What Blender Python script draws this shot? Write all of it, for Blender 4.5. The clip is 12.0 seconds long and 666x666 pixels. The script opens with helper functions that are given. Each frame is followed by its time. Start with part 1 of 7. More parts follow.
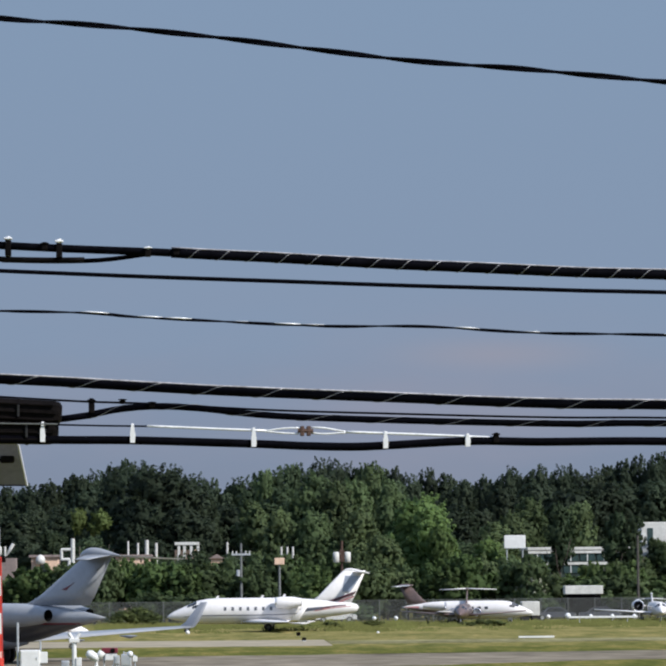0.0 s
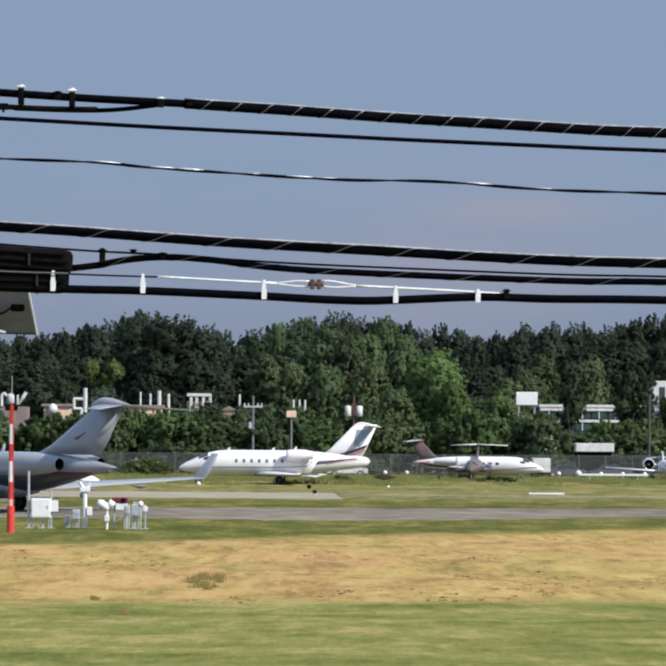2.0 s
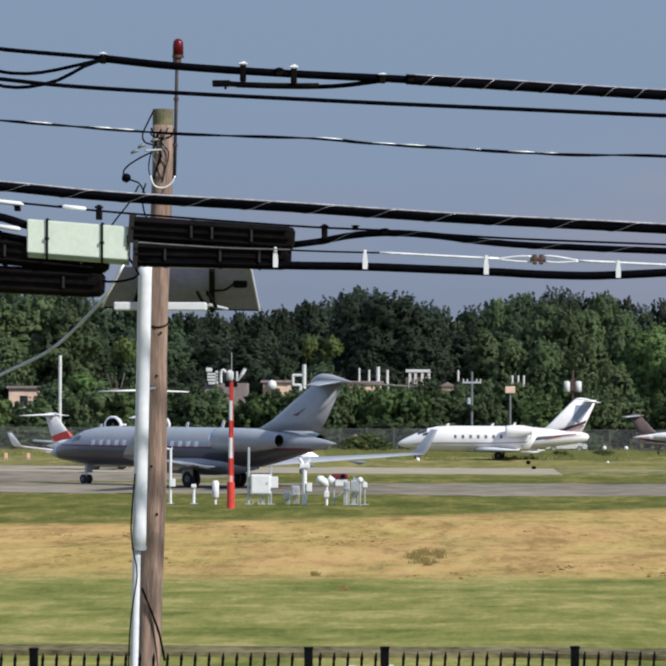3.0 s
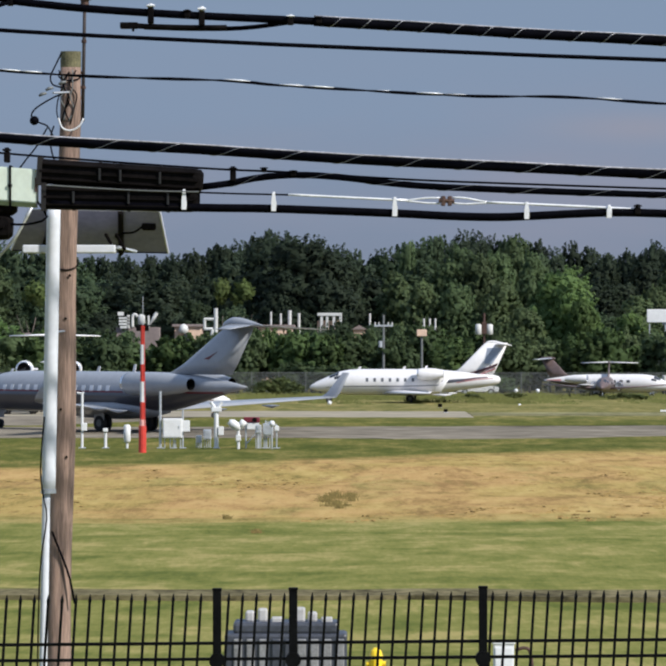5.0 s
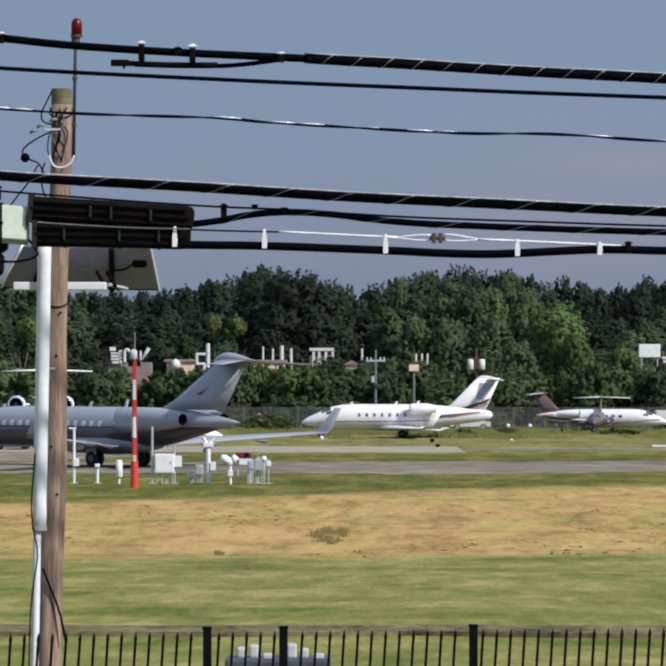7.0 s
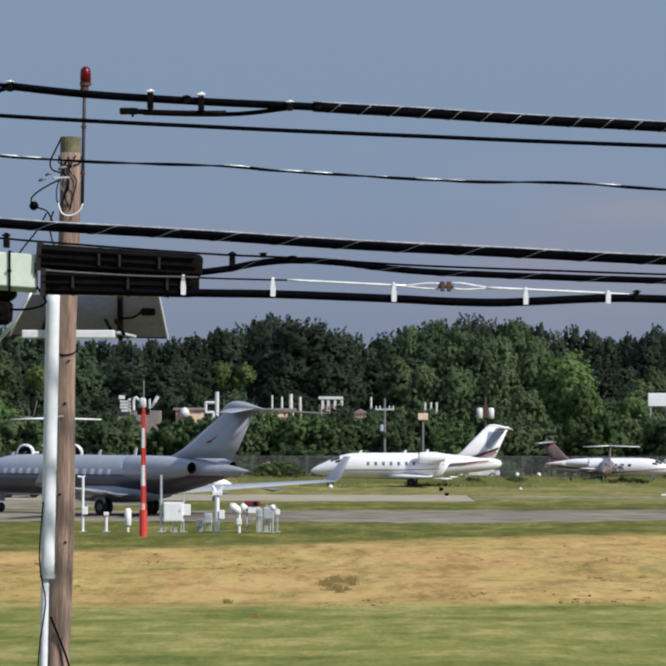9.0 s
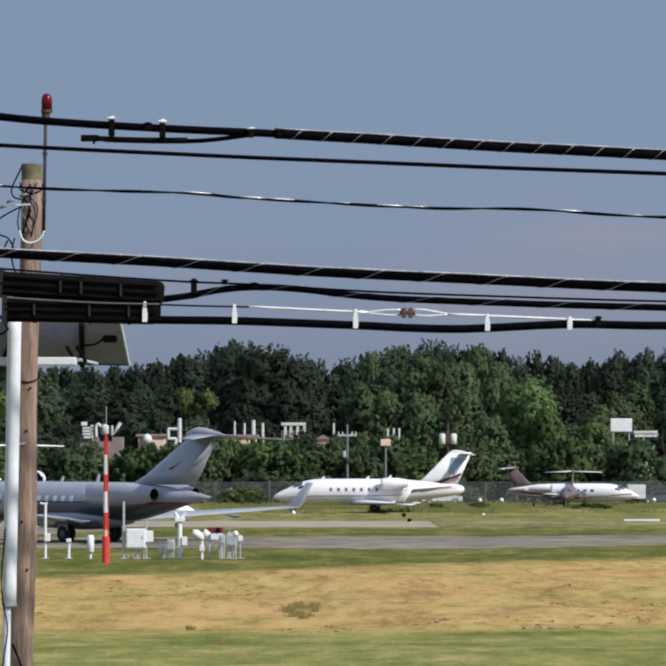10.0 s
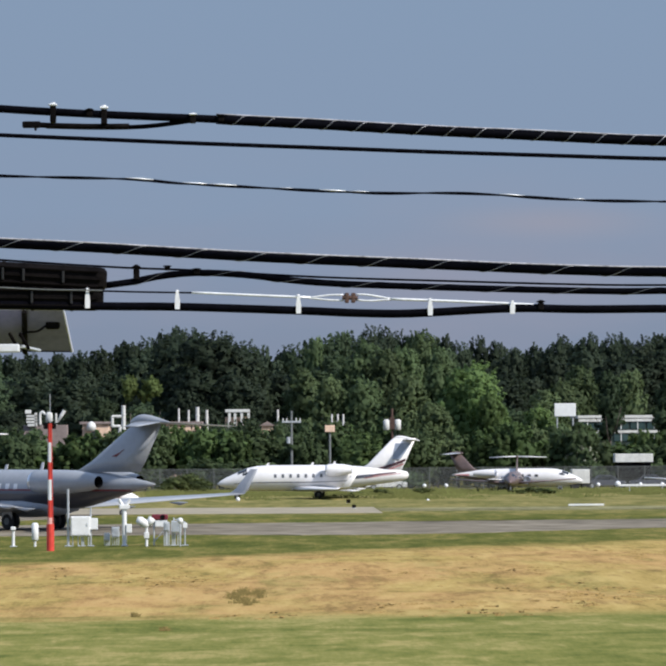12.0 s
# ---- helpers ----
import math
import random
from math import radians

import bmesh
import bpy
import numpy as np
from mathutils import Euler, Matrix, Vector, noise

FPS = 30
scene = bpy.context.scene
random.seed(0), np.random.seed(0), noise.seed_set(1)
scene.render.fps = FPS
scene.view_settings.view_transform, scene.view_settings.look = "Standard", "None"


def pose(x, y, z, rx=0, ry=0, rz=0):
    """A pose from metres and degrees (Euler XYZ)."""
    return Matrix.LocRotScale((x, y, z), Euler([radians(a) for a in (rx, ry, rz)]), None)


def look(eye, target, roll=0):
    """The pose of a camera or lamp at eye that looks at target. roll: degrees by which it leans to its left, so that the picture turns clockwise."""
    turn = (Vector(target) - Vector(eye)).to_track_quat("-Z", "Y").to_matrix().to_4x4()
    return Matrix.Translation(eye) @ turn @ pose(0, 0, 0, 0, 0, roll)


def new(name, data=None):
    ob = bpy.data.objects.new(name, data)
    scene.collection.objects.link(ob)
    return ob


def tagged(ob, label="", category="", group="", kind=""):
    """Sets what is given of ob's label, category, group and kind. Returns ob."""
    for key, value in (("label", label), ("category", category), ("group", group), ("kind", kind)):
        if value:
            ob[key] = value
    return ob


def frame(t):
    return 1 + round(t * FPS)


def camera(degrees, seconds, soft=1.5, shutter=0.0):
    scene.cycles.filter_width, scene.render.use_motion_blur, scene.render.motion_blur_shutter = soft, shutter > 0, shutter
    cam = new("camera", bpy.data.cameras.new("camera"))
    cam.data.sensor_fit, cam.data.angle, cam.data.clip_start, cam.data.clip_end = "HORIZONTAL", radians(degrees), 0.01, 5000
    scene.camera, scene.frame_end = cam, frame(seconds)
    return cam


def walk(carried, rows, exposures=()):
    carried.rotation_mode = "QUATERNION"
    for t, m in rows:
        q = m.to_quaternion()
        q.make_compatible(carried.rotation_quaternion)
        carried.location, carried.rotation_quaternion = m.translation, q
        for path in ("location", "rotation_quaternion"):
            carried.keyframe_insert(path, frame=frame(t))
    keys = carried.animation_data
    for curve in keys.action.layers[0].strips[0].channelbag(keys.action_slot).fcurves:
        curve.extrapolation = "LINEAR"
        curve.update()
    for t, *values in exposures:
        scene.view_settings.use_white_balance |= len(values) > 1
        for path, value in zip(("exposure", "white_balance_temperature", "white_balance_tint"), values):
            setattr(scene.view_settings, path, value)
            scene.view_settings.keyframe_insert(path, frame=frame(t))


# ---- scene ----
# Camera: a long lens held by hand, standing still and panning.
cam = camera(9.0, 12.0, soft=2.6)
ROWS = [
    (0.0, -0.0532, 0.0, 6.5005, 93.1103, 0.541, -1.7433),
    (0.5, -0.055, 0.0, 6.5007, 92.3244, 0.2498, -1.1583),
    (1.0, -0.0521, 0.0, 6.5008, 91.8745, -0.013, -1.3903),
    (1.5, -0.0335, 0.0, 6.5051, 91.5524, -0.3029, -1.9815),
    (2.0, -0.0124, 0.0, 6.4986, 91.1309, -0.3988, -1.5781),
    (2.5, -0.0314, 0.0, 6.4934, 90.6988, -0.2702, -0.0937),
    (3.0, -0.0545, 0.0, 6.4948, 90.7891, -0.2338, 1.3785),
    (3.2, -0.0701, 0.0, 6.4985, 90.8455, -0.0838, 1.8648),
    (4.8, -0.0478, 0.0, 6.4779, 90.0917, -0.0104, 0.8271),
    (5.0, -0.0256, 0.0, 6.478, 90.0297, -0.0321, 0.1863),
    (5.5, -0.0009, 0.0, 6.4791, 90.0107, 0.03, -0.7145),
    (6.0, 0.005, 0.0, 6.4816, 90.0934, 0.0893, -0.8893),
    (6.5, 0.0, 0.0, 6.4936, 90.3788, 0.0104, -0.4632),
    (7.0, -0.012, 0.0, 6.5, 90.5021, -0.0035, 0.0806),
    (8.8, -0.0048, 0.0, 6.4962, 91.1547, -0.04, 0.3516),
    (9.0, -0.0032, 0.0, 6.4971, 91.1596, -0.0733, 0.2046),
    (9.5, -0.0, 0.0, 6.5, 91.2594, 0.0, 0.0),
    (10.0, 0.0047, 0.0, 6.5038, 91.5113, 0.0551, -0.3003),
    (10.5, 0.0154, 0.0, 6.5046, 91.5291, 0.2079, -0.7919),
    (11.0, 0.0139, 0.0, 6.5053, 91.545, 0.2069, -1.2078),
    (11.5, 0.0158, 0.0, 6.5019, 91.4814, 0.3562, -1.3591),
    (12.0, 0.0124, 0.0, 6.4915, 91.3249, 0.387, -1.0546),
]
walk(cam, [(t, pose(x, y, z, rx, ry, rz)) for t, x, y, z, rx, ry, rz in ROWS],
     exposures=((0.0, 0.22), (0.5, 0.38), (1.0, 0.38), (1.5, 0.35), (2.0, 0.36), (2.5, 0.29), (3.0, 0.24), (5.0, 0.2), (5.5, 0.22), (6.0, 0.14), (6.5, 0.12), (7.0, 0.17), (9.0, 0.18), (9.5, 0.26), (10.0, 0.17), (11.0, 0.21), (12.0, 0.27)))

# Daylight: late-afternoon sun from behind on the right, hazy sky.
SUN_TO = Vector((0.64, -0.47, 0.64)).normalized()
world = bpy.data.worlds.new("world")
scene.world = world
world.use_nodes = True
wn = world.node_tree.nodes
sky = wn.new("ShaderNodeTexSky")
sky.sky_type = "NISHITA"
sky.sun_disc = False
sky.sun_elevation = math.asin(SUN_TO.z)
sky.sun_rotation = math.atan2(SUN_TO.x, SUN_TO.y)
sky.air_density, sky.dust_density, sky.ozone_density = 1.0, 0.3, 3.0
# summer haze: the clear sky seen through an even grey-blue veil
scale = wn.new("ShaderNodeMix")
scale.data_type, scale.blend_type = "RGBA", "MULTIPLY"
scale.inputs["Factor"].default_value = 1.0
scale.inputs["B"].default_value = (0.8, 0.9, 1.25, 1)
world.node_tree.links.new(sky.outputs[0], scale.inputs["A"])
haze = wn.new("ShaderNodeMix")
haze.data_type = "RGBA"
haze.inputs["Factor"].default_value = 0.86
haze.inputs["B"].default_value = (2.2, 2.9, 4.15, 1)
world.node_tree.links.new(scale.outputs["Result"], haze.inputs["A"])
world.node_tree.links.new(haze.outputs["Result"], wn["Background"].inputs["Color"])
wn["Background"].inputs["Strength"].default_value = 0.14

sun = new("sun", bpy.data.lights.new("sun", "SUN"))
sun.data.energy, sun.data.angle, sun.data.color = 4.75, radians(2.4), (1.0, 0.965, 0.91)
sun.matrix_world = look(SUN_TO * 400, (0, 0, 0))


def sky_backdrop():
    """Distant hazy sky behind the woods, with faint rosy cloud low down."""
    m = bpy.data.materials.new("hazy_sky")
    m.use_nodes = True
    n, l = m.node_tree.nodes, m.node_tree.links
    n.remove(n["Principled BSDF"])
    em, geo, sep = n.new("ShaderNodeEmission"), n.new("ShaderNodeNewGeometry"), n.new("ShaderNodeSeparateXYZ")
    l.new(geo.outputs["Position"], sep.inputs[0])
    up = n.new("ShaderNodeMapRange")
    up.inputs["From Min"].default_value, up.inputs["From Max"].default_value = 60.0, 640.0
    l.new(sep.outputs["Z"], up.inputs["Value"])
    ramp = n.new("ShaderNodeValToRGB")
    e = ramp.color_ramp.elements
    e.new(0.3)
    for k, (p, c) in enumerate(((0.0, (0.186, 0.222, 0.302)), (0.32, (0.2, 0.264, 0.372)), (1.0, (0.194, 0.272, 0.392)))):
        e[k].position, e[k].color = p, (*c, 1)
    l.new(up.outputs[0], ramp.inputs["Fac"])
    mp, tex = n.new("ShaderNodeMapping"), n.new("ShaderNodeTexNoise")
    mp.inputs["Scale"].default_value = (0.0022, 1, 0.007)
    tex.inputs["Scale"].default_value, tex.inputs["Detail"].default_value = 1.0, 5.0
    l.new(geo.outputs["Position"], mp.inputs[0])
    l.new(mp.outputs[0], tex.inputs["Vector"])
    low = n.new("ShaderNodeMapRange")
    low.inputs["From Min"].default_value, low.inputs["From Max"].default_value = 330.0, 160.0
    l.new(sep.outputs["Z"], low.inputs["Value"])
    puff = n.new("ShaderNodeMapRange")
    puff.inputs["From Min"].default_value, puff.inputs["From Max"].default_value, puff.inputs["To Max"].default_value = 0.45, 0.75, 0.8
    l.new(tex.outputs["Fac"], puff.inputs["Value"])
    mul = n.new("ShaderNodeMath")
    mul.operation = "MULTIPLY"
    l.new(low.outputs[0], mul.inputs[0])
    l.new(puff.outputs[0], mul.inputs[1])
    mix = n.new("ShaderNodeMix")
    mix.data_type = "RGBA"
    mix.inputs["B"].default_value = (0.255, 0.262, 0.335, 1)
    l.new(mul.outputs[0], mix.inputs["Factor"])
    l.new(ramp.outputs["Color"], mix.inputs["A"])
    # one thin rosy cloud bank
    place, ball, bank, rosy = n.new("ShaderNodeMapping"), n.new("ShaderNodeVectorMath"), n.new("ShaderNodeMapRange"), n.new("ShaderNodeMix")
    place.vector_type = "POINT"
    place.inputs["Location"].default_value = (-320 / 170, 0, -232 / 30)
    place.inputs["Scale"].default_value = (1 / 170, 0, 1 / 30)
    l.new(geo.outputs["Position"], place.inputs[0])
    ball.operation = "LENGTH"
    l.new(place.outputs[0], ball.inputs[0])
    wisp = n.new("ShaderNodeMath")
    wisp.operation = "MULTIPLY_ADD"
    wisp.inputs[1].default_value = 1.1
    l.new(tex.outputs["Fac"], wisp.inputs[0])
    l.new(ball.outputs["Value"], wisp.inputs[2])
    bank.inputs["From Min"].default_value, bank.inputs["From Max"].default_value, bank.inputs["To Min"].default_value, bank.inputs["To Max"].default_value = 0.6, 1.6, 0.6, 0.0
    bank.interpolation_type = "SMOOTHSTEP"
    l.new(wisp.outputs[0], bank.inputs["Value"])
    rosy.data_type = "RGBA"
    rosy.inputs["B"].default_value = (0.275, 0.275, 0.335, 1)
    l.new(bank.outputs[0], rosy.inputs["Factor"])
    l.new(mix.outputs["Result"], rosy.inputs["A"])
    l.new(rosy.outputs["Result"], em.inputs["Color"])
    l.new(em.outputs[0], n["Material Output"].inputs["Surface"])
    me = bpy.data.meshes.new("backdrop")
    me.from_pydata([(-1600, 4600, -60), (1600, 4600, -60), (1600, 4600, 1100), (-1600, 4600, 1100)], [], [(0, 1, 2, 3)])
    me.materials.append(m)
    tagged(new("backdrop", me), "hazy blue-grey summer sky with faint rosy cloud", "sky", kind="structure")


sky_backdrop()


# ---------------------------------------------------------------- materials
def shader(name, color, rough=0.6, metal=0.0, vary=0.12, scale=3.0, bump=0.0, bump_scale=20.0, tint=None, random_amt=0.0, stretch=(1, 1, 1), coat=0.0, spec=0.5):
    """Principled material with two scales of colour variation and a fine bump."""
    m = bpy.data.materials.new(name)
    m.use_nodes = True
    t = m.node_tree
    n, l = t.nodes, t.links
    b = n["Principled BSDF"]
    b.inputs["Roughness"].default_value = rough
    b.inputs["Metallic"].default_value = metal
    b.inputs["Coat Weight"].default_value = coat
    b.inputs["Specular IOR Level"].default_value = spec
    tc = n.new("ShaderNodeTexCoord")
    mp = n.new("ShaderNodeMapping")
    mp.inputs["Scale"].default_value = stretch
    l.new(tc.outputs["Object"], mp.inputs["Vector"])
    big, fine = n.new("ShaderNodeTexNoise"), n.new("ShaderNodeTexNoise")
    for nd, s, d in ((big, scale, 3.0), (fine, scale * 7.3, 5.0)):
        nd.inputs["Scale"].default_value = s
        nd.inputs["Detail"].default_value = d
        l.new(mp.outputs[0], nd.inputs["Vector"])
    mix = n.new("ShaderNodeMath")
    mix.operation = "ADD"
    l.new(big.outputs["Fac"], mix.inputs[0])
    l.new(fine.outputs["Fac"], mix.inputs[1])
    ramp = n.new("ShaderNodeValToRGB")
    low = [max(0.0, c * (1 - 2.2 * vary)) for c in color]
    high = [min(1.0, c * (1 + 2.2 * vary)) for c in (tint or color)]
    ramp.color_ramp.elements[0].position, ramp.color_ramp.elements[1].position = 0.3, 0.7
    ramp.color_ramp.elements[0].color, ramp.color_ramp.elements[1].color = (*low, 1), (*high, 1)
    half = n.new("ShaderNodeMath")
    half.operation = "MULTIPLY"
    half.inputs[1].default_value = 0.5
    l.new(mix.outputs[0], half.inputs[0])
    l.new(half.outputs[0], ramp.inputs["Fac"])
    out = ramp.outputs["Color"]
    if random_amt:
        info, hsv, mr = n.new("ShaderNodeObjectInfo"), n.new("ShaderNodeHueSaturation"), n.new("ShaderNodeMapRange")
        mr.inputs["To Min"].default_value, mr.inputs["To Max"].default_value = 1 - random_amt, 1 + random_amt
        l.new(info.outputs["Random"], mr.inputs["Value"])
        l.new(mr.outputs[0], hsv.inputs["Value"])
        l.new(out, hsv.inputs["Color"])
        out = hsv.outputs["Color"]
    l.new(out, b.inputs["Base Color"])
    if bump:
        tex, bp = n.new("ShaderNodeTexNoise"), n.new("ShaderNodeBump")
        tex.inputs["Scale"].default_value = bump_scale
        tex.inputs["Detail"].default_value = 6.0
        l.new(mp.outputs[0], tex.inputs["Vector"])
        bp.inputs["Strength"].default_value = bump
        bp.inputs["Distance"].default_value = 0.02
        l.new(tex.outputs["Fac"], bp.inputs["Height"])
        l.new(bp.outputs[0], b.inputs["Normal"])
    return m


M_CABLE = shader("cable_black", (0.002, 0.002, 0.0035), 0.55, 0, 0.3, 6, 0.2, 60, spec=0.02)
M_LASH = shader("lashing_wire_steel", (0.27, 0.27, 0.28), 0.4, 0.7, 0.1, 8)
M_CASE = shader("splice_case_black", (0.0055, 0.0045, 0.0045), 0.5, 0, 0.35, 3, 0.25, 25, spec=0.04)
M_BRIGHT = shader("bright_galvanised_strand", (0.8, 0.82, 0.86), 0.35, 0.25, 0.12, 6)
M_STRAND = shader("weathered_messenger_strand", (0.4, 0.39, 0.41), 0.5, 0.3, 0.3, 5)
M_DULL = shader("dull_grey_steel", (0.16, 0.17, 0.17), 0.6, 0.4, 0.15, 4)
M_CLIP = shader("white_cable_clip", (0.68, 0.69, 0.71), 0.4, 0, 0.05, 10)
M_WOOD = shader("pole_wood_brown", (0.205, 0.14, 0.11), 0.85, 0, 0.34, 2.2, 0.8, 30, (0.26, 0.175, 0.135), stretch=(6, 6, 0.3))
M_PVC = shader("conduit_white_pvc", (0.6, 0.62, 0.66), 0.35, 0, 0.05, 2)
M_RUST = shader("rusty_steel", (0.085, 0.05, 0.04), 0.7, 0.5, 0.3, 8, 0.3, 40)
M_RED = shader("red_paint", (0.55, 0.045, 0.03), 0.45, 0, 0.12, 3)
M_WHITE = shader("white_paint", (0.66, 0.665, 0.66), 0.45, 0, 0.06, 2)
M_GREENBOX = shader("pale_green_enamel", (0.6, 0.67, 0.58), 0.45, 0, 0.05, 2.5)
M_GREENSHADED = shader("dark_green_shadow_enamel", (0.2, 0.25, 0.17), 0.5, 0, 0.1, 2.5)
M_FENCE = shader("black_powder_coat", (0.0045, 0.0048, 0.005), 0.55, 0.0, 0.25, 6, spec=0.04)
M_ALU = shader("aluminium_frame", (0.7, 0.71, 0.72), 0.35, 0.8, 0.05, 4)
M_PANELBACK = shader("solar_panel_backsheet", (0.2, 0.2, 0.34), 0.8, 0, 0.1, 2)
M_GALV = shader("galvanised_steel", (0.5, 0.52, 0.54), 0.45, 0.6, 0.12, 5)
M_RUBBER = shader("black_rubber", (0.02, 0.02, 0.021), 0.8, 0, 0.2, 5)


# ---------------------------------------------------------------- helpers for shapes
def mesh_of(name, bm, mat, smooth=False):
    me = bpy.data.meshes.new(name)
    bmesh.ops.recalc_face_normals(bm, faces=bm.faces)
    bm.to_mesh(me)
    bm.free()
    me.materials.append(mat)
    if smooth:
        for p in me.polygons:
            p.use_smooth = True
    return me


def part(name, bm, mat, parent=None, label="", smooth=False):
    ob = new(name, mesh_of(name, bm, mat, smooth))
    if parent:
        ob.parent = parent
    return tagged(ob, label)


def thing(name, loc, label, category, group="", rz=0.0):
    ob = new(name)
    ob.matrix_world = pose(*loc, 0, 0, rz)
    return tagged(ob, label, category, group)


def box(bm, lo, hi, bevel=0.0):
    r = bmesh.ops.create_cube(bm, size=1)
    c = [(a + b) / 2 for a, b in zip(lo, hi)]
    s = [abs(b - a) for a, b in zip(lo, hi)]
    bmesh.ops.transform(bm, matrix=Matrix.LocRotScale(c, None, s), verts=r["verts"])
    if bevel:
        es = list({e for v in r["verts"] for e in v.link_edges})
        bmesh.ops.bevel(bm, geom=es, offset=bevel, segments=2, affect="EDGES", profile=0.5)
    return bm


def tube(bm, pts, radius, sides=8, cap=True):
    """A tube along points; radius is one number or one per point."""
    pts = [Vector(p) for p in pts]
    rad = [radius] * len(pts) if isinstance(radius, (int, float)) else list(radius)
    rings, up = [], None
    for i, p in enumerate(pts):
        d = (pts[min(i + 1, len(pts) - 1)] - pts[max(i - 1, 0)]).normalized()
        if up is None:
            up = d.orthogonal().normalized()
        up = (up - d * up.dot(d)).normalized()
        side = d.cross(up)
        rings.append([bm.verts.new(p + (up * math.cos(a) + side * math.sin(a)) * rad[i]) for a in (2 * math.pi * k / sides for k in range(sides))])
    for a, b in zip(rings, rings[1:]):
        for k in range(sides):
            bm.faces.new((a[k], a[(k + 1) % sides], b[(k + 1) % sides], b[k]))
    if cap:
        bm.faces.new(rings[0])
        bm.faces.new(rings[-1])
    return bm


def loft(bm, rings, cap=True):
    vs = [[bm.verts.new(p) for p in r] for r in rings]
    n = len(vs[0])
    for a, b in zip(vs, vs[1:]):
        for k in range(n):
            bm.faces.new((a[k], a[(k + 1) % n], b[(k + 1) % n], b[k]))
    if cap:
        bm.faces.new(vs[0])
        bm.faces.new(vs[-1])
    return bm


def plate(bm, corners, depth):
    """A flat polygon given by its corners, thickened by the vector depth."""
    a = [bm.verts.new(c) for c in corners]
    b = [bm.verts.new(Vector(c) + Vector(depth)) for c in corners]
    bm.faces.new(a)
    bm.faces.new(b)
    for k in range(len(a)):
        j = (k + 1) % len(a)
        bm.faces.new((a[k], a[j], b[j], b[k]))
    return bm


# ---------------------------------------------------------------- ground
def grass_material():
    m = bpy.data.materials.new("airfield_grass")
    m.use_nodes = True
    n, l = m.node_tree.nodes, m.node_tree.links
    b = n["Principled BSDF"]
    b.inputs["Roughness"].default_value = 0.95
    b.inputs["Specular IOR Level"].default_value = 0.03
    geo = n.new("ShaderNodeNewGeometry")
    sep = n.new("ShaderNodeSeparateXYZ")
    l.new(geo.outputs["Position"], sep.inputs[0])

    def noise_tex(scale, detail, sx=1.0, sy=1.0, distort=0.0):
        mp, t = n.new("ShaderNodeMapping"), n.new("ShaderNodeTexNoise")
        mp.inputs["Scale"].default_value = (sx, sy, 1)
        t.inputs["Scale"].default_value, t.inputs["Detail"].default_value, t.inputs["Distortion"].default_value = scale, detail, distort
        t.inputs["Roughness"].default_value = 0.62
        l.new(geo.outputs["Position"], mp.inputs[0])
        l.new(mp.outputs[0], t.inputs["Vector"])
        return t.outputs["Fac"]

    def math_node(op, a, b_, clamp=False):
        q = n.new("ShaderNodeMath")
        q.operation, q.use_clamp = op, clamp
        for i, v in enumerate((a, b_)):
            if isinstance(v, (int, float)):
                q.inputs[i].default_value = v
            else:
                l.new(v, q.inputs[i])
        return q.outputs[0]

    def ramp(fac, stops):
        r = n.new("ShaderNodeValToRGB")
        e = r.color_ramp.elements
        while len(e) < len(stops):
            e.new(0.5)
        for k, (p, c) in enumerate(stops):
            e[k].position, e[k].color = p, (*c, 1)
        l.new(fac, r.inputs["Fac"])
        return r.outputs["Color"]

    def mix(fac, a, b_):
        q = n.new("ShaderNodeMix")
        q.data_type = "RGBA"
        l.new(fac, q.inputs["Factor"])
        l.new(a, q.inputs["A"])
        l.new(b_, q.inputs["B"])
        return q.outputs["Result"]

    patches = noise_tex(0.32, 4, 1.0, 0.25, 0.4)
    stripes = noise_tex(0.34, 5, 0.42, 0.5, 0.8)
    tufts = noise_tex(2.6, 6, 0.7, 0.1)
    fine = noise_tex(9.0, 4, 0.8, 0.09)
    mid = noise_tex(0.9, 5, 0.8, 0.2, 0.3)
    spots = math_node("ADD", math_node("MULTIPLY", math_node("ADD", tufts, mid), 0.36), math_node("MULTIPLY", fine, 0.28))
    blend = math_node("ADD", math_node("MULTIPLY", patches, 0.42), math_node("MULTIPLY", spots, 0.58))
    coarse = math_node("ADD", math_node("MULTIPLY", noise_tex(1.5, 5, 0.7, 0.22, 0.5), 0.7), math_node("MULTIPLY", fine, 0.3))
    streak = math_node("ADD", math_node("MULTIPLY", stripes, 0.52), math_node("MULTIPLY", coarse, 0.48))
    green = ramp(streak, [(0.39, (0.09, 0.108, 0.025)), (0.45, (0.138, 0.146, 0.037)), (0.52, (0.192, 0.187, 0.055)), (0.6, (0.3, 0.252, 0.095))])
    lush = ramp(blend, [(0.4, (0.058, 0.07, 0.014)), (0.47, (0.085, 0.094, 0.02)), (0.53, (0.13, 0.124, 0.032)), (0.6, (0.22, 0.178, 0.06))])
    dry = ramp(blend, [(0.4, (0.17, 0.132, 0.043)), (0.44, (0.25, 0.185, 0.06)), (0.475, (0.32, 0.23, 0.076)), (0.52, (0.37, 0.265, 0.092)), (0.575, (0.43, 0.318, 0.118))])
    # reddish bare soil, olive regrowth and scattered brown tufts in the straw
    soil = ramp(noise_tex(0.14, 4, 0.7, 0.3, 0.6), [(0.42, (0.0, 0.0, 0.0)), (0.58, (0.8, 0.8, 0.8))])
    regrow = ramp(noise_tex(0.22, 5, 1.0, 0.2, 0.8), [(0.54, (0.0, 0.0, 0.0)), (0.66, (0.65, 0.65, 0.65))])
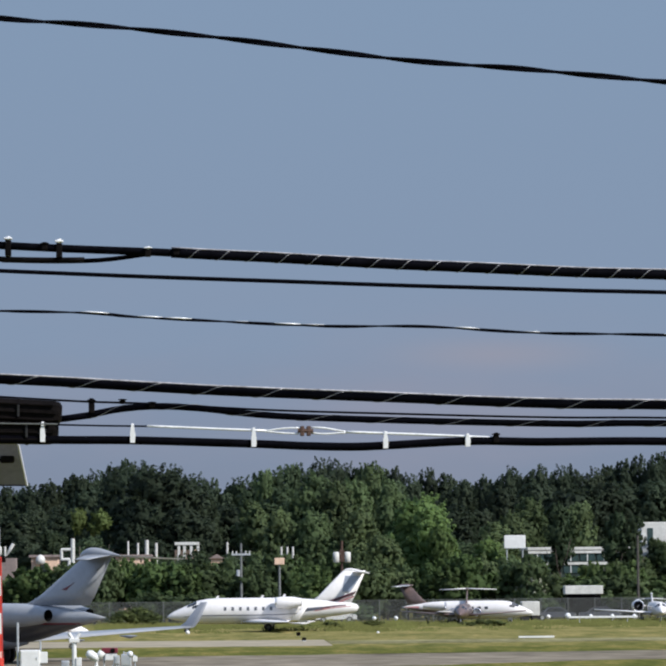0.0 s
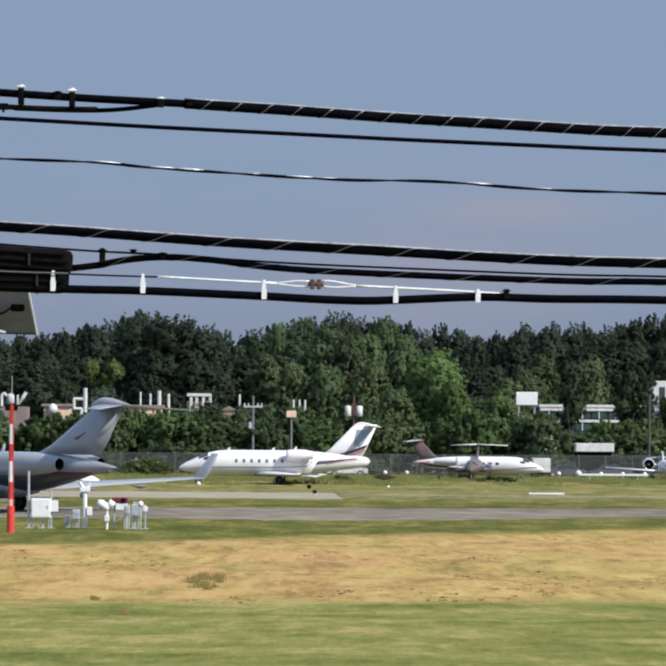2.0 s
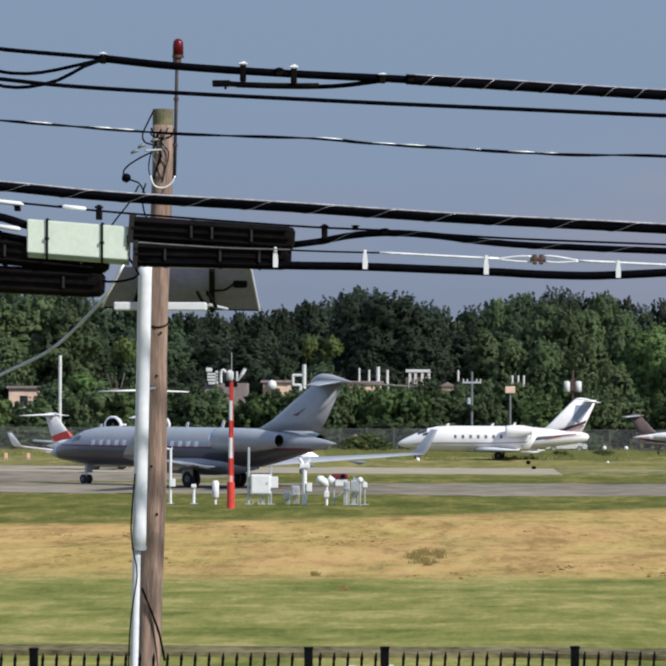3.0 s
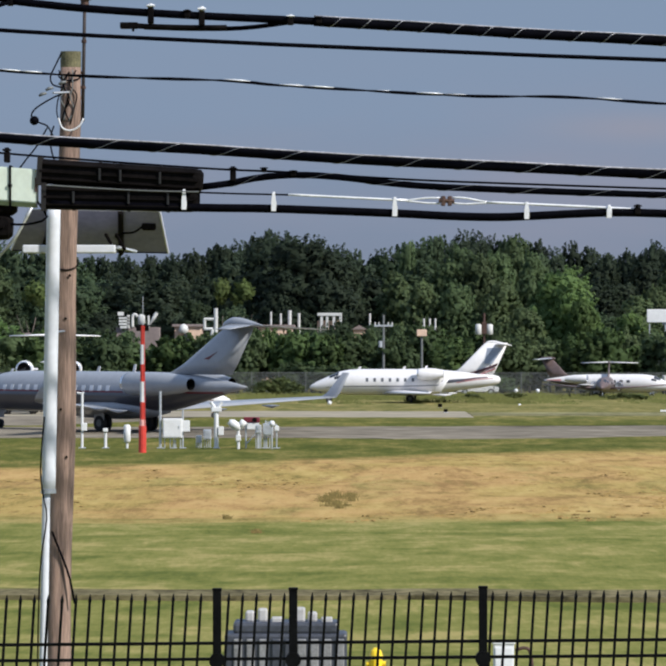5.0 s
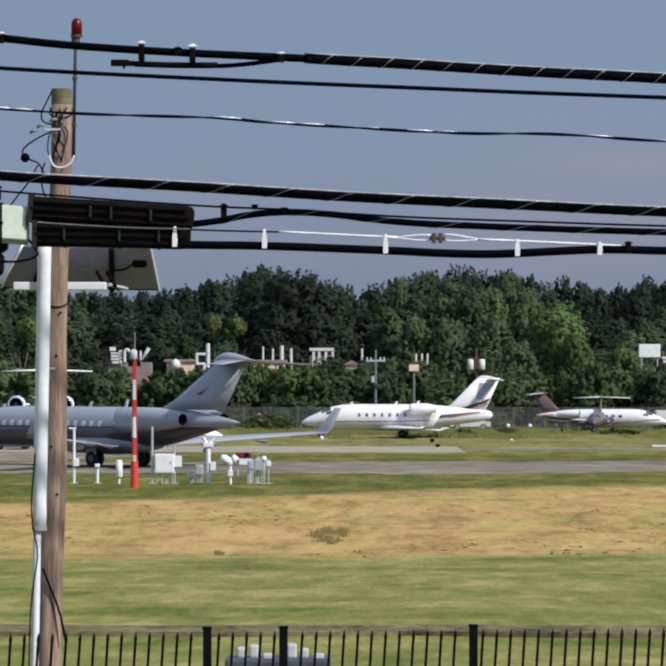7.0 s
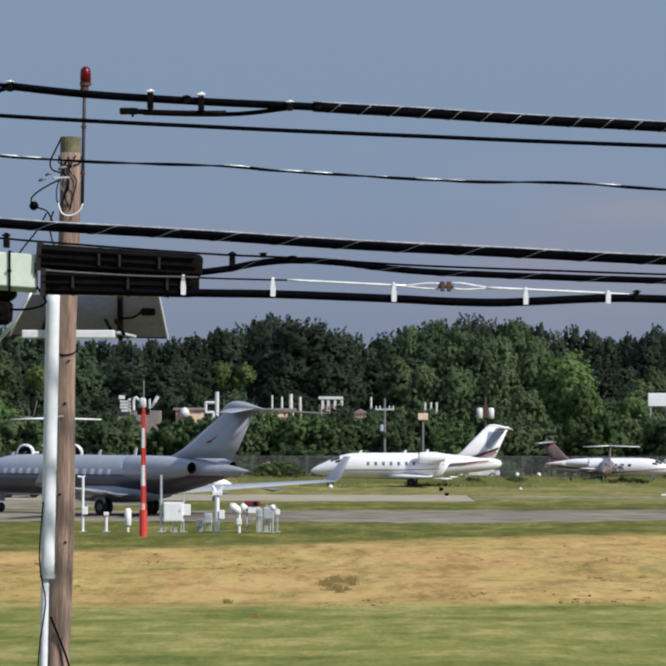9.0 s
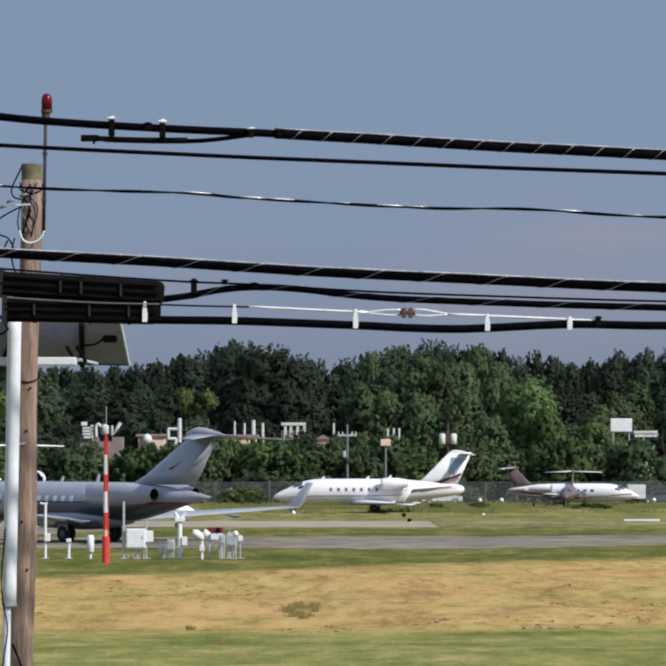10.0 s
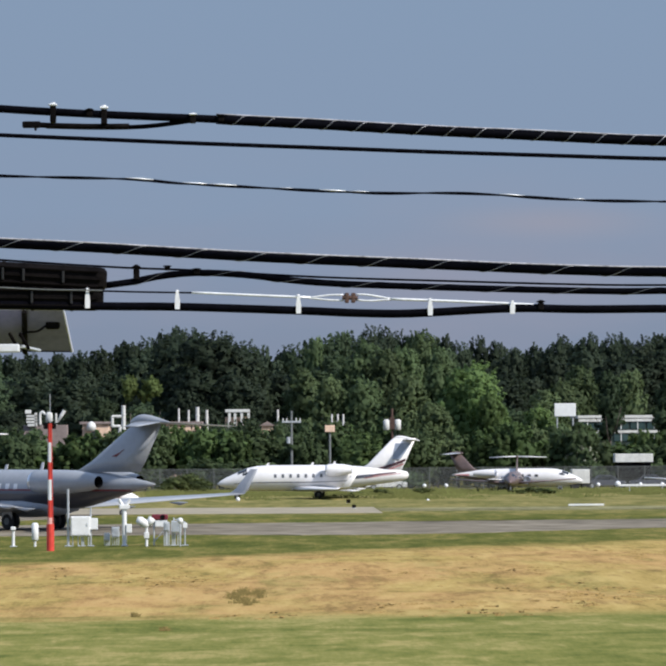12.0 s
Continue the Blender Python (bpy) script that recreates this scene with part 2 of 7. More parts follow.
    lumps = math_node("ADD", math_node("MULTIPLY", noise_tex(1.7, 4, 1.0, 0.13, 0.3), 0.6), math_node("MULTIPLY", noise_tex(0.3, 3, 0.7, 0.3, 0.5), 0.4))
    clods = ramp(lumps, [(0.53, (0.0, 0.0, 0.0)), (0.63, (0.6, 0.6, 0.6))])
    plain = ramp(blend, [(0.42, (0.27, 0.158, 0.064)), (0.5, (0.41, 0.252, 0.104)), (0.56, (0.45, 0.295, 0.122))])
    weedy = ramp(spots, [(0.42, (0.16, 0.145, 0.042)), (0.56, (0.28, 0.23, 0.078))])
    dark_tuft = ramp(fine, [(0.4, (0.16, 0.1, 0.038)), (0.6, (0.25, 0.155, 0.062))])
    dry = mix(clods, mix(regrow, mix(soil, dry, plain), weedy), dark_tuft)
    # belts of dry, lush and mown grass that run along the taxiway, with frayed borders; the far border slants away
    wob = math_node("MULTIPLY", math_node("SUBTRACT", noise_tex(0.05, 6, 0.5, 1.0, 0.5), 0.5), 22.0)
    wob2 = math_node("MULTIPLY", math_node("SUBTRACT", noise_tex(0.5, 4, 0.4, 1.0), 0.5), 9.0)
    y = math_node("ADD", math_node("ADD", sep.outputs["Y"], wob), wob2)
    slant = math_node("SUBTRACT", y, math_node("MULTIPLY", math_node("MINIMUM", math_node("MAXIMUM", sep.outputs["X"], -18.0), 26.0), 0.95))
    in_dry = math_node("MULTIPLY", math_node("DIVIDE", math_node("SUBTRACT", y, 146.0), 8.0, True),
                       math_node("DIVIDE", math_node("SUBTRACT", 226.0, slant), 8.0, True), True)
    in_lush = math_node("DIVIDE", math_node("SUBTRACT", slant, 214.0), 10.0, True)
    verge = ramp(blend, [(0.4, (0.1, 0.1, 0.03)), (0.47, (0.145, 0.138, 0.045)), (0.53, (0.2, 0.176, 0.064)), (0.6, (0.28, 0.225, 0.09))])
    in_verge = math_node("DIVIDE", math_node("SUBTRACT", y, 318.0), 30.0, True)
    col = mix(in_verge, mix(in_dry, mix(in_lush, green, lush), dry), verge)
    l.new(col, b.inputs["Base Color"])
    bp = n.new("ShaderNodeBump")
    bp.inputs["Strength"].default_value, bp.inputs["Distance"].default_value = 0.5, 0.06
    l.new(spots, bp.inputs["Height"])
    l.new(bp.outputs[0], b.inputs["Normal"])
    return m


M_GRASS = grass_material()
M_TARMAC = shader("worn_taxiway_asphalt", (0.19, 0.165, 0.128), 0.95, 0, 0.28, 0.12, 0.3, 3, stretch=(0.5, 0.3, 1), spec=0.03)
M_CONCRETE = shader("pale_apron_concrete", (0.3, 0.265, 0.2), 0.95, 0, 0.12, 0.1, 0.3, 3, stretch=(0.5, 0.3, 1), spec=0.03)


def ground_height(x, y):
    """The road side by the boundary fence lies on a low bank; the airfield is level, with slight unevenness."""
    bank = 2.75 * min(1.0, max(0.0, (68.0 - y) / 36.0))
    bump = 0.0 if y < 80 or y > 262 else 0.16 * (noise.noise((x * 0.05, y * 0.05, 3.0)) + 0.4 * noise.noise((x * 0.2, y * 0.2, 9.0)))
    return bank + bump


def build_ground():
    bm = bmesh.new()
    xs = [-4000, -1200, -400, -150] + [-80 + 2.5 * i for i in range(65)] + [150, 400, 1200, 4000]
    ys = [-3000, -300, 0, 20, 26, 32, 38, 44, 50, 56, 62, 68, 74] + [80 + 2.5 * i for i in range(74)] + [275, 320, 420, 600, 1000, 2000, 4800]
    grid = [[bm.verts.new((x, y, ground_height(x, y))) for x in xs] for y in ys]
    for a, b in zip(grid, grid[1:]):
        for k in range(len(xs) - 1):
            bm.faces.new((a[k], a[k + 1], b[k + 1], b[k]))
    tagged(part("ground", bm, M_GRASS, smooth=True), "mown airfield grass with belts of dry straw", "ground", kind="structure")


build_ground()


def slab(name, corners, mat, label, category, z=0.03, fray=0.5):
    """A paved sheet whose long edges are slightly frayed by the grass."""
    edge = []
    for k, (a, b) in enumerate(zip(corners, corners[1:] + corners[:1])):
        a, b = Vector((*a, 0)), Vector((*b, 0))
        n = max(1, int((b - a).length / 1.5)) if abs(b.x - a.x) > 2 else 1
        for i in range(n):
            p = a.lerp(b, i / n)
            edge.append((p.x, p.y + fray * (noise.noise((p.x * 0.25, p.y, 1.0)) + 0.6 * noise.noise((p.x * 0.9, p.y, 4.0))) * (i > 0), z))
    bm = bmesh.new()
    plate(bm, edge, (0, 0, -0.3))
    bmesh.ops.triangulate(bm, faces=[f for f in bm.faces if len(f.verts) > 4])
    tagged(part(name, bm, mat), label, category, kind="structure")


M_WEEDYWAY = shader("weed_grown_asphalt", (0.125, 0.125, 0.05), 0.95, 0, 0.3, 0.25, 0.3, 3, (0.2, 0.185, 0.1), stretch=(0.5, 0.3, 1), spec=0.03)
M_DIRT = shader("bare_brown_track", (0.13, 0.112, 0.06), 0.95, 0, 0.4, 0.8, 0.3, 4, stretch=(0.6, 0.3, 1), spec=0.03)
slab("taxiway", [(-150, 266.5), (-8, 266.5), (6, 263.5), (13, 266), (26, 277), (200, 300), (200, 330), (26, 303), (-8, 297), (-150, 297)], M_TARMAC, "worn grey asphalt taxiway crossing the grass", "taxiway", 0.03, 1.6)
slab("apron", [(-150, 297.02), (-40, 297.02), (-22, 303), (-14, 320), (-12, 334), (-150, 352)], M_TARMAC, "grey asphalt apron joining the taxiway", "apron")
slab("runway_strip", [(-150, 352.1), (-12, 334.1), (10.0, 333), (10.0, 358), (-12, 360), (-150, 372)], M_CONCRETE, "pale concrete strip at the edge of the runway", "runway")
slab("far_runway", [(10.1, 340), (260, 345), (260, 357), (10.1, 354)], M_WEEDYWAY, "weed-grown grey-green asphalt runway beyond the grass", "runway")
slab("service_path", [(-60, 104.0), (-20, 103.4), (0, 103.0), (20, 102.6), (60, 102.0), (60, 104.6), (20, 105.0), (0, 105.6), (-20, 106.2), (-60, 107.0)], M_DIRT, "narrow bare service track behind the fence", "path", 0.13, 0.7)


# ---------------------------------------------------------------- overhead cables
def curve_through(pts, step=0.12):
    """Points of a smooth line through the given ones (Catmull-Rom)."""
    p = [Vector(a) for a in pts]
    p = [2 * p[0] - p[1]] + p + [2 * p[-1] - p[-2]]
    out = []
    for a, b, c, d in zip(p, p[1:], p[2:], p[3:]):
        n = max(2, int((c - b).length / step))
        for k in range(n):
            t = k / n
            out.append(0.5 * (2 * b + (c - a) * t + (2 * a - 5 * b + 4 * c - d) * t * t + (3 * b - a - 3 * c + d) * t ** 3))
    return out + [p[-2]]


def helix(line, radius, pitch, phase=0.0):
    """A line that winds round another one."""
    out, run = [], 0.0
    for k, p in enumerate(line):
        d = (line[min(k + 1, len(line) - 1)] - line[max(k - 1, 0)]).normalized()
        up = (Vector((0, 0, 1)) - d * d.z).normalized()
        side = d.cross(up)
        if k:
            run += (p - line[k - 1]).length
        a = phase - 2 * math.pi * run / pitch
        out.append(p + (up * math.cos(a) + side * math.sin(a)) * radius)
    return out


def uneven(line, amount, seed):
    """The line with the small waves of a hand-strung cable."""
    return [p + Vector((0, noise.noise((p.x * 0.9, seed, 0.0)), noise.noise((p.x * 0.8, seed, 5.0)))) * amount for p in line]


def cable(name, pts, radius, label, lash=0.0, pitch=0.55, strands=1, wave=0.006, seed=1.0, mat=None, group="overhead cables", strand=0.0, worn=0):
    line = uneven(curve_through(pts), wave, seed)
    top = thing(name, tuple(pts[0]), label, "cable", group)
    base = Vector(pts[0])
    line = [p - base for p in line]
    if strands == 1:
        part("sheath", tube(bmesh.new(), line, radius, 10), mat or M_CABLE, top, smooth=True)
    else:
        fine = curve_through(line, 0.04)
        for s in range(strands):
            part("strand", tube(bmesh.new(), helix(fine, radius * 0.5, pitch * 3, 2 * math.pi * s / strands), radius * 0.55, 8), mat or M_CABLE, top, smooth=True)
    if strand:
        rider = [p + Vector((0, -0.008 + 0.02 * noise.noise((p.x * 0.7, seed, 1.0)), radius + strand * 0.5 + 0.006 * noise.noise((p.x * 1.1, seed, 3.0)))) for p in line]
        part("messenger", tube(bmesh.new(), rider, strand, 6), M_STRAND, top, "weathered messenger strand", smooth=True)
    pick = random.Random(seed)
    # worn: number of short bright bars modelled as highlights on the wire
    for k in range(worn):
        i = pick.randrange(2, len(line) - 6)
        bare = [p + Vector((0, -radius * 0.5, radius * 0.75)) for p in line[i:i + pick.choice((2, 3, 3))]]
        part("highlight_bar", tube(bmesh.new(), bare, [0.003] + [0.0075] * (len(bare) - 2) + [0.003], 6), M_BRIGHT, top, "bright bar modelled as a highlight", smooth=True)
    if lash:
        fine = curve_through(line, 0.03)
        part("lashing_wire", tube(bmesh.new(), helix(fine, radius + 0.002, pitch), lash, 5), M_LASH, top, "bright steel lashing wire", smooth=True)
    return top


cable("service_cable", [(-6.846, 40.5, 12.306), (-4.407, 40.5, 12.021), (-1.992, 40.5, 11.761), (-1.22, 40.5, 11.696), (0.041, 40.5, 11.566), (1.26, 40.5, 11.411), (3.09, 40.5, 11.22), (4.383, 40.5, 11.119), (6.977, 40.5, 10.883)],
      0.028, "thin twisted black service cable strung highest above the road", strands=2, pitch=0.55, wave=0.02, seed=2.0)
cable("power_bundle", [(-3.369, 42.0, 9.797), (-2.631, 42.0, 9.721), (-1.493, 42.0, 9.649), (-0.586, 42.0, 9.607), (-0.27, 42.0, 9.59)],
      0.04, "taut black cable sleeve below the service cable", seed=3.0, wave=0.002)
cable("lashed_power_cable", [(-0.354, 42.0, 9.595), (0.911, 42.0, 9.519), (3.305, 42.0, 9.388), (4.545, 42.0, 9.337), (7.235, 42.0, 9.245)],
      0.05, "thick black power cable wound with bright lashing wire", lash=0.0036, pitch=0.3, wave=0.006, seed=4.0, strand=0.007)
cable("messenger_strand", [(-7.1, 42.0, 10.231), (-4.739, 42.0, 9.928), (-3.369, 42.0, 9.801)], 0.022, "thin dark messenger strand running to the cable clamp", wave=0.003, seed=5.0)
cable("slack_loop", [(-7.117, 42.1, 9.936), (-4.75, 42.1, 9.716), (-4.285, 42.1, 9.657), (-3.99, 42.1, 9.665), (-3.651, 42.1, 9.733), (-3.377, 42.1, 9.796)], 0.018, "slack black cable drooping from the clamp", seed=6.0)
cable("slack_loop", [(-7.083, 41.9, 9.73), (-4.728, 41.9, 9.575), (-4.349, 41.9, 9.512), (-4.097, 41.9, 9.507), (-3.802, 41.9, 9.575), (-3.55, 41.9, 9.709), (-3.361, 41.9, 9.777)], 0.018, "slack black cable drooping from the clamp", seed=7.0)
cable("drop_wire", [(-7.015, 41.5, 9.783), (-4.683, 41.5, 9.587), (-3.266, 41.5, 9.458), (-0.017, 41.5, 9.3), (3.266, 41.5, 9.17), (4.491, 41.5, 9.133), (7.149, 41.5, 9.045)], 0.021, "thin smooth black drop wire", wave=0.003, seed=8.0)
cable("twisted_wire", [(-6.931, 41.0, 9.27), (-4.626, 41.0, 9.138), (-2.98, 41.0, 9.011), (-2.033, 41.0, 8.969), (-1.128, 41.0, 8.941), (-0.675, 41.0, 8.899), (0.148, 41.0, 8.85), (1.136, 41.0, 8.797), (1.836, 41.0, 8.792), (2.288, 41.0, 8.776), (3.227, 41.0, 8.714), (4.437, 41.0, 8.685), (7.063, 41.0, 8.591)],
      0.015, "thin twisted wire with highlights modelled as bright bars", strands=2, pitch=0.5, wave=0.008, seed=9.0, mat=M_CABLE, worn=24)
cable("telephone_cable", [(-7.015, 41.5, 8.679), (-4.683, 41.5, 8.525), (-3.266, 41.5, 8.396), (-1.6, 41.5, 8.304), (-0.183, 41.5, 8.212), (1.316, 41.5, 8.137), (3.266, 41.5, 8.046), (4.491, 41.5, 8.021), (7.149, 41.5, 7.95)],
      0.046, "thick black telephone cable wound with lashing wire", lash=0.0032, pitch=0.6, wave=0.004, seed=10.0, strand=0.009)
cable("support_strand", [(-7.168, 42.4, 8.556), (-4.784, 42.4, 8.42), (-4.188, 42.4, 8.369), (-3.124, 42.4, 8.271), (-1.464, 42.4, 8.151), (-0.57, 42.4, 8.109), (0.919, 42.4, 8.024), (3.337, 42.4, 7.943), (4.588, 42.4, 7.926), (7.304, 42.4, 7.854)],
      0.011, "thin dark steel support strand above the splice cases", wave=0.002, seed=11.0)
cable("trunk_cable", [(-1.507, 42.4, 7.96), (-1.209, 42.4, 7.998), (-0.953, 42.4, 8.049), (-0.57, 42.4, 8.083), (-0.102, 42.4, 8.062), (0.919, 42.4, 7.964), (3.337, 42.4, 7.879), (4.588, 42.4, 7.871), (7.304, 42.4, 7.79)],
      0.034, "black trunk cable rising from the splice case to its strand", lash=0.0022, pitch=0.7, wave=0.003, seed=12.0)
cable("lower_trunk_cable", [(-2.982, 42.2, 7.784), (-1.5, 42.2, 7.75), (-0.754, 42.2, 7.737), (0.449, 42.2, 7.695), (0.957, 42.2, 7.669), (1.423, 42.2, 7.656), (1.762, 42.2, 7.665), (2.61, 42.2, 7.703), (3.321, 42.2, 7.69), (4.567, 42.2, 7.682), (7.269, 42.2, 7.614)],
      0.042, "sagging black trunk cable held by white clips", wave=0.003, seed=13.0)
cable("tail_strand", [(-1.521, 42.2, 7.902), (-1.118, 42.2, 7.889), (-0.568, 42.2, 7.877)], 0.009, "thin dark strand leading to the bright one", wave=0.0, seed=20.0)
cable("bright_strand", [(-0.61, 42.2, 7.881), (0.153, 42.2, 7.843), (0.58, 42.2, 7.824)], 0.012, "bright steel support strand above the trunk cable", wave=0.0, seed=14.0, mat=M_BRIGHT)
cable("bright_strand", [(1.37, 42.2, 7.805), (1.762, 42.2, 7.788), (2.588, 42.2, 7.75), (2.906, 42.2, 7.729)], 0.013, "bright steel support strand above the trunk cable", wave=0.0, seed=15.0, mat=M_BRIGHT)
cable("lead_cable", [(-7.151, 42.3, 8.466), (-4.773, 42.3, 8.279), (-4.093, 42.3, 8.135)], 0.043, "black lead cable entering the pale green box", wave=0.004, seed=16.0)
cable("lead_cable", [(-7.151, 42.3, 8.211), (-4.773, 42.3, 8.118), (-4.391, 42.3, 8.054), (-4.115, 42.3, 7.999)], 0.03, "black lead cable entering the pale green box", wave=0.006, seed=17.0)
cable("guy_wire", [(-3.212, 43.0, 7.808), (-3.341, 43.0, 7.562), (-3.427, 43.0, 7.432), (-3.686, 43.0, 7.152), (-3.988, 43.0, 6.893), (-4.42, 43.0, 6.677), (-4.852, 43.0, 6.483), (-5.974, 43.0, 6.038), (-7.269, 43.0, 5.628)],
      0.017, "slack light grey cable hanging from the splice case", wave=0.0, seed=18.0, mat=M_GALV)
cable("tail_wire", [(-3.134, 42.3, 7.829), (-3.023, 42.3, 7.659), (-3.159, 42.3, 7.596), (-3.329, 42.3, 7.583), (-3.503, 42.35, 7.61)], 0.012, "short black jumper looping under the green box", wave=0.0, seed=19.0)


def clip(at, height, width):
    """White band that hangs a trunk cable from its strand."""
    t = thing("cable_clip", at, "white plastic clip holding the trunk cable to its strand", "cable clip", "white cable clips")
    bm = bmesh.new()
    plate(bm, [(-width * 0.3, -0.06, 0), (width * 0.3, -0.06, 0), (width * 0.55, -0.06, -height * 0.45), (width * 0.55, -0.06, -height), (-width * 0.55, -0.06, -height), (-width * 0.55, -0.06, -height * 0.45)], (0, 0.02, 0))
    box(bm, (-width * 0.3, -0.05, -0.012), (width * 0.3, 0.05, 0.012), 0.004)
    part("strap", bm, M_CLIP, t)
    part("band", tube(bmesh.new(), [(-width * 0.6, 0, -height + 0.05), (width * 0.6, 0, -height + 0.05)], 0.05, 14), M_CLIP, t)


for at, hgt in (((-1.648, 42.2, 7.919), 0.19), ((-0.754, 42.2, 7.894), 0.18), ((0.453, 42.2, 7.843), 0.18), ((1.767, 42.2, 7.796), 0.16), ((2.588, 42.2, 7.767), 0.12)):
    clip(at, hgt, 0.043)


def strand_clamp(at, up, down, cap):
    t = thing("strand_clamp", at, "small bolted clamp on the overhead cable", "cable clamp", "cable clamps")
    bm = bmesh.new()
    box(bm, (-0.03, -0.055, -down), (0.03, 0.055, up * 0.55), 0.01)
    part("jaw", bm, M_CASE, t)
    bm = bmesh.new()
    tube(bm, [(0, -0.03, up * 0.4), (0, -0.03, up)], 0.022, 8)
    box(bm, (-0.042, -0.07, up * 0.6), (0.042, 0.01, up * 0.85), 0.008)
    part("bolt", bm, M_CLIP if cap else M_CASE, t, "bright bolt head" if cap else "")


for at, up, dn, cap in (((-1.973, 42.0, 9.692), 0.075, 0.12, True), ((-1.467, 42.0, 9.649), 0.09, 0.10, True), ((-1.611, 42.0, 9.658), 0.05, 0.03, False), ((-0.586, 42.0, 9.607), 0.05, 0.05, True),
                        ((-0.304, 42.0, 9.599), 0.04, 0.03, False), ((-3.369, 42.0, 9.797), 0.06, 0.05, True), ((-1.166, 42.4, 8.079), 0.09, 0.06, False), ((-0.856, 42.4, 8.13), 0.03, 0.02, False),
                        ((-0.562, 42.4, 8.1), 0.03, 0.03, False), ((2.872, 42.2, 7.724), 0.06, 0.04, False), ((-3.423, 42.3, 8.262), 0.09, 0.06, False), ((-4.242, 42.3, 8.317), 0.03, 0.03, False)):
    strand_clamp(at, up, dn, cap)


def drop_terminal():
    o = Vector((-2.268, 42.0, 9.553))
    t = thing("drop_terminal", tuple(o), "flat black drop terminal slung under the power cable", "cable terminal")
    bm = bmesh.new()
    ends = [Vector(p) - o for p in ((-2.268, 42.0, 9.557), (-2.041, 42.0, 9.544), (-1.619, 42.0, 9.531), (-1.218, 42.0, 9.531), (-0.944, 42.0, 9.548), (-0.586, 42.0, 9.595))]
    tube(bm, curve_through(ends[:4]), 0.028, 10)
    part("body", bm, M_CASE, t, smooth=True)
    part("lead", tube(bmesh.new(), curve_through(ends[2:]), 0.012, 8), M_CABLE, t, smooth=True)
    part("lead", tube(bmesh.new(), curve_through([p + Vector((0, 0.02, -0.018)) for p in ends[1:]]), 0.014, 8), M_CABLE, t, smooth=True)
    bm = bmesh.new()
    box(bm, (-0.01, -0.04, -0.035), (0.17, 0.04, 0.03), 0.012)
    part("end_cap", bm, M_CASE, t)
    part("drain_plug", tube(bmesh.new(), [(0.12, 0, -0.03), (0.12, 0, -0.06)], 0.012, 8), M_CASE, t)


drop_terminal()


def rusty_grip():
    o = Vector((0.966, 42.2, 7.817))
    t = thing("strand_grip", tuple(o), "rusty bolted grip joining two bright strands", "strand grip")
    for dx in (-0.03, 0.035):
        bm = bmesh.new()
        box(bm, (dx - 0.022, -0.03, -0.05), (dx + 0.022, 0.03, 0.05), 0.01)
        part("plate", bm, M_RUST, t)
    part("bolt", tube(bmesh.new(), [(-0.075, -0.01, 0.006), (0.08, -0.01, -0.002)], 0.022, 8), M_RUST, t)
    for pts in (((-0.4, 0, 0.005), (-0.2, 0, 0.03), (-0.06, 0, 0.03)), ((-0.4, 0, 0.0), (-0.2, 0, -0.02), (-0.06, 0, -0.025)),
                ((0.06, 0, 0.035), (0.18, 0, 0.03), (0.42, 0, -0.012)), ((0.06, 0, -0.02), (0.2, 0, -0.03), (0.42, 0, -0.018))):
        part("strand_loop", tube(bmesh.new(), curve_through(pts, 0.04), 0.009, 6), M_BRIGHT, t, "bright strand opening into a loop", smooth=True)


rusty_grip()


def sleeve(a, b, r):
    a, b = Vector(a), Vector(b)
    t = thing("strand_sleeve", tuple(a), "white plastic sleeve on the support strand", "sleeve", "strand sleeves")
    d = b - a
    part("tube", tube(bmesh.new(), [d * 0, d * 0.08, d * 0.5, d * 0.92, d], [r * 0.4, r, r, r, r * 0.4], 10), M_CLIP, t, smooth=True)
    part("plug", tube(bmesh.new(), [d * -0.15, d * 0.02], r * 0.5, 8), M_CASE, t)


sleeve((-4.656, 42.4, 8.411), (-4.188, 42.4, 8.36), 0.024)
sleeve((-3.805, 42.4, 8.339), (-3.558, 42.4, 8.313), 0.024)
sleeve((-4.436, 42.25, 8.133), (-4.207, 42.25, 8.103), 0.024)


M_LATCH = shader("worn_grey_latch", (0.016, 0.016, 0.017), 0.5, 0.3, 0.3, 12)
M_ENDPLATE = shader("rust_brown_end_plate", (0.007, 0.005, 0.0045), 0.6, 0.1, 0.4, 8)


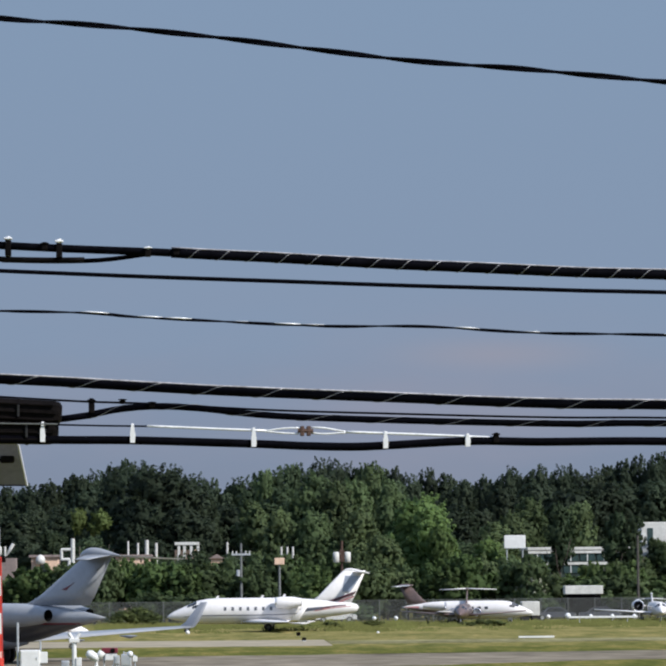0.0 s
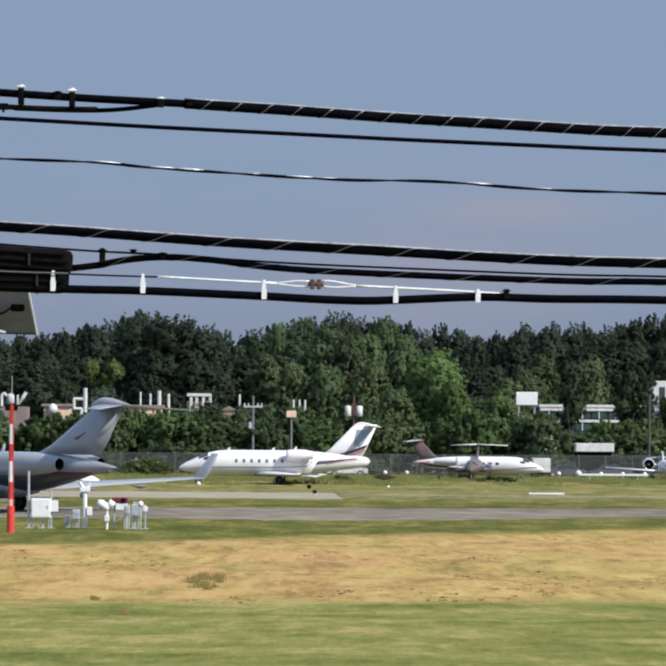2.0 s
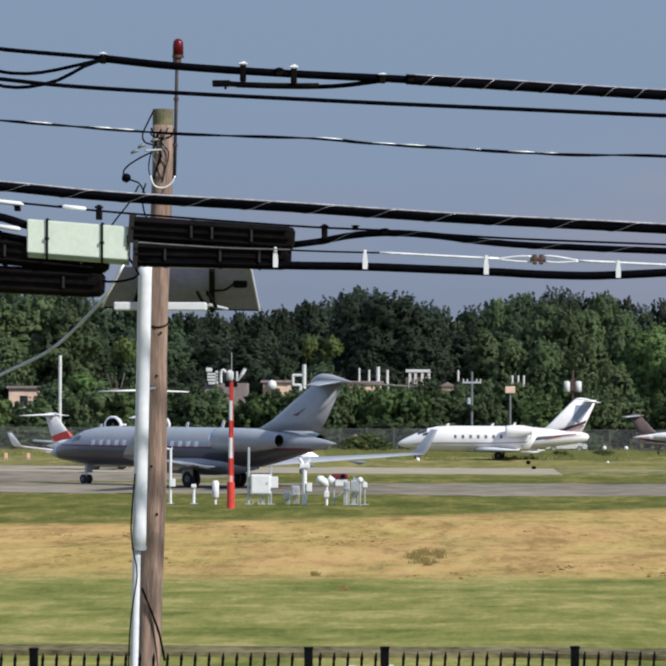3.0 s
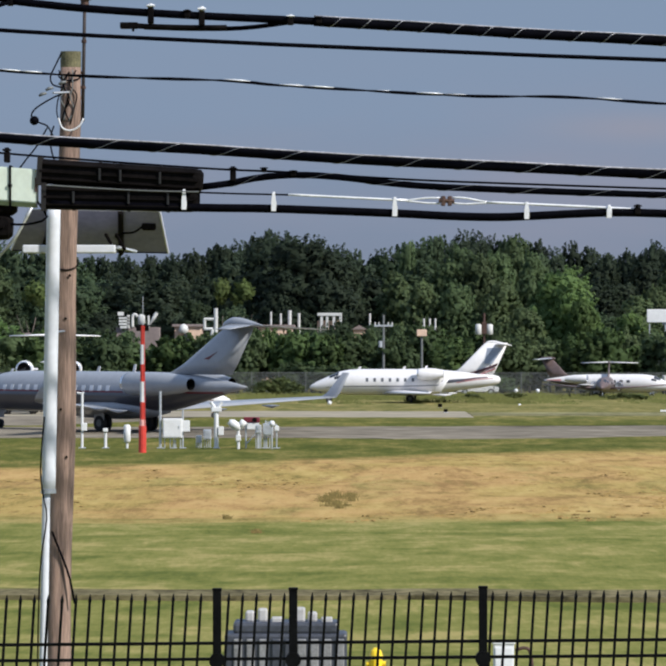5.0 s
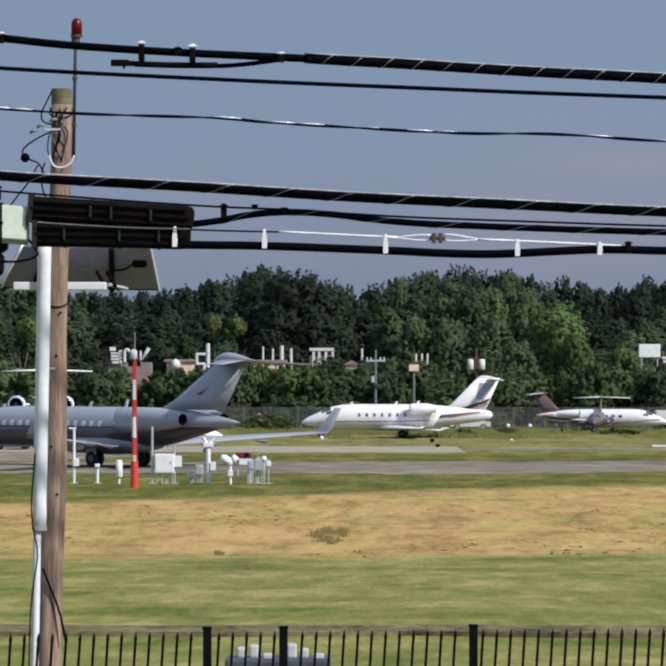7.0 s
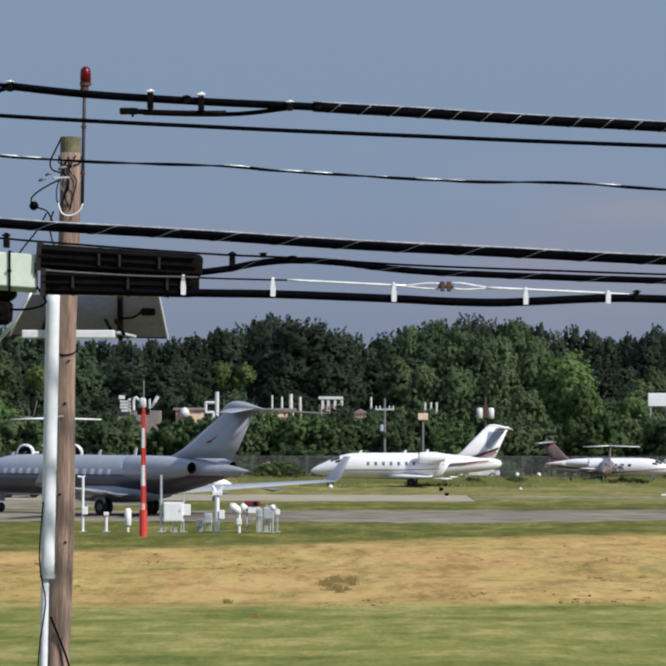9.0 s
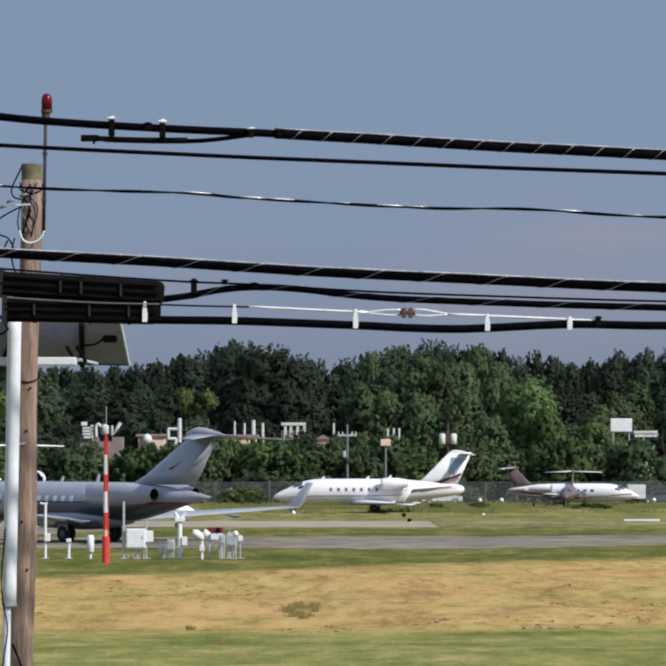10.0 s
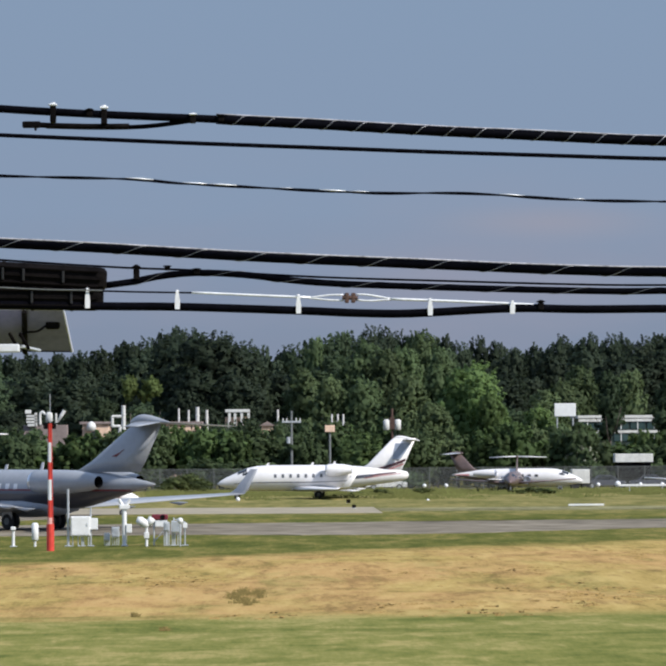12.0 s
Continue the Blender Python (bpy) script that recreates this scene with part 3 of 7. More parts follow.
def splice_case(name, a, b, r, label, straps):
    """A long ribbed case clamped round a cable joint, from a to b."""
    a, b = Vector(a), Vector(b)
    d = b - a
    t = thing(name, tuple(a), label, "splice case", "splice cases")
    ax = d.normalized()
    up = Vector((0, 0, 1))
    up = (up - ax * up.dot(ax)).normalized()
    side = ax.cross(up)

    def ring(s, k):
        out = []
        for i in range(16):
            th = 2 * math.pi * (i + 0.5) / 16
            c, w = math.cos(th), math.sin(th)
            q = 1.0 / max(abs(c), abs(w)) ** 0.72
            out.append(d * s + (up * c * r * q * 0.88 + side * w * r * q * 0.8) * k)
        return out
    part("shell", loft(bmesh.new(), [ring(0, 0.8), ring(0.02, 1), ring(0.94, 1), ring(0.985, 0.9), ring(1, 0.62)]), M_CASE, t)
    bm = bmesh.new()
    plate(bm, [d * 0.01 - side * r * 0.98 - up * 0.012, d * 0.97 - side * r * 0.98 - up * 0.012, d * 0.97 - side * r * 0.98 + up * 0.012, d * 0.01 - side * r * 0.98 + up * 0.012], side * r * 1.96)
    part("flange", bm, M_CASE, t)
    for lift in (-0.55, 0.5):
        rib = [d * f + side * r * 0.93 + up * r * lift for f in (0.03, 0.5, 0.95)]
        part("rib", tube(bmesh.new(), rib, 0.012, 6), M_CASE, t)
    bm = bmesh.new()
    plate(bm, [d * -0.006 + side * r * 0.95 * a + up * r * 0.98 * b for a, b in ((-1, -1), (1, -1), (1, 1), (-1, 1))], d.normalized() * 0.05)
    part("end_plate", bm, M_ENDPLATE, t, "rust-brown end plate")
    for s in straps:
        part("strap", loft(bmesh.new(), [ring(s - 0.008, 1.06), ring(s + 0.008, 1.06)]), M_CASE, t)
        q = d * s + side * r * 0.9
        bm = bmesh.new()
        box(bm, q + Vector((-0.011, -0.03, -0.06)), q + Vector((0.011, 0.02, 0.06)), 0.004)
        part("latch", bm, M_LATCH, t)
    return t


splice_case("splice_case", (-3.108, 42.3, 8.118), (-1.461, 42.3, 8.016), 0.142, "long black ribbed splice case on the trunk cable", (0.375, 0.5, 0.74))
splice_case("splice_case", (-3.066, 42.3, 7.859), (-1.495, 42.3, 7.829), 0.142, "long black ribbed splice case with a taped seam", (0.2, 0.55, 0.8))
splice_case("splice_case", (-6.061, 42.4, 8.045), (-3.324, 42.4, 7.794), 0.158, "long black ribbed splice case under the green box", (0.3, 0.62, 0.9))
splice_case("splice_case", (-6.061, 42.4, 7.683), (-3.371, 42.4, 7.556), 0.158, "long black ribbed splice case with a smooth underside", (0.25, 0.56, 0.85))
bm = bmesh.new()
tube(bm, curve_through([(-3.019, 42.12, 7.971), (-2.554, 42.12, 7.942), (-2.046, 42.12, 7.916), (-1.497, 42.12, 7.904)]), 0.007, 6)
tagged(part("seam_wire", bm, M_DULL), "tarnished bare wire along the splice case seam", "wire")


def green_box():
    o = Vector((-4.139, 42.2, 8.207))
    t = thing("terminal_box", tuple(o), "pale green metal terminal box strapped to the cables", "terminal box")
    w, hgt, dep = 1.02, 0.34, 0.28
    bm = bmesh.new()
    plate(bm, [(0, 0, 0), Vector((w, 0, -0.075)), Vector((w, 0, -0.075 - hgt)), (0, 0, -hgt)], (0, dep, 0))
    bmesh.ops.bevel(bm, geom=list(bm.edges), offset=0.012, segments=2, affect="EDGES")
    part("case", bm, M_GREENBOX, t)
    # underside: the box's green darkened, its shade put into the colour
    bm = bmesh.new()
    plate(bm, [(0.01, 0.004, -hgt), Vector((w - 0.01, 0.004, -0.075 - hgt)), Vector((w - 0.01, 0.03, -0.115 - hgt)), (0.01, 0.03, -0.045 - hgt)], (0, dep - 0.05, 0))
    part("underside", bm, M_GREENSHADED, t, "green underside, darkened as shade")
    for s in (0.2, 0.74):
        z = -0.075 * s
        bm = bmesh.new()
        box(bm, (w * s - 0.011, -0.014, z - hgt - 0.06), (w * s + 0.011, 0.0, z + 0.02))
        box(bm, (w * s - 0.011, -0.014, z + 0.004), (w * s + 0.011, dep, z + 0.016))
        strap = part("strap", bm, M_CABLE, t, "black steel strap")
        part("buckle", box(bmesh.new(), (w * s - 0.022, -0.024, z - hgt * 0.58), (w * s + 0.022, -0.012, z - hgt * 0.5)), M_CASE, strap)
    part("hinge", box(bmesh.new(), (w - 0.02, -0.01, -0.3), (w + 0.006, 0.01, -0.16)), M_RUST, t, "rust-stained hinge")


green_box()


# ---------------------------------------------------------------- roadside poles that carry the cables, at both ends of the span
def road_pole(u_x, sag):
    t = thing("road_pole", (u_x, 43.6, 2.0), "wooden roadside pole carrying the overhead cables", "utility pole", "roadside poles")
    part("shaft", tube(bmesh.new(), [(0, 0, 0), (0, 0, 11.2)], [0.17, 0.12], 16), M_WOOD, t, smooth=True)
    for z in sag:
        part("bracket", box(bmesh.new(), (-0.4, -3.25, z - 2.09), (0.4, 0.1, z - 1.98), 0.01), M_GALV, t)


road_pole(-7.1, (12.306, 10.214, 9.928, 9.738, 9.262, 8.67, 8.547, 8.445, 8.211, 5.65))
road_pole(7.151, (10.891, 9.249, 9.045, 8.595, 7.954, 7.854, 7.79, 7.614))


# ---------------------------------------------------------------- pole with its light and solar panel
def utility_pole():
    base = Vector((-3.08, 44.4, 1.6))
    t = thing("utility_pole", tuple(base), "weathered brown wooden pole standing behind the fence", "utility pole")
    tip = Vector((-2.924, 44.4, 9.446)) - base
    pts = [tip * (k / 12) + Vector((0.012 * math.sin(k * 1.3), 0, 0)) for k in range(12)] + [tip]
    rad = [0.138 - 0.031 * k / 12 for k in range(13)]
    part("shaft", tube(bmesh.new(), pts, rad, 20), M_WOOD, t, smooth=True)
    bm = bmesh.new()
    tube(bm, [tip + Vector((0, 0, -0.16)), tip + Vector((0, 0, 0.006))], 0.1085, 20)
    part("moss_cap", bm, shader("mossy_wood", (0.12, 0.11, 0.058), 0.9, 0, 0.3, 9, 0.5, 30), t, "green-stained weathered pole top")
    for u, v in ((0.045, 5.5), (0.01, 5.05), (-0.02, 4.1), (0.05, 3.6), (-0.05, 6.4)):
        c = tip * (v / tip.z) + Vector((u, -0.118, 0))
        part("bolt_hole", tube(bmesh.new(), [c, c + Vector((0, -0.012, 0))], 0.014, 8), M_CASE, t)
    # white conduit and its narrower lower length
    up = [Vector(p) - base for p in ((-3.074, 44.0, 7.816), (-3.096, 44.0, 6.513), (-3.127, 44.0, 4.852))]
    cond = part("conduit", tube(bmesh.new(), curve_through(up), 0.072, 16), M_PVC, t, "white plastic cable conduit", smooth=True)
    part("collar", tube(bmesh.new(), [up[2] + Vector((0.0, 0, -0.02)), up[2] + Vector((0, 0, 0.02))], 0.08, 16), M_GALV, cond)
    low = [Vector(p) - base for p in ((-3.149, 44.0, 4.852), (-3.163, 44.0, 4.004), (-3.18, 44.0, 3.024))] + [Vector((-3.189, 44.0, 1.7)) - base]
    part("conduit", tube(bmesh.new(), curve_through(low), 0.042, 14), M_PVC, t, "narrow white conduit to the ground", smooth=True)
    edge = [Vector(p) - base for p in ((-3.168, 43.95, 5.631), (-3.207, 43.95, 5.057), (-3.166, 43.93, 4.749), (-3.14, 43.93, 4.573), (-3.212, 43.95, 4.007), (-3.238, 43.95, 2.984))]
    part("ground_wire", tube(bmesh.new(), curve_through(edge), 0.008, 6), M_CABLE, t, smooth=True)
    diag = [Vector(p) - base for p in ((-3.109, 44.25, 4.426), (-3.056, 44.25, 4.292), (-2.985, 44.25, 4.115), (-2.923, 44.25, 3.937), (-2.871, 44.27, 3.669))]
    part("loose_wire", tube(bmesh.new(), curve_through(diag), 0.013, 6), M_CABLE, t, smooth=True)
    for v in (4.9, 7.4):
        c = tip * (v / tip.z)
        part("conduit_strap", tube(bmesh.new(), [c + Vector((-0.15, -0.34, 0)), c + Vector((0.0, -0.13, 0.02))], 0.012, 6), M_GALV, t)
    for k, ring in enumerate((0.97, 0.72, 0.40)):
        c = tip * ring
        loop = [c + Vector((0.125 * math.cos(a), 0.125 * math.sin(a), 0.07 * math.sin(a) - 0.02 * k)) for a in (2 * math.pi * i / 16 for i in range(17))]
        if ring != 0.40:
            part("wire_wrap", tube(bmesh.new(), loop, 0.008, 5), M_CABLE, t)
    # tangle of wires by the top
    rnd = random.Random(5)
    for k in range(6):
        x0 = rnd.uniform(-0.1, 0.06)
        pts = [tip + Vector((x0 + rnd.uniform(-0.04, 0.05), -0.115 - rnd.uniform(0, 0.02), -0.22 - 0.13 * i + rnd.uniform(-0.03, 0.03))) for i in range(5)]
        part("tangled_wire", tube(bmesh.new(), curve_through(pts, 0.03), 0.007, 5), M_CABLE if k % 3 else M_DULL, t, smooth=True)
    hang = [Vector(p) - base for p in ((-3.039, 44.2, 8.745), (-2.999, 44.2, 8.643), (-2.911, 44.2, 8.616), (-2.822, 44.2, 8.661), (-2.778, 44.2, 8.741))]
    part("white_lead", tube(bmesh.new(), curve_through(hang, 0.02), 0.009, 6), M_CLIP, t, "white cable loop", smooth=True)
    for pts in (((-3.008, 44.2, 8.998), (-3.146, 44.2, 8.931), (-3.279, 44.2, 8.843), (-3.323, 44.2, 8.767), (-3.248, 44.2, 8.701), (-3.159, 44.2, 8.665), (-3.106, 44.2, 8.577), (-3.053, 44.2, 8.466)),
                ((-3.008, 44.2, 9.428), (-3.07, 44.2, 9.3), (-3.124, 44.2, 9.176), (-3.101, 44.2, 9.096), (-3.008, 44.2, 9.065)),
                ((-3.159, 44.2, 8.643), (-3.257, 44.2, 8.466), (-3.368, 44.2, 8.324), (-3.456, 44.2, 8.208)),
                ((-3.088, 44.2, 8.665), (-3.124, 44.2, 8.532), (-3.106, 44.2, 8.377), (-3.07, 44.2, 8.288))):
        part("jumper_wire", tube(bmesh.new(), curve_through([Vector(p) - base for p in pts], 0.03), 0.009, 5), M_CABLE, t, smooth=True)
    bm = bmesh.new()
    bmesh.ops.create_icosphere(bm, subdivisions=2, radius=0.05, matrix=Matrix.Translation(Vector((-3.292, 44.2, 8.719)) - base))
    part("insulator", bm, M_CABLE, t, "round black insulator", smooth=True)
    for pt in ((-3.204, 44.2, 8.976), (-3.133, 44.2, 9.034), (-2.999, 44.2, 9.096)):
        c = Vector(pt) - base
        part("insulator", tube(bmesh.new(), [c + Vector((-0.04, 0, 0)), c + Vector((-0.01, 0, 0.02)), c + Vector((0.04, 0, 0.03))], [0.01, 0.018, 0.012], 8), M_DULL, t, "small greyish glass insulator", smooth=True)
    return t


utility_pole()


def beacon():
    base = Vector((-2.799, 44.4, 8.72))
    t = thing("obstruction_light", tuple(base), "red domed warning light on a rusty pipe", "warning light")
    top = Vector((-2.777, 44.4, 9.994)) - base
    part("pipe", tube(bmesh.new(), [(0, 0, 0), top], 0.018, 10), shader("dark_weathered_pipe", (0.035, 0.027, 0.025), 0.7, 0.3, 0.3, 8), t, smooth=True)
    part("collar", tube(bmesh.new(), [top + Vector((0, 0, -0.05)), top + Vector((0, 0, 0.01))], 0.045, 12), M_RUST, t)
    prof = [(0.056, 0.0), (0.057, 0.12), (0.052, 0.155), (0.038, 0.18), (0.014, 0.192)]
    glass = shader("red_lens_glass", (0.075, 0.001, 0.003), 0.3, 0, 0.25, 6, coat=0.05, spec=0.25)
    dome = part("lens", tube(bmesh.new(), [top + Vector((0.01, 0, 0.01 + z)) for r, z in prof], [r for r, z in prof], 16), glass, t, "red glass lens", smooth=True)
    part("rim", tube(bmesh.new(), [top + Vector((0.01, 0, 0)), top + Vector((0.01, 0, 0.03))], 0.062, 14), M_RUST, dome)
    for s in (0.28, 0.66, 0.95):
        part("coupling", tube(bmesh.new(), [top * (s - 0.012), top * (s + 0.012)], 0.027, 10), M_RUST, t)
    part("bracket", tube(bmesh.new(), [(0, 0, 0.25), (-0.14, 0, 0.25)], 0.014, 8), M_RUST, t)
    part("bracket", tube(bmesh.new(), [(0, 0, 0.03), (-0.14, 0, 0.03)], 0.014, 8), M_RUST, t)


beacon()


M_RAIL = shader("anodised_frame_rail", (0.66, 0.68, 0.85), 0.5, 0.0, 0.05, 4)


def solar_panel():
    tl, tr = Vector((-3.387, 44.75, 7.812)), Vector((-2.004, 44.75, 7.789))
    bl, br = Vector((-3.624, 45.35, 7.388)), Vector((-1.939, 45.35, 7.36))
    base = (tl + br) / 2
    t = thing("solar_panel", tuple(base), "grey-backed solar panel tilted away on the wooden pole", "solar panel")
    tl, tr, bl, br = (p - base for p in (tl, tr, bl, br))
    nrm = (tr - tl).cross(bl - tl).normalized() * 0.02
    part("backsheet", plate(bmesh.new(), [tl, tr, br, bl], nrm * 0.4), M_PANELBACK, t)
    for a, b, mat in ((tl, tr, M_RAIL), (tr, br, M_RAIL), (br, bl, M_CASE), (bl, tl, M_RAIL)):
        part("frame", tube(bmesh.new(), [a, b], 0.014 if (a, b) == (tr, br) else 0.009, 6), mat, t, "bright aluminium frame" if mat is M_RAIL else "dark lower frame rail")
    ma, mb = tl.lerp(tr, 0.70), bl.lerp(br, 0.70)
    part("cross_rail", tube(bmesh.new(), [ma - nrm, mb - nrm], 0.03, 6), M_CASE, t)
    part("cross_rail", tube(bmesh.new(), [tl.lerp(tr, 0.2) - nrm, bl.lerp(br, 0.2) - nrm], 0.03, 6), M_CASE, t)
    c = tl.lerp(tr, 0.9).lerp(bl.lerp(br, 0.9), 0.38)
    bm = bmesh.new()
    box(bm, c + Vector((-0.075, -0.06, -0.04)), c + Vector((0.075, 0.0, 0.045)), 0.02)
    jb = part("junction_box", bm, M_CASE, t, "black junction box")
    part("lead", tube(bmesh.new(), curve_through([c + Vector((-0.07, -0.04, 0)), c + Vector((-0.16, -0.06, -0.06)), c + Vector((-0.27, -0.05, -0.07)), c + Vector((-0.36, -0.04, -0.11))], 0.03), 0.012, 6), M_CABLE, jb)
    a, b = Vector((-3.437, 44.7, 7.384)) - base, Vector((-2.463, 44.7, 7.384)) - base
    bm = bmesh.new()
    box(bm, (a.x, a.y - 0.22, a.z - 0.042), (b.x, a.y + 0.04, a.z + 0.042), 0.012)
    part("mount_tube", bm, M_PVC, t, "white square mounting tube")
    for x in (b.x - 0.02, b.x + 0.09):
        part("brace", tube(bmesh.new(), [(x, a.y, a.z), (x - 0.1, a.y + 0.2, a.z + 0.16)], 0.02, 6), M_CASE, t)
    part("brace", tube(bmesh.new(), [(b.x + 0.02, a.y, a.z + 0.02), (b.x + 0.2, a.y + 0.2, a.z - 0.02)], 0.02, 6), M_GALV, t)


solar_panel()


# ---------------------------------------------------------------- boundary fence
def boundary_fence():
    D = 28.0
    base = Vector((0, D, 2.72))
    t = thing("boundary_fence", tuple(base), "black metal picket fence along the airfield boundary", "fence")
    slope = 0.0088

    def top_at(x):
        return 4.752 - 2.72 + slope * x
    posts = [-6.195, -4.503, -2.704, -0.883, -0.379, 0.877, 2.631, 4.402, 6.158]
    for x in posts:
        bm = bmesh.new()
        box(bm, (x - 0.028, -0.028, -0.15), (x + 0.028, 0.028, top_at(x) + 0.045), 0.004)
        post = part("post", bm, M_FENCE, t)
        bm = bmesh.new()
        box(bm, (x - 0.032, -0.032, top_at(x) + 0.042), (x + 0.032, 0.032, top_at(x) + 0.06), 0.006)
        part("post_cap", bm, M_FENCE, post)
        z = top_at(x) - 0.42
        if x > posts[2]:
            part("hinge", tube(bmesh.new(), [(x, -0.045, z), (x, 0.045, z)], 0.052, 12), M_FENCE, post)
    lo, hi = posts[0], posts[-1]
    for drop in (0.305, 0.41, 1.85):
        for a, b in zip(posts, posts[1:]):
            bm = bmesh.new()
            plate(bm, [(a, -0.012, top_at(a) - drop - 0.0105), (b, -0.012, top_at(b) - drop - 0.0105), (b, -0.012, top_at(b) - drop + 0.0105), (a, -0.012, top_at(a) - drop + 0.0105)], (0, 0.024, 0))
            part("rail", bm, M_FENCE, t)
    # one picket, shared by all: a square bar with a spear point, racked by a few degrees
    lean, tall = 0.062, 1.98
    bm = bmesh.new()

    def sq(z, r):
        return [(lean * z + dx * r, dy * r, z) for dx, dy in ((-1, -1), (1, -1), (1, 1), (-1, 1))]
    loft(bm, [sq(-tall, 0.0088), sq(-0.03, 0.0088), sq(-0.027, 0.0105), sq(-0.011, 0.0105), sq(0.026, 0.002)])
    me = mesh_of("picket", bm, M_FENCE)
    x = lo + 0.06
    while x < hi:
        if min(abs(x - p) for p in posts) > 0.046:
            ob = new("picket", me)
            ob.parent = t
            ob.location = (x, 0, top_at(x))
        x += 0.0919


boundary_fence()


def equipment_skid():
    D = 75.0
    base = Vector((-1.084, D, 0.0))
    t = thing("generator", tuple(base), "dark grey generator unit with white caps behind the fence", "generator")
    x0, x1 = -2.176 - base.x, -0.015 - base.x
    M_CAP = shader("dusty_white_plastic", (0.4, 0.39, 0.38), 0.6, 0, 0.12, 4)
    M_LOUVRE = shader("grey_louvre_enamel", (0.2, 0.2, 0.205), 0.6, 0, 0.2, 3)
    dark = shader("dark_grey_enamel", (0.045, 0.05, 0.065), 0.45, 0, 0.2, 2)
    bm = bmesh.new()
    box(bm, (x0, -0.5, 0.15), (x1, 0.5, 1.22), 0.05)
    body = part("body", bm, dark, t)
    bm = bmesh.new()
    box(bm, (x0 + 0.15, -0.45, 1.2), (x1 - 0.14, 0.45, 1.42), 0.06)
    part("hood", bm, dark, t)
    for k in range(9):
        x = x0 + 0.16 + k * 0.225
        bm = bmesh.new()
        box(bm, (x, -0.54, 0.55), (x + 0.15, -0.49, 1.13), 0.02)
        part("panel", bm, M_LOUVRE if k not in (3, 4) else dark, body)
    for x, w, hgt in ((0.36, 0.16, 0.18), (0.58, 0.17, 0.22), (1.24, 0.18, 0.24), (1.46, 0.17, 0.16)):
        bm = bmesh.new()
        box(bm, (x0 + x, -0.2, 1.40), (x0 + x + w, 0.1, 1.42 + hgt), 0.04)
        part("vent_cap", bm, M_CAP, t, "white vent cap")
    for x in (0.82, 1.7):
        part("lamp", box(bmesh.new(), (x0 + x, -0.35, 1.38), (x0 + x + 0.2, -0.1, 1.5), 0.03), M_CAP, t)
    for sx in (x0 + 0.2, x1 - 0.2):
        for y in (-0.4, 0.4):
            part("foot", box(bmesh.new(), (sx - 0.1, y - 0.06, 0.0), (sx + 0.1, y + 0.06, 0.17), 0.01), dark, t)


equipment_skid()


def hydrant():
    t = thing("hydrant", (0.517, 78, 0.0), "small yellow hydrant standing in the grass", "hydrant")
    yel = shader("yellow_paint", (0.85, 0.58, 0.02), 0.4, 0, 0.08, 5)
    part("barrel", tube(bmesh.new(), [(0, 0, 0), (0, 0, 0.5), (0, 0, 0.58)], [0.12, 0.12, 0.1], 14), yel, t)
    part("cap", tube(bmesh.new(), [(0, 0, 0.56), (0, 0, 0.66), (0, 0, 0.72)], [0.13, 0.1, 0.04], 14), yel, t)
    part("nozzle", tube(bmesh.new(), [(-0.18, 0, 0.42), (0.18, 0, 0.42)], 0.05, 10), yel, t)


hydrant()


def meter_box():
    t = thing("meter_box", (2.756, 75, 0.0), "white metal meter box standing in the grass", "meter box")
    bm = bmesh.new()
    box(bm, (-0.18, -0.15, 0.0), (0.18, 0.15, 1.02), 0.02)
    part("case", bm, M_CLIP, t)
    bm = bmesh.new()
    box(bm, (-0.2, -0.17, 1.01), (0.2, 0.17, 1.06), 0.015)
    part("lid", bm, M_CLIP, t)
    part("door", box(bmesh.new(), (-0.15, -0.165, 0.1), (0.15, -0.148, 0.95), 0.006), M_CLIP, t)
    part("pipe", tube(bmesh.new(), curve_through([(0.2, 0, 0.9), (0.42, 0, 0.93), (0.5, 0, 0.7), (0.52, 0, 0.0)], 0.06), 0.03, 8), M_RUST, t)


meter_box()


# ---------------------------------------------------------------- aircraft
M_JETGREY = shader("silver_grey_aircraft_paint", (0.275, 0.288, 0.312), 0.36, 0.0, 0.05, 0.4, coat=0.35)
M_JETDARK = shader("dark_grey_aircraft_paint", (0.05, 0.049, 0.058), 0.35, 0.0, 0.08, 0.4, coat=0.35)
M_JETWHITE = shader("white_aircraft_paint", (0.68, 0.665, 0.665), 0.5, 0, 0.04, 0.5, coat=0.1)
M_STRIPE = shader("dark_red_stripe_paint", (0.14, 0.015, 0.024), 0.4, 0, 0.1, 1)
M_BROWN = shader("dark_brown_aircraft_paint", (0.12, 0.085, 0.08), 0.35, 0, 0.1, 1)
M_PINK = shader("faded_red_paint", (0.62, 0.25, 0.24), 0.4, 0, 0.1, 1)
M_PALEBLUE = shader("pale_blue_paint", (0.27, 0.31, 0.4), 0.4, 0, 0.06, 1)
M_GLASS = shader("dark_cabin_glass", (0.02, 0.023, 0.028), 0.12, 0, 0.2, 2, coat=0.5)
M_WINDOW = shader("bright_window_shade", (0.62, 0.63, 0.66), 0.3, 0, 0.05, 2)
M_INSIDE = shader("dark_engine_inside", (0.008, 0.0075, 0.0075), 0.9, 0, 0.3, 3, spec=0.05)
M_PANE = shader("grey_cabin_pane", (0.12, 0.125, 0.135), 0.2, 0, 0.15, 2)
M_MAROON = shader("dark_maroon_paint", (0.06, 0.02, 0.028), 0.45, 0, 0.1, 1)
M_ROSE = shader("dull_rose_paint", (0.36, 0.17, 0.17), 0.45, 0, 0.1, 1)
M_SLATE = shader("dark_slate_blue_paint", (0.07, 0.075, 0.1), 0.4, 0, 0.1, 1)
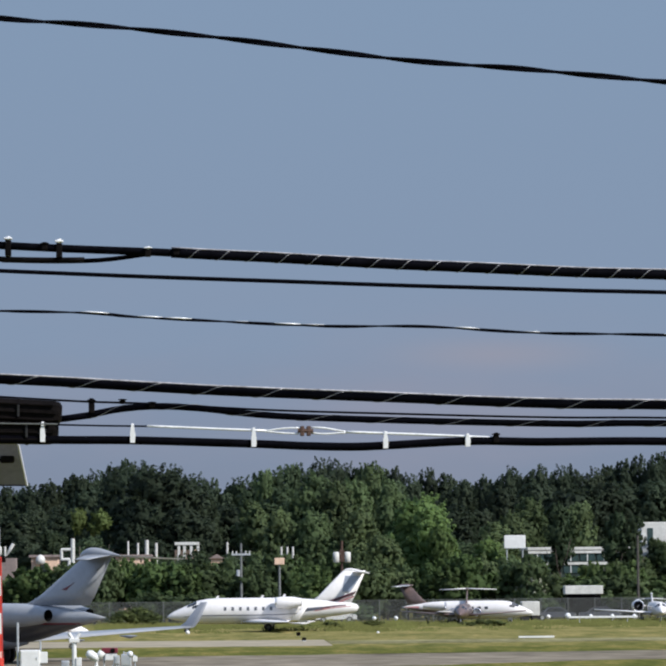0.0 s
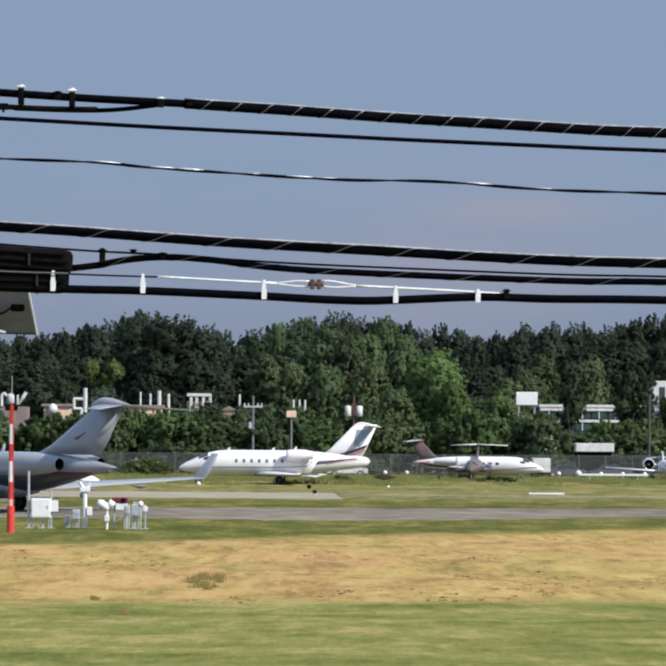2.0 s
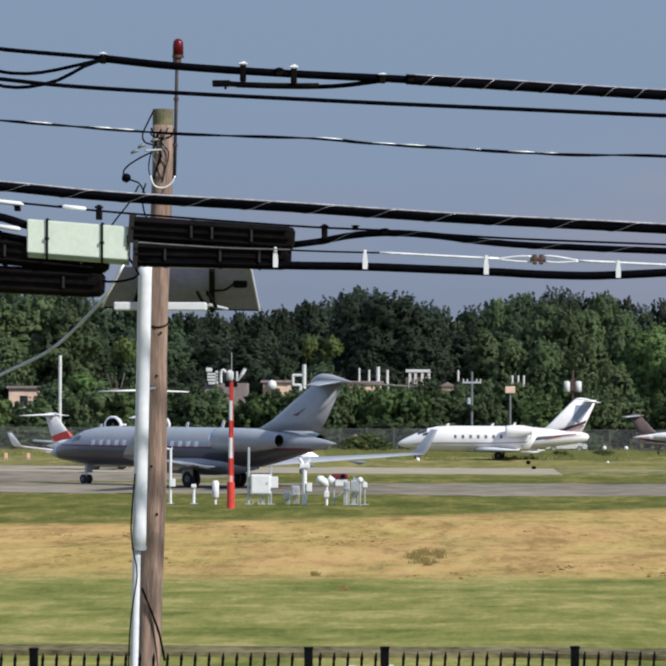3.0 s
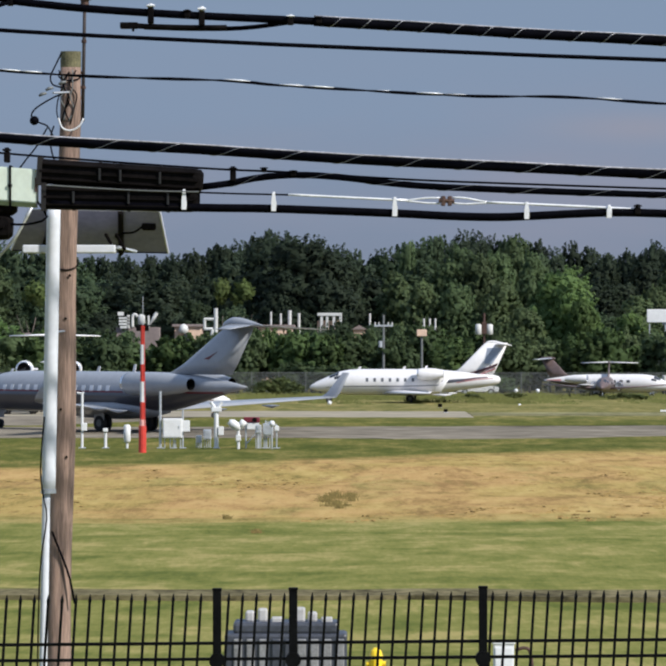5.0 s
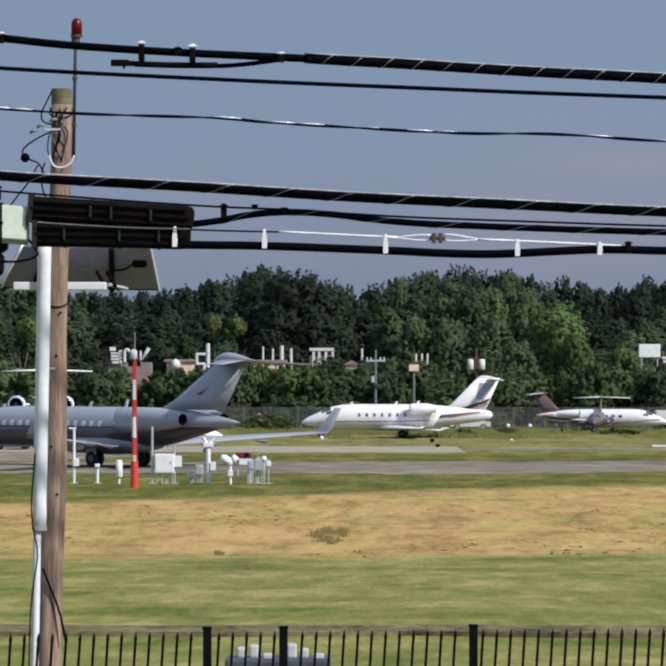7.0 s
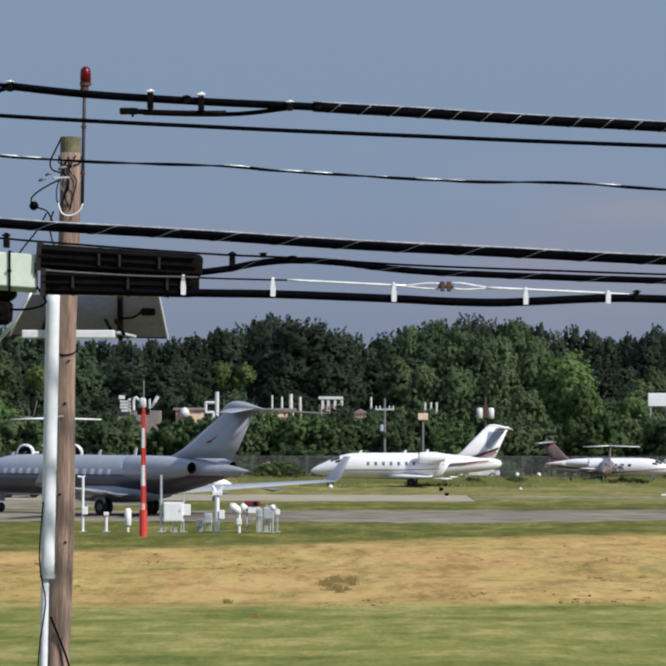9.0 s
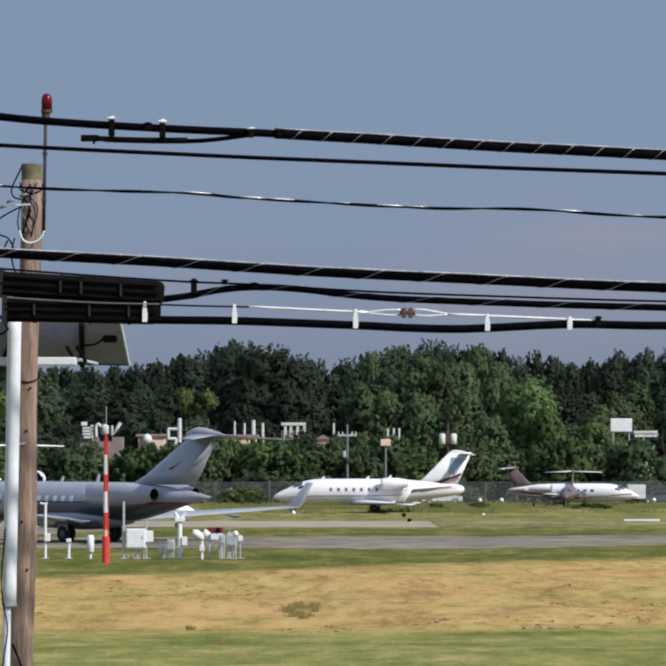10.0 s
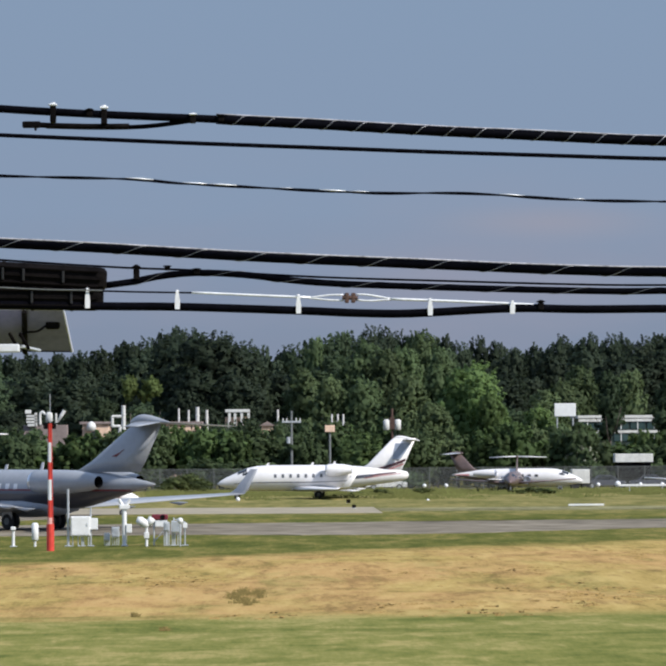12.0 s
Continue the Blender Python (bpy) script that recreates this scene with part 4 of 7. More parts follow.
M_LIP = shader("polished_metal_lip", (0.72, 0.73, 0.75), 0.22, 0.95, 0.05, 3)

WING_SECTION = [(0.0, 0.0), (0.04, 0.035), (0.15, 0.06), (0.35, 0.068), (0.65, 0.045), (1.0, 0.004), (1.0, -0.004), (0.65, -0.03), (0.35, -0.05), (0.15, -0.045), (0.04, -0.028)]


def aerofoil(lead, chord, across, thick=1.0, vertical=False):
    """One wing section: lead point, chord backwards along -x; thickness along z, or along y for a fin."""
    x, y, z = lead
    return [(x - c * chord, y + (t * chord * thick if vertical else 0), z + (0 if vertical else t * chord * thick)) for c, t in WING_SECTION]


def jet(name, at, heading, label, p, paint, group="parked jets"):
    t = thing(name, at, label, "business jet", group, heading)
    nose, tail, r, zc = p["nose"], p["tail"], p["r"], p["zc"]
    q = r / 1.4
    stretch = p.get("nose_len", 1.0)
    prof = [(nose, 0.04, -0.42), (nose - 0.25 * q * stretch, 0.18, -0.39), (nose - 0.8 * q * stretch, 0.36, -0.33), (nose - 1.7 * q * stretch, 0.56, -0.24), (nose - 2.5 * q * stretch, 0.73, -0.15), (nose - 3.2 * q * stretch, 0.87, -0.08), (nose - 4.3 * q * stretch, 0.97, -0.02),
            (nose - 5.7 * q * stretch, 1.0, 0.0), (tail + 10.5 * q, 1.0, 0.0), (tail + 8.5 * q, 0.97, 0.02), (tail + 6.4 * q, 0.85, 0.1), (tail + 4.4 * q, 0.64, 0.2), (tail + 2.4 * q, 0.37, 0.28), (tail + 0.9 * q, 0.17, 0.31), (tail, 0.03, 0.32)]

    def hull(x):
        for (xa, ra, da), (xb, rb, db) in zip(prof, prof[1:]):
            if xb <= x <= xa:
                f = (xa - x) / (xa - xb)
                return r * (ra + (rb - ra) * f), zc + r * (da + (db - da) * f)
        return r, zc

    def skin(x, deg, lift=0.0):
        rr, z = hull(x)
        a = radians(deg)
        return Vector((x, (rr + lift) * math.sin(a), z + (rr + lift) * math.cos(a)))

    def patch(name_, x0, x1, a0, a1, mat, lift=0.012, nx=2, na=3, parent=None, lab="", slant=0.0, turn=0.0):
        bm = bmesh.new()
        outer = [[bm.verts.new(skin(x0 + (x1 - x0) * i / nx + slant * j / na, a0 + turn * i / nx + (a1 - a0) * j / na, lift)) for j in range(na + 1)] for i in range(nx + 1)]
        inner = [[bm.verts.new(skin(x0 + (x1 - x0) * i / nx + slant * j / na, a0 + turn * i / nx + (a1 - a0) * j / na, -0.03)) for j in range(na + 1)] for i in range(nx + 1)]
        for g in (outer, inner):
            for i in range(nx):
                for j in range(na):
                    bm.faces.new((g[i][j], g[i + 1][j], g[i + 1][j + 1], g[i][j + 1]))
        rim = [(i, 0) for i in range(nx + 1)] + [(nx, j) for j in range(1, na + 1)] + [(i, na) for i in range(nx - 1, -1, -1)] + [(0, j) for j in range(na - 1, 0, -1)]
        for (i, j), (k, m) in zip(rim, rim[1:] + rim[:1]):
            bm.faces.new((outer[i][j], outer[k][m], inner[k][m], inner[i][j]))
        return part(name_, bm, mat, parent or t, lab, smooth=False)

    if p.get("blunt"):
        prof[-5:] = [(tail + 6.4 * q, 0.88, 0.06), (tail + 4.4 * q, 0.72, 0.1), (tail + 2.2 * q, 0.54, 0.12), (tail + 0.7 * q, 0.4, 0.15), (tail + 0.15, 0.26, 0.17), (tail, 0.06, 0.17)]

    rings = [[skin(x, 360 * k / 28) for k in range(28)] for x, _, _ in prof]
    body = part("fuselage", loft(bmesh.new(), rings), paint, t, smooth=True)
    # belly fairing under the wing
    wl, wc, wz = p["wing_lead"], p["wing_chord"], p["wing_z"]
    bm = bmesh.new()
    fair = []
    for f, k in ((-0.25, 0.15), (0.0, 0.75), (0.3, 1.0), (0.7, 1.0), (1.05, 0.7), (1.35, 0.12)):
        x = wl - wc * f
        fair.append([(x, r * p.get("fair_w", 0.92) * k * math.cos(a), wz + p.get("fair_z", 0.05) + p.get("fair_h", 0.34 * q * stretch) * k ** 0.5 * math.sin(a)) for a in (2 * math.pi * i / 16 for i in range(16))])
    part("belly_fairing", loft(bm, fair), paint, t, smooth=True)
    for side in (1, -1):
        tipx, tipc, half, rise = p["tip_lead"], p["tip_chord"], p["half_span"], p["dihedral"]
        secs = [aerofoil((wl, side * r * 0.5, wz), wc, 0), aerofoil((wl + (tipx - wl) * 0.38, side * half * 0.4, wz + rise * 0.35), wc * 0.62, 0), aerofoil((tipx, side * half, wz + rise), tipc, 0)]
        wing = part("wing", loft(bmesh.new(), secs), paint, t, smooth=True)
        if p.get("winglet"):
            wh = p["winglet"]
            b0 = (tipx, side * half, wz + rise)
            secs = [aerofoil(b0, tipc, 0), [(x, y + side * 0.22, z) for x, y, z in aerofoil((tipx - 0.25 * wh, side * half, wz + rise + 0.2 * wh), tipc * 0.85, 0, 0.7, True)],
                    [(x, y + side * 0.22 + side * 0.12 * wh, z) for x, y, z in aerofoil((tipx - 1.0 * wh, side * half, wz + rise + wh), tipc * 0.45, 0, 0.7, True)]]
            part("winglet", loft(bmesh.new(), secs), p.get("winglet_paint", paint), wing, smooth=True)
        for f in (0.35, 0.6):
            x = wl + (tipx - wl) * f - wc * (1 - 0.5 * f)
            part("flap_fairing", tube(bmesh.new(), [(x + 1.0 * q, side * half * f, wz + rise * f - 0.14 * q), (x, side * half * f, wz + rise * f - 0.2 * q), (x - 0.7 * q, side * half * f, wz + rise * f - 0.12 * q)], [0.03, 0.13 * q, 0.02], 8), paint, wing, smooth=True)
        # engine
        ex0, ex1, ey, ez, er = p["engine"]
        L = ex0 - ex1
        outer = [(0.0, 0.86), (0.02, 0.94), (0.1, 1.02), (0.3, 1.06), (0.6, 1.0), (0.85, 0.8), (1.0, p.get("exhaust", 0.66))]
        nac = part("engine", tube(bmesh.new(), [(ex0 - L * f, side * ey, ez) for f, k in outer], [er * k for f, k in outer], 20, cap=False), p.get("engine_paint", paint), t, smooth=True)
        lip = [[(ex0 - L * f, side * ey + er * k * math.cos(a), ez + er * k * math.sin(a)) for a in (2 * math.pi * i / 20 for i in range(20))] for f, k in ((0.04, 0.975), (0.0, 0.9), (-0.012, 0.86), (0.0, 0.81), (0.05, 0.78), (0.12, 0.8))]
        part("inlet_lip", loft(bmesh.new(), lip, cap=False), M_LIP, nac, "polished metal intake lip", smooth=True)
        part("fan", tube(bmesh.new(), [(ex0 - L * 0.12, side * ey, ez), (ex0 - L * 0.14, side * ey, ez)], er * 0.95, 20), p.get("fan_mat", M_INSIDE), nac)
        part("spinner", tube(bmesh.new(), [(ex0 - L * 0.03, side * ey, ez), (ex0 - L * 0.08, side * ey, ez), (ex0 - L * 0.121, side * ey, ez)], [0.01, er * 0.16, er * 0.26], 10), M_LIP, nac)
        bm = tube(bmesh.new(), [(ex1 + 0.002, side * ey, ez), (ex1 + er, side * ey, ez)], [er * p.get("exhaust", 0.66) * 0.99, er * p.get("exhaust", 0.66) * 0.92], 18, cap=False)
        tube(bm, [(ex1 + er, side * ey, ez), (ex1 + er + 0.05, side * ey, ez)], er * p.get("exhaust", 0.66) * 0.92, 18)
        part("exhaust", bm, M_INSIDE, nac, "dark exhaust opening")
        bm = bmesh.new()
        box(bm, (ex1 + L * 0.25, min(side * ey * 0.5, side * (ey - er * 0.8)), ez - 0.12 * q), (ex0 - L * 0.3, max(side * ey * 0.5, side * (ey - er * 0.8)), ez + 0.12 * q), 0.05 * q)
        part("pylon", bm, paint, nac)
        # tailplane
        fx, fc, fs, fz = p["stab"]
        thin = p.get("stab_thick", 1.0)
        secs = [aerofoil((fx, 0, fz), fc, 0, thin), aerofoil((fx - fs * p.get("stab_sweep", 0.42), side * fs, fz - p.get("stab_droop", 0.1)), fc * 0.5, 0, thin)]
        part("tailplane", loft(bmesh.new(), secs), p.get("stab_paint", paint), t, smooth=True)
        # cabin windows
        for k in range(p["windows"]):
            x = p["win_x"] - k * p["win_step"]
            patch("cabin_window", x, x - p["win_w"], side * (p["win_a"] - 8), side * (p["win_a"] + 8), p.get("win_mat", M_GLASS), 0.012, 1, 2)
        patch("windscreen", nose - 2.2 * q * stretch, nose - 3.2 * q * stretch, side * 12, side * 46, M_GLASS, 0.015, 3, 3, lab="dark cockpit glass")
        patch("side_windscreen", nose - 2.75 * q * stretch, nose - 3.55 * q * stretch, side * 50, side * 66, M_GLASS, 0.015, 3, 2)
        for a0, a1, xa, xb, mat, *rise in p["stripes"]:
            patch("stripe", xa, xb, side * a0, side * a1, mat, 0.008, 24, max(1, int(abs(a1 - a0) / 6)), lab="painted stripe along the fuselage", turn=side * (rise[0] if rise else 0))
        # a level stripe with darker grey below it
        if p.get("waterline"):
            wz0 = p["waterline"]

            def level(x, z):
                rr, zz = hull(x)
                return math.degrees(math.acos(max(-1.0, min(1.0, (z - zz) / rr))))

            for nm, ztop, zlow, mat, na in (("stripe", wz0 + 0.06, wz0 - 0.05, M_STRIPE, 1), ("lower_tone", wz0 - 0.05, -9.0, p["lower_tone"], 8)):
                bm = bmesh.new()
                grid = []
                for i in range(61):
                    x = nose - 1.2 + (tail + 1.2 - nose + 1.2) * i / 60
                    a0, a1 = level(x, ztop), level(x, zlow)
                    grid.append([[bm.verts.new(skin(x, side * (a0 + (a1 - a0) * j / na), lift)) for j in range(na + 1)] for lift in (0.012, -0.02)])
                for g0, g1 in zip(grid, grid[1:]):
                    for j in range(na):
                        bm.faces.new((g0[0][j], g1[0][j], g1[0][j + 1], g0[0][j + 1]))
                        bm.faces.new((g0[1][j], g1[1][j], g1[1][j + 1], g0[1][j + 1]))
                    for j in (0, na):
                        bm.faces.new((g0[0][j], g1[0][j], g1[1][j], g0[1][j]))
                part(nm, bm, mat, t, "thin dark red stripe" if nm == "stripe" else "darker grey lower fuselage", smooth=nm != "stripe")
    # fin
    (b0, b1), (t0, t1), zb, zt = p["fin"]
    secs = [aerofoil((b0, 0, zb), b0 - b1, 0, 0.75, True), aerofoil((b0 + (t0 - b0) * 0.2 - 0.35 * q, 0, zb + (zt - zb) * 0.2), (b0 - b1) * 0.84, 0, 0.75, True), aerofoil((t0, 0, zt), t0 - t1, 0, 0.9, True)]
    fin = part("fin", loft(bmesh.new(), secs), p.get("fin_paint", paint), t, smooth=True)
    cap = p.get("bullet_pts") or [(t0 + 0.5 * q, zt, 0.03), (t0 - 0.1 * q, zt + 0.04, 0.2 * q), (t0 - (t0 - t1) * 0.6, zt + 0.03, 0.22 * q), (t1 - 0.4 * q, zt, 0.03)]
    path = curve_through([(x, rr_, z) for x, z, rr_ in cap], 0.2)
    part("bullet_fairing", tube(bmesh.new(), [(c.x, 0, c.z) for c in path], [max(c.y, 0.01) for c in path], 12), p.get("fin_paint", paint), fin, smooth=True)
    for mat, lab, shape in p.get("fin_marks", ()):
        for side in (1, -1):
            def on_fin(f, g):
                chord = (b0 - b1) * (1 - g) + (t0 - t1) * g
                return Vector((b0 + (t0 - b0) * g - chord * f, side * chord * 0.058, zb + (zt - zb) * g))
            bm = bmesh.new()
            plate(bm, [on_fin(f, g) for f, g in shape], (0, -side * 0.05, 0))
            part("fin_panel", bm, mat, fin, lab)
    # undercarriage
    wr = p["wheel"]
    for x, y, hgt in ((p["nose_gear"], 0, hull(p["nose_gear"])[1] - hull(p["nose_gear"])[0] + 0.2), (0.0, p["track"], wz + 0.2), (0.0, -p["track"], wz + 0.2)):
        k = p.get("nose_wheel", 0.7) if y == 0 else 1.0
        leg = part("landing_gear", tube(bmesh.new(), [(x, y, wr * k), (x + 0.05, y, hgt)], [0.08 * q, 0.11 * q], 10), M_GALV, t)
        for dy in (-0.24, 0.24):
            part("wheel", tube(bmesh.new(), [(x, y + dy * q - 0.13 * q, wr * k), (x, y + dy * q - 0.09 * q, wr * k), (x, y + dy * q + 0.09 * q, wr * k), (x, y + dy * q + 0.13 * q, wr * k)], [wr * k * 0.82, wr * k, wr * k, wr * k * 0.82], 18), M_RUBBER, leg)
            part("hub", tube(bmesh.new(), [(x, y + dy * q - 0.14 * q, wr * k), (x, y + dy * q + 0.14 * q, wr * k)], wr * k * 0.42, 12), M_DULL, leg)
        if y:
            part("gear_door", box(bmesh.new(), (x - 0.5 * q, y + (0.3 if y > 0 else -0.36) * q, wr * 1.3), (x + 0.5 * q, y + (0.36 if y > 0 else -0.3) * q, hgt), 0.02), paint, leg)
        else:
            part("gear_door", box(bmesh.new(), (x - 0.35 * q, -0.32 * q, hgt - 0.75 * q), (x + 0.35 * q, -0.28 * q, hgt), 0.02), paint, leg)
    for x, s in p.get("aerials", ()):
        rr, z = hull(x)
        bm = bmesh.new()
        plate(bm, [(x, -0.02, z + rr - 0.05), (x - 0.3, -0.02, z + rr - 0.05), (x - 0.42, -0.02, z + rr + s), (x - 0.22, -0.02, z + rr + s)], (0, 0.04, 0))
        part("aerial", bm, M_JETWHITE, t)
    return t


BIG = dict(nose_len=1.25, nose=17.1, tail=-11.75, r=1.38, zc=2.62, wing_lead=4.6, wing_chord=6.6, wing_z=1.3, tip_lead=-5.5, tip_chord=1.5, half_span=12.9, dihedral=0.9, winglet=1.7,
           engine=(-2.15, -8.35, 1.85, 3.22, 0.76), stab_thick=0.45, stab=(-9.9, 2.6, 4.5, 7.12), stab_sweep=0.82, stab_droop=0.3, bullet_pts=[(-9.4, 6.9, 0.05), (-9.9, 7.14, 0.28), (-10.7, 7.25, 0.38), (-11.8, 7.2, 0.26), (-13.2, 7.08, 0.03)], fair_w=1.1, fair_h=0.72, fair_z=0.22, waterline=2.66, lower_tone=M_JETDARK, windows=14, win_x=11.2, win_step=0.82, win_w=0.34, win_a=79, win_mat=M_WINDOW,
           stripes=(), fin=((-4.1, -10.3), (-10.0, -12.5), 3.85, 7.15), wheel=0.58, nose_wheel=0.55, exhaust=0.52, nose_gear=13.3, track=2.1,
           aerials=((12.0, 0.25), (8.0, 0.22), (3.0, 0.35), (-0.6, 0.5)))
grey = jet("grey_jet", (-14.825, 284.0, 0.03), 135, "silver-grey business jet with a thin red stripe on the taxiway", BIG, M_JETGREY)


def fin_swoosh(owner):
    bm = bmesh.new()
    plate(bm, [(-8.35, 0.26, 4.85), (-7.9, 0.27, 4.88), (-8.6, 0.25, 5.12), (-9.1, 0.23, 5.36), (-8.55, 0.25, 5.02)], (0, -0.04, 0))
    part("tail_emblem", bm, M_STRIPE, owner, "small dark red bird-like emblem")


fin_swoosh(grey)

MID = dict(blunt=True, nose=9.8, tail=-8.6, r=1.25, zc=1.98, wing_lead=2.6, wing_chord=4.6, wing_z=0.92, tip_lead=-2.3, tip_chord=0.9, half_span=9.8, dihedral=0.08, winglet=1.45, fair_w=0.8, fair_h=0.3, fair_z=0.06,
           engine=(-0.7, -3.2, 1.65, 2.76, 0.52), stab=(-8.0, 1.1, 2.2, 5.6), stab_sweep=0.5, stab_thick=0.6, stab_droop=0.0, windows=7, win_x=4.3, win_step=0.735, win_w=0.26, win_a=80, win_mat=M_PANE,
           stripes=((106.5, 110, 8.2, -3.0, M_SLATE), (86, 104, -3.0, -5.2, M_SLATE, -10), (80, 92, -4.9, -7.4, M_MAROON, -28), (96, 104, -4.4, -7.9, M_ROSE, -32)),
           fin=((-3.7, -7.9), (-7.1, -9.3), 2.7, 5.75), wheel=0.42, nose_gear=7.9, track=1.6,
           bullet_pts=[(-6.9, 5.5, 0.03), (-7.4, 5.8, 0.12), (-8.0, 5.83, 0.14), (-8.8, 5.66, 0.12), (-9.7, 5.46, 0.02)],
           fin_marks=((M_PALEBLUE, "grey-blue panel on the fin", ((0.62, 0.34), (0.84, 0.34), (0.92, 0.84), (0.3, 0.84))),
                      (M_MAROON, "dark red band sweeping up the fin", ((0.35, 0.0), (0.55, 0.0), (0.99, 0.27), (0.99, 0.36))),
                      (M_ROSE, "faded red band sweeping up the fin", ((0.62, 0.0), (0.74, 0.0), (0.99, 0.16), (0.99, 0.22)))),
           aerials=((5.2, 0.25), (0.9, 0.25), (-1.2, 0.35)))
jet("white_jet", (6.169, 407.0, 0.0), 176, "white business jet with red tail stripes parked beyond the runway", MID, M_JETWHITE)

HEADON = dict(nose=10.5, tail=-9.0, r=1.05, zc=2.35, wing_lead=2.6, wing_chord=4.4, wing_z=1.6, tip_lead=-2.4, tip_chord=1.4, half_span=9.0, dihedral=0.5,
              engine=(-2.2, -5.6, 2.1, 3.5, 0.72), stab=(-8.6, 1.9, 4.0, 6.45), windows=6, win_x=5.0, win_step=0.9, win_w=0.35, win_a=78,
              stripes=((98, 100, 8, -6, M_PINK),), fin=((-4.2, -8.4), (-8.4, -10.0), 3.6, 6.45), wheel=0.4, nose_gear=8.3, track=1.5)
jet("parked_jet", (-25.731, 362.0, 0.03), -90, "white business jet facing the camera behind the grey one", HEADON, M_JETWHITE)

LIGHT = dict(nose=7.0, tail=-7.2, r=0.82, zc=1.62, wing_lead=1.6, wing_chord=2.6, wing_z=1.0, tip_lead=0.2, tip_chord=1.1, half_span=7.4, dihedral=0.4, winglet=0.9,
             engine=(-1.9, -4.4, 1.25, 2.05, 0.4), stab=(-6.1, 1.4, 2.6, 4.45), windows=5, win_x=3.4, win_step=0.75, win_w=0.36, win_a=78,
             stripes=((100, 104, 5.6, -5, M_STRIPE),), fin=((-3.6, -6.4), (-6.1, -7.4), 2.2, 4.45), wheel=0.3, nose_gear=5.6, track=1.5, fin_marks=((M_RED, "red panel on the fin", ((0.05, 0.02), (0.95, 0.02), (0.95, 0.2), (0.05, 0.42))),))
jet("light_jet", (-16.0, 330.0, 0.03), 2, "small white jet with a red and white fin taxiing", LIGHT, M_JETWHITE)

TUCKED = dict(LIGHT, tip_lead=-2.3, dihedral=0.9, winglet=1.1)
jet("parked_light_jet", (-32.347+5.7, 345.0, 0.03), -40, "white jet with a red and white fin beyond the grey one", TUCKED, M_JETWHITE)

BROWN = dict(LIGHT, nose=8.0, tail=-5.9, r=0.94, zc=1.5, fin=((-2.9, -5.2), (-5.0, -6.2), 2.1, 4.05), stab=(-4.9, 1.3, 2.6, 4.05), engine=(-1.0, -3.4, 1.25, 1.95, 0.4), fin_paint=M_BROWN, stab_paint=M_GALV, engine_paint=M_JETWHITE, fin_marks=(), winglet=None,
             stripes=((70, 100, -4.0, -5.6, M_PINK), (106, 150, 1.0, -5.2, M_BROWN)))
jet("brown_tailed_jet", (26.356, 442.0, 0.0), -14, "small white jet with a dark brown fin by the far fence", BROWN, M_JETWHITE)

FRONT = dict(LIGHT, r=0.75, zc=1.45, stab=(-5.8, 1.2, 3.0, 3.68), fin=((-3.4, -6.0), (-5.8, -6.8), 2.0, 3.65), engine=(-1.6, -3.9, 1.25, 1.25, 0.46), half_span=6.4, fin_paint=M_BROWN, stab_paint=M_JETWHITE, fin_marks=(), winglet=None, fan_mat=M_WHITE, stripes=((95, 99, 5.6, -4, M_BROWN),))
jet("parked_light_jet", (26.655, 436.0, 0.0), -97, "small dark jet facing the camera with a wide white tailplane", FRONT, M_BROWN)
jet("parked_light_jet", (46.95, 440.0, 0.0), -91, "small white jet facing the camera beside the far fence", dict(FRONT, fin_paint=M_JETWHITE, fin=((-3.4, -6.0), (-5.2, -6.4), 2.0, 2.9), stab=(-5.4, 1.0, 1.6, 2.45), engine=(-1.6, -3.9, 1.72, 1.72, 0.62), fan_mat=M_INSIDE), M_JETWHITE)
jet("parked_light_jet", (59.894, 441.0, 0.0), -95, "small white jet facing the camera beside the far fence", dict(FRONT, fin_paint=M_JETWHITE, engine=(-1.6, -3.9, 1.3, 2.0, 0.5)), M_JETWHITE)


# ---------------------------------------------------------------- airfield instruments beside the taxiway
M_FADED = shader("flaking_pink_paint", (0.68, 0.36, 0.32), 0.6, 0, 0.2, 6)


def striped_mast():
    t = thing("warning_mast", (-11.225, 232.0, 0.0), "red and white banded mast with lamps on top", "mast")
    bands = [(0.0, 1.5, M_RED, 0.215), (1.5, 1.85, M_FADED, 0.17), (1.85, 2.8, M_RED, 0.14), (2.8, 3.93, M_WHITE, 0.14), (3.93, 4.88, M_RED, 0.125), (4.88, 5.96, M_WHITE, 0.12), (5.96, 7.0, M_RED, 0.11)]
    for k, (a, b, mat, r) in enumerate(bands):
        part("band", tube(bmesh.new(), [(0, 0, max(a, 0.0)), (0, 0, b)], r, 12), mat, t, "white painted band" if mat is M_WHITE else "red painted band")
    z = bands[-1][1]
    for dx in (-0.22, 0.22):
        part("lamp", tube(bmesh.new(), [(dx, 0, z - 0.3), (dx, 0, z - 0.02), (dx, 0, z + 0.06)], [0.12, 0.14, 0.05], 10), M_CASE, t, "dark lamp")
    part("crossbar", box(bmesh.new(), (-0.4, -0.05, z - 0.05), (0.4, 0.05, z + 0.03), 0.01), M_CASE, t)
    part("lightning_rod", tube(bmesh.new(), [(0.02, 0, z), (0.02, 0, z + 1.6)], 0.02, 6), M_GALV, t)
    part("ladder_rail", tube(bmesh.new(), [(0.16, -0.14, 0.3), (0.1, -0.13, z)], 0.02, 6), M_RED, t)


striped_mast()


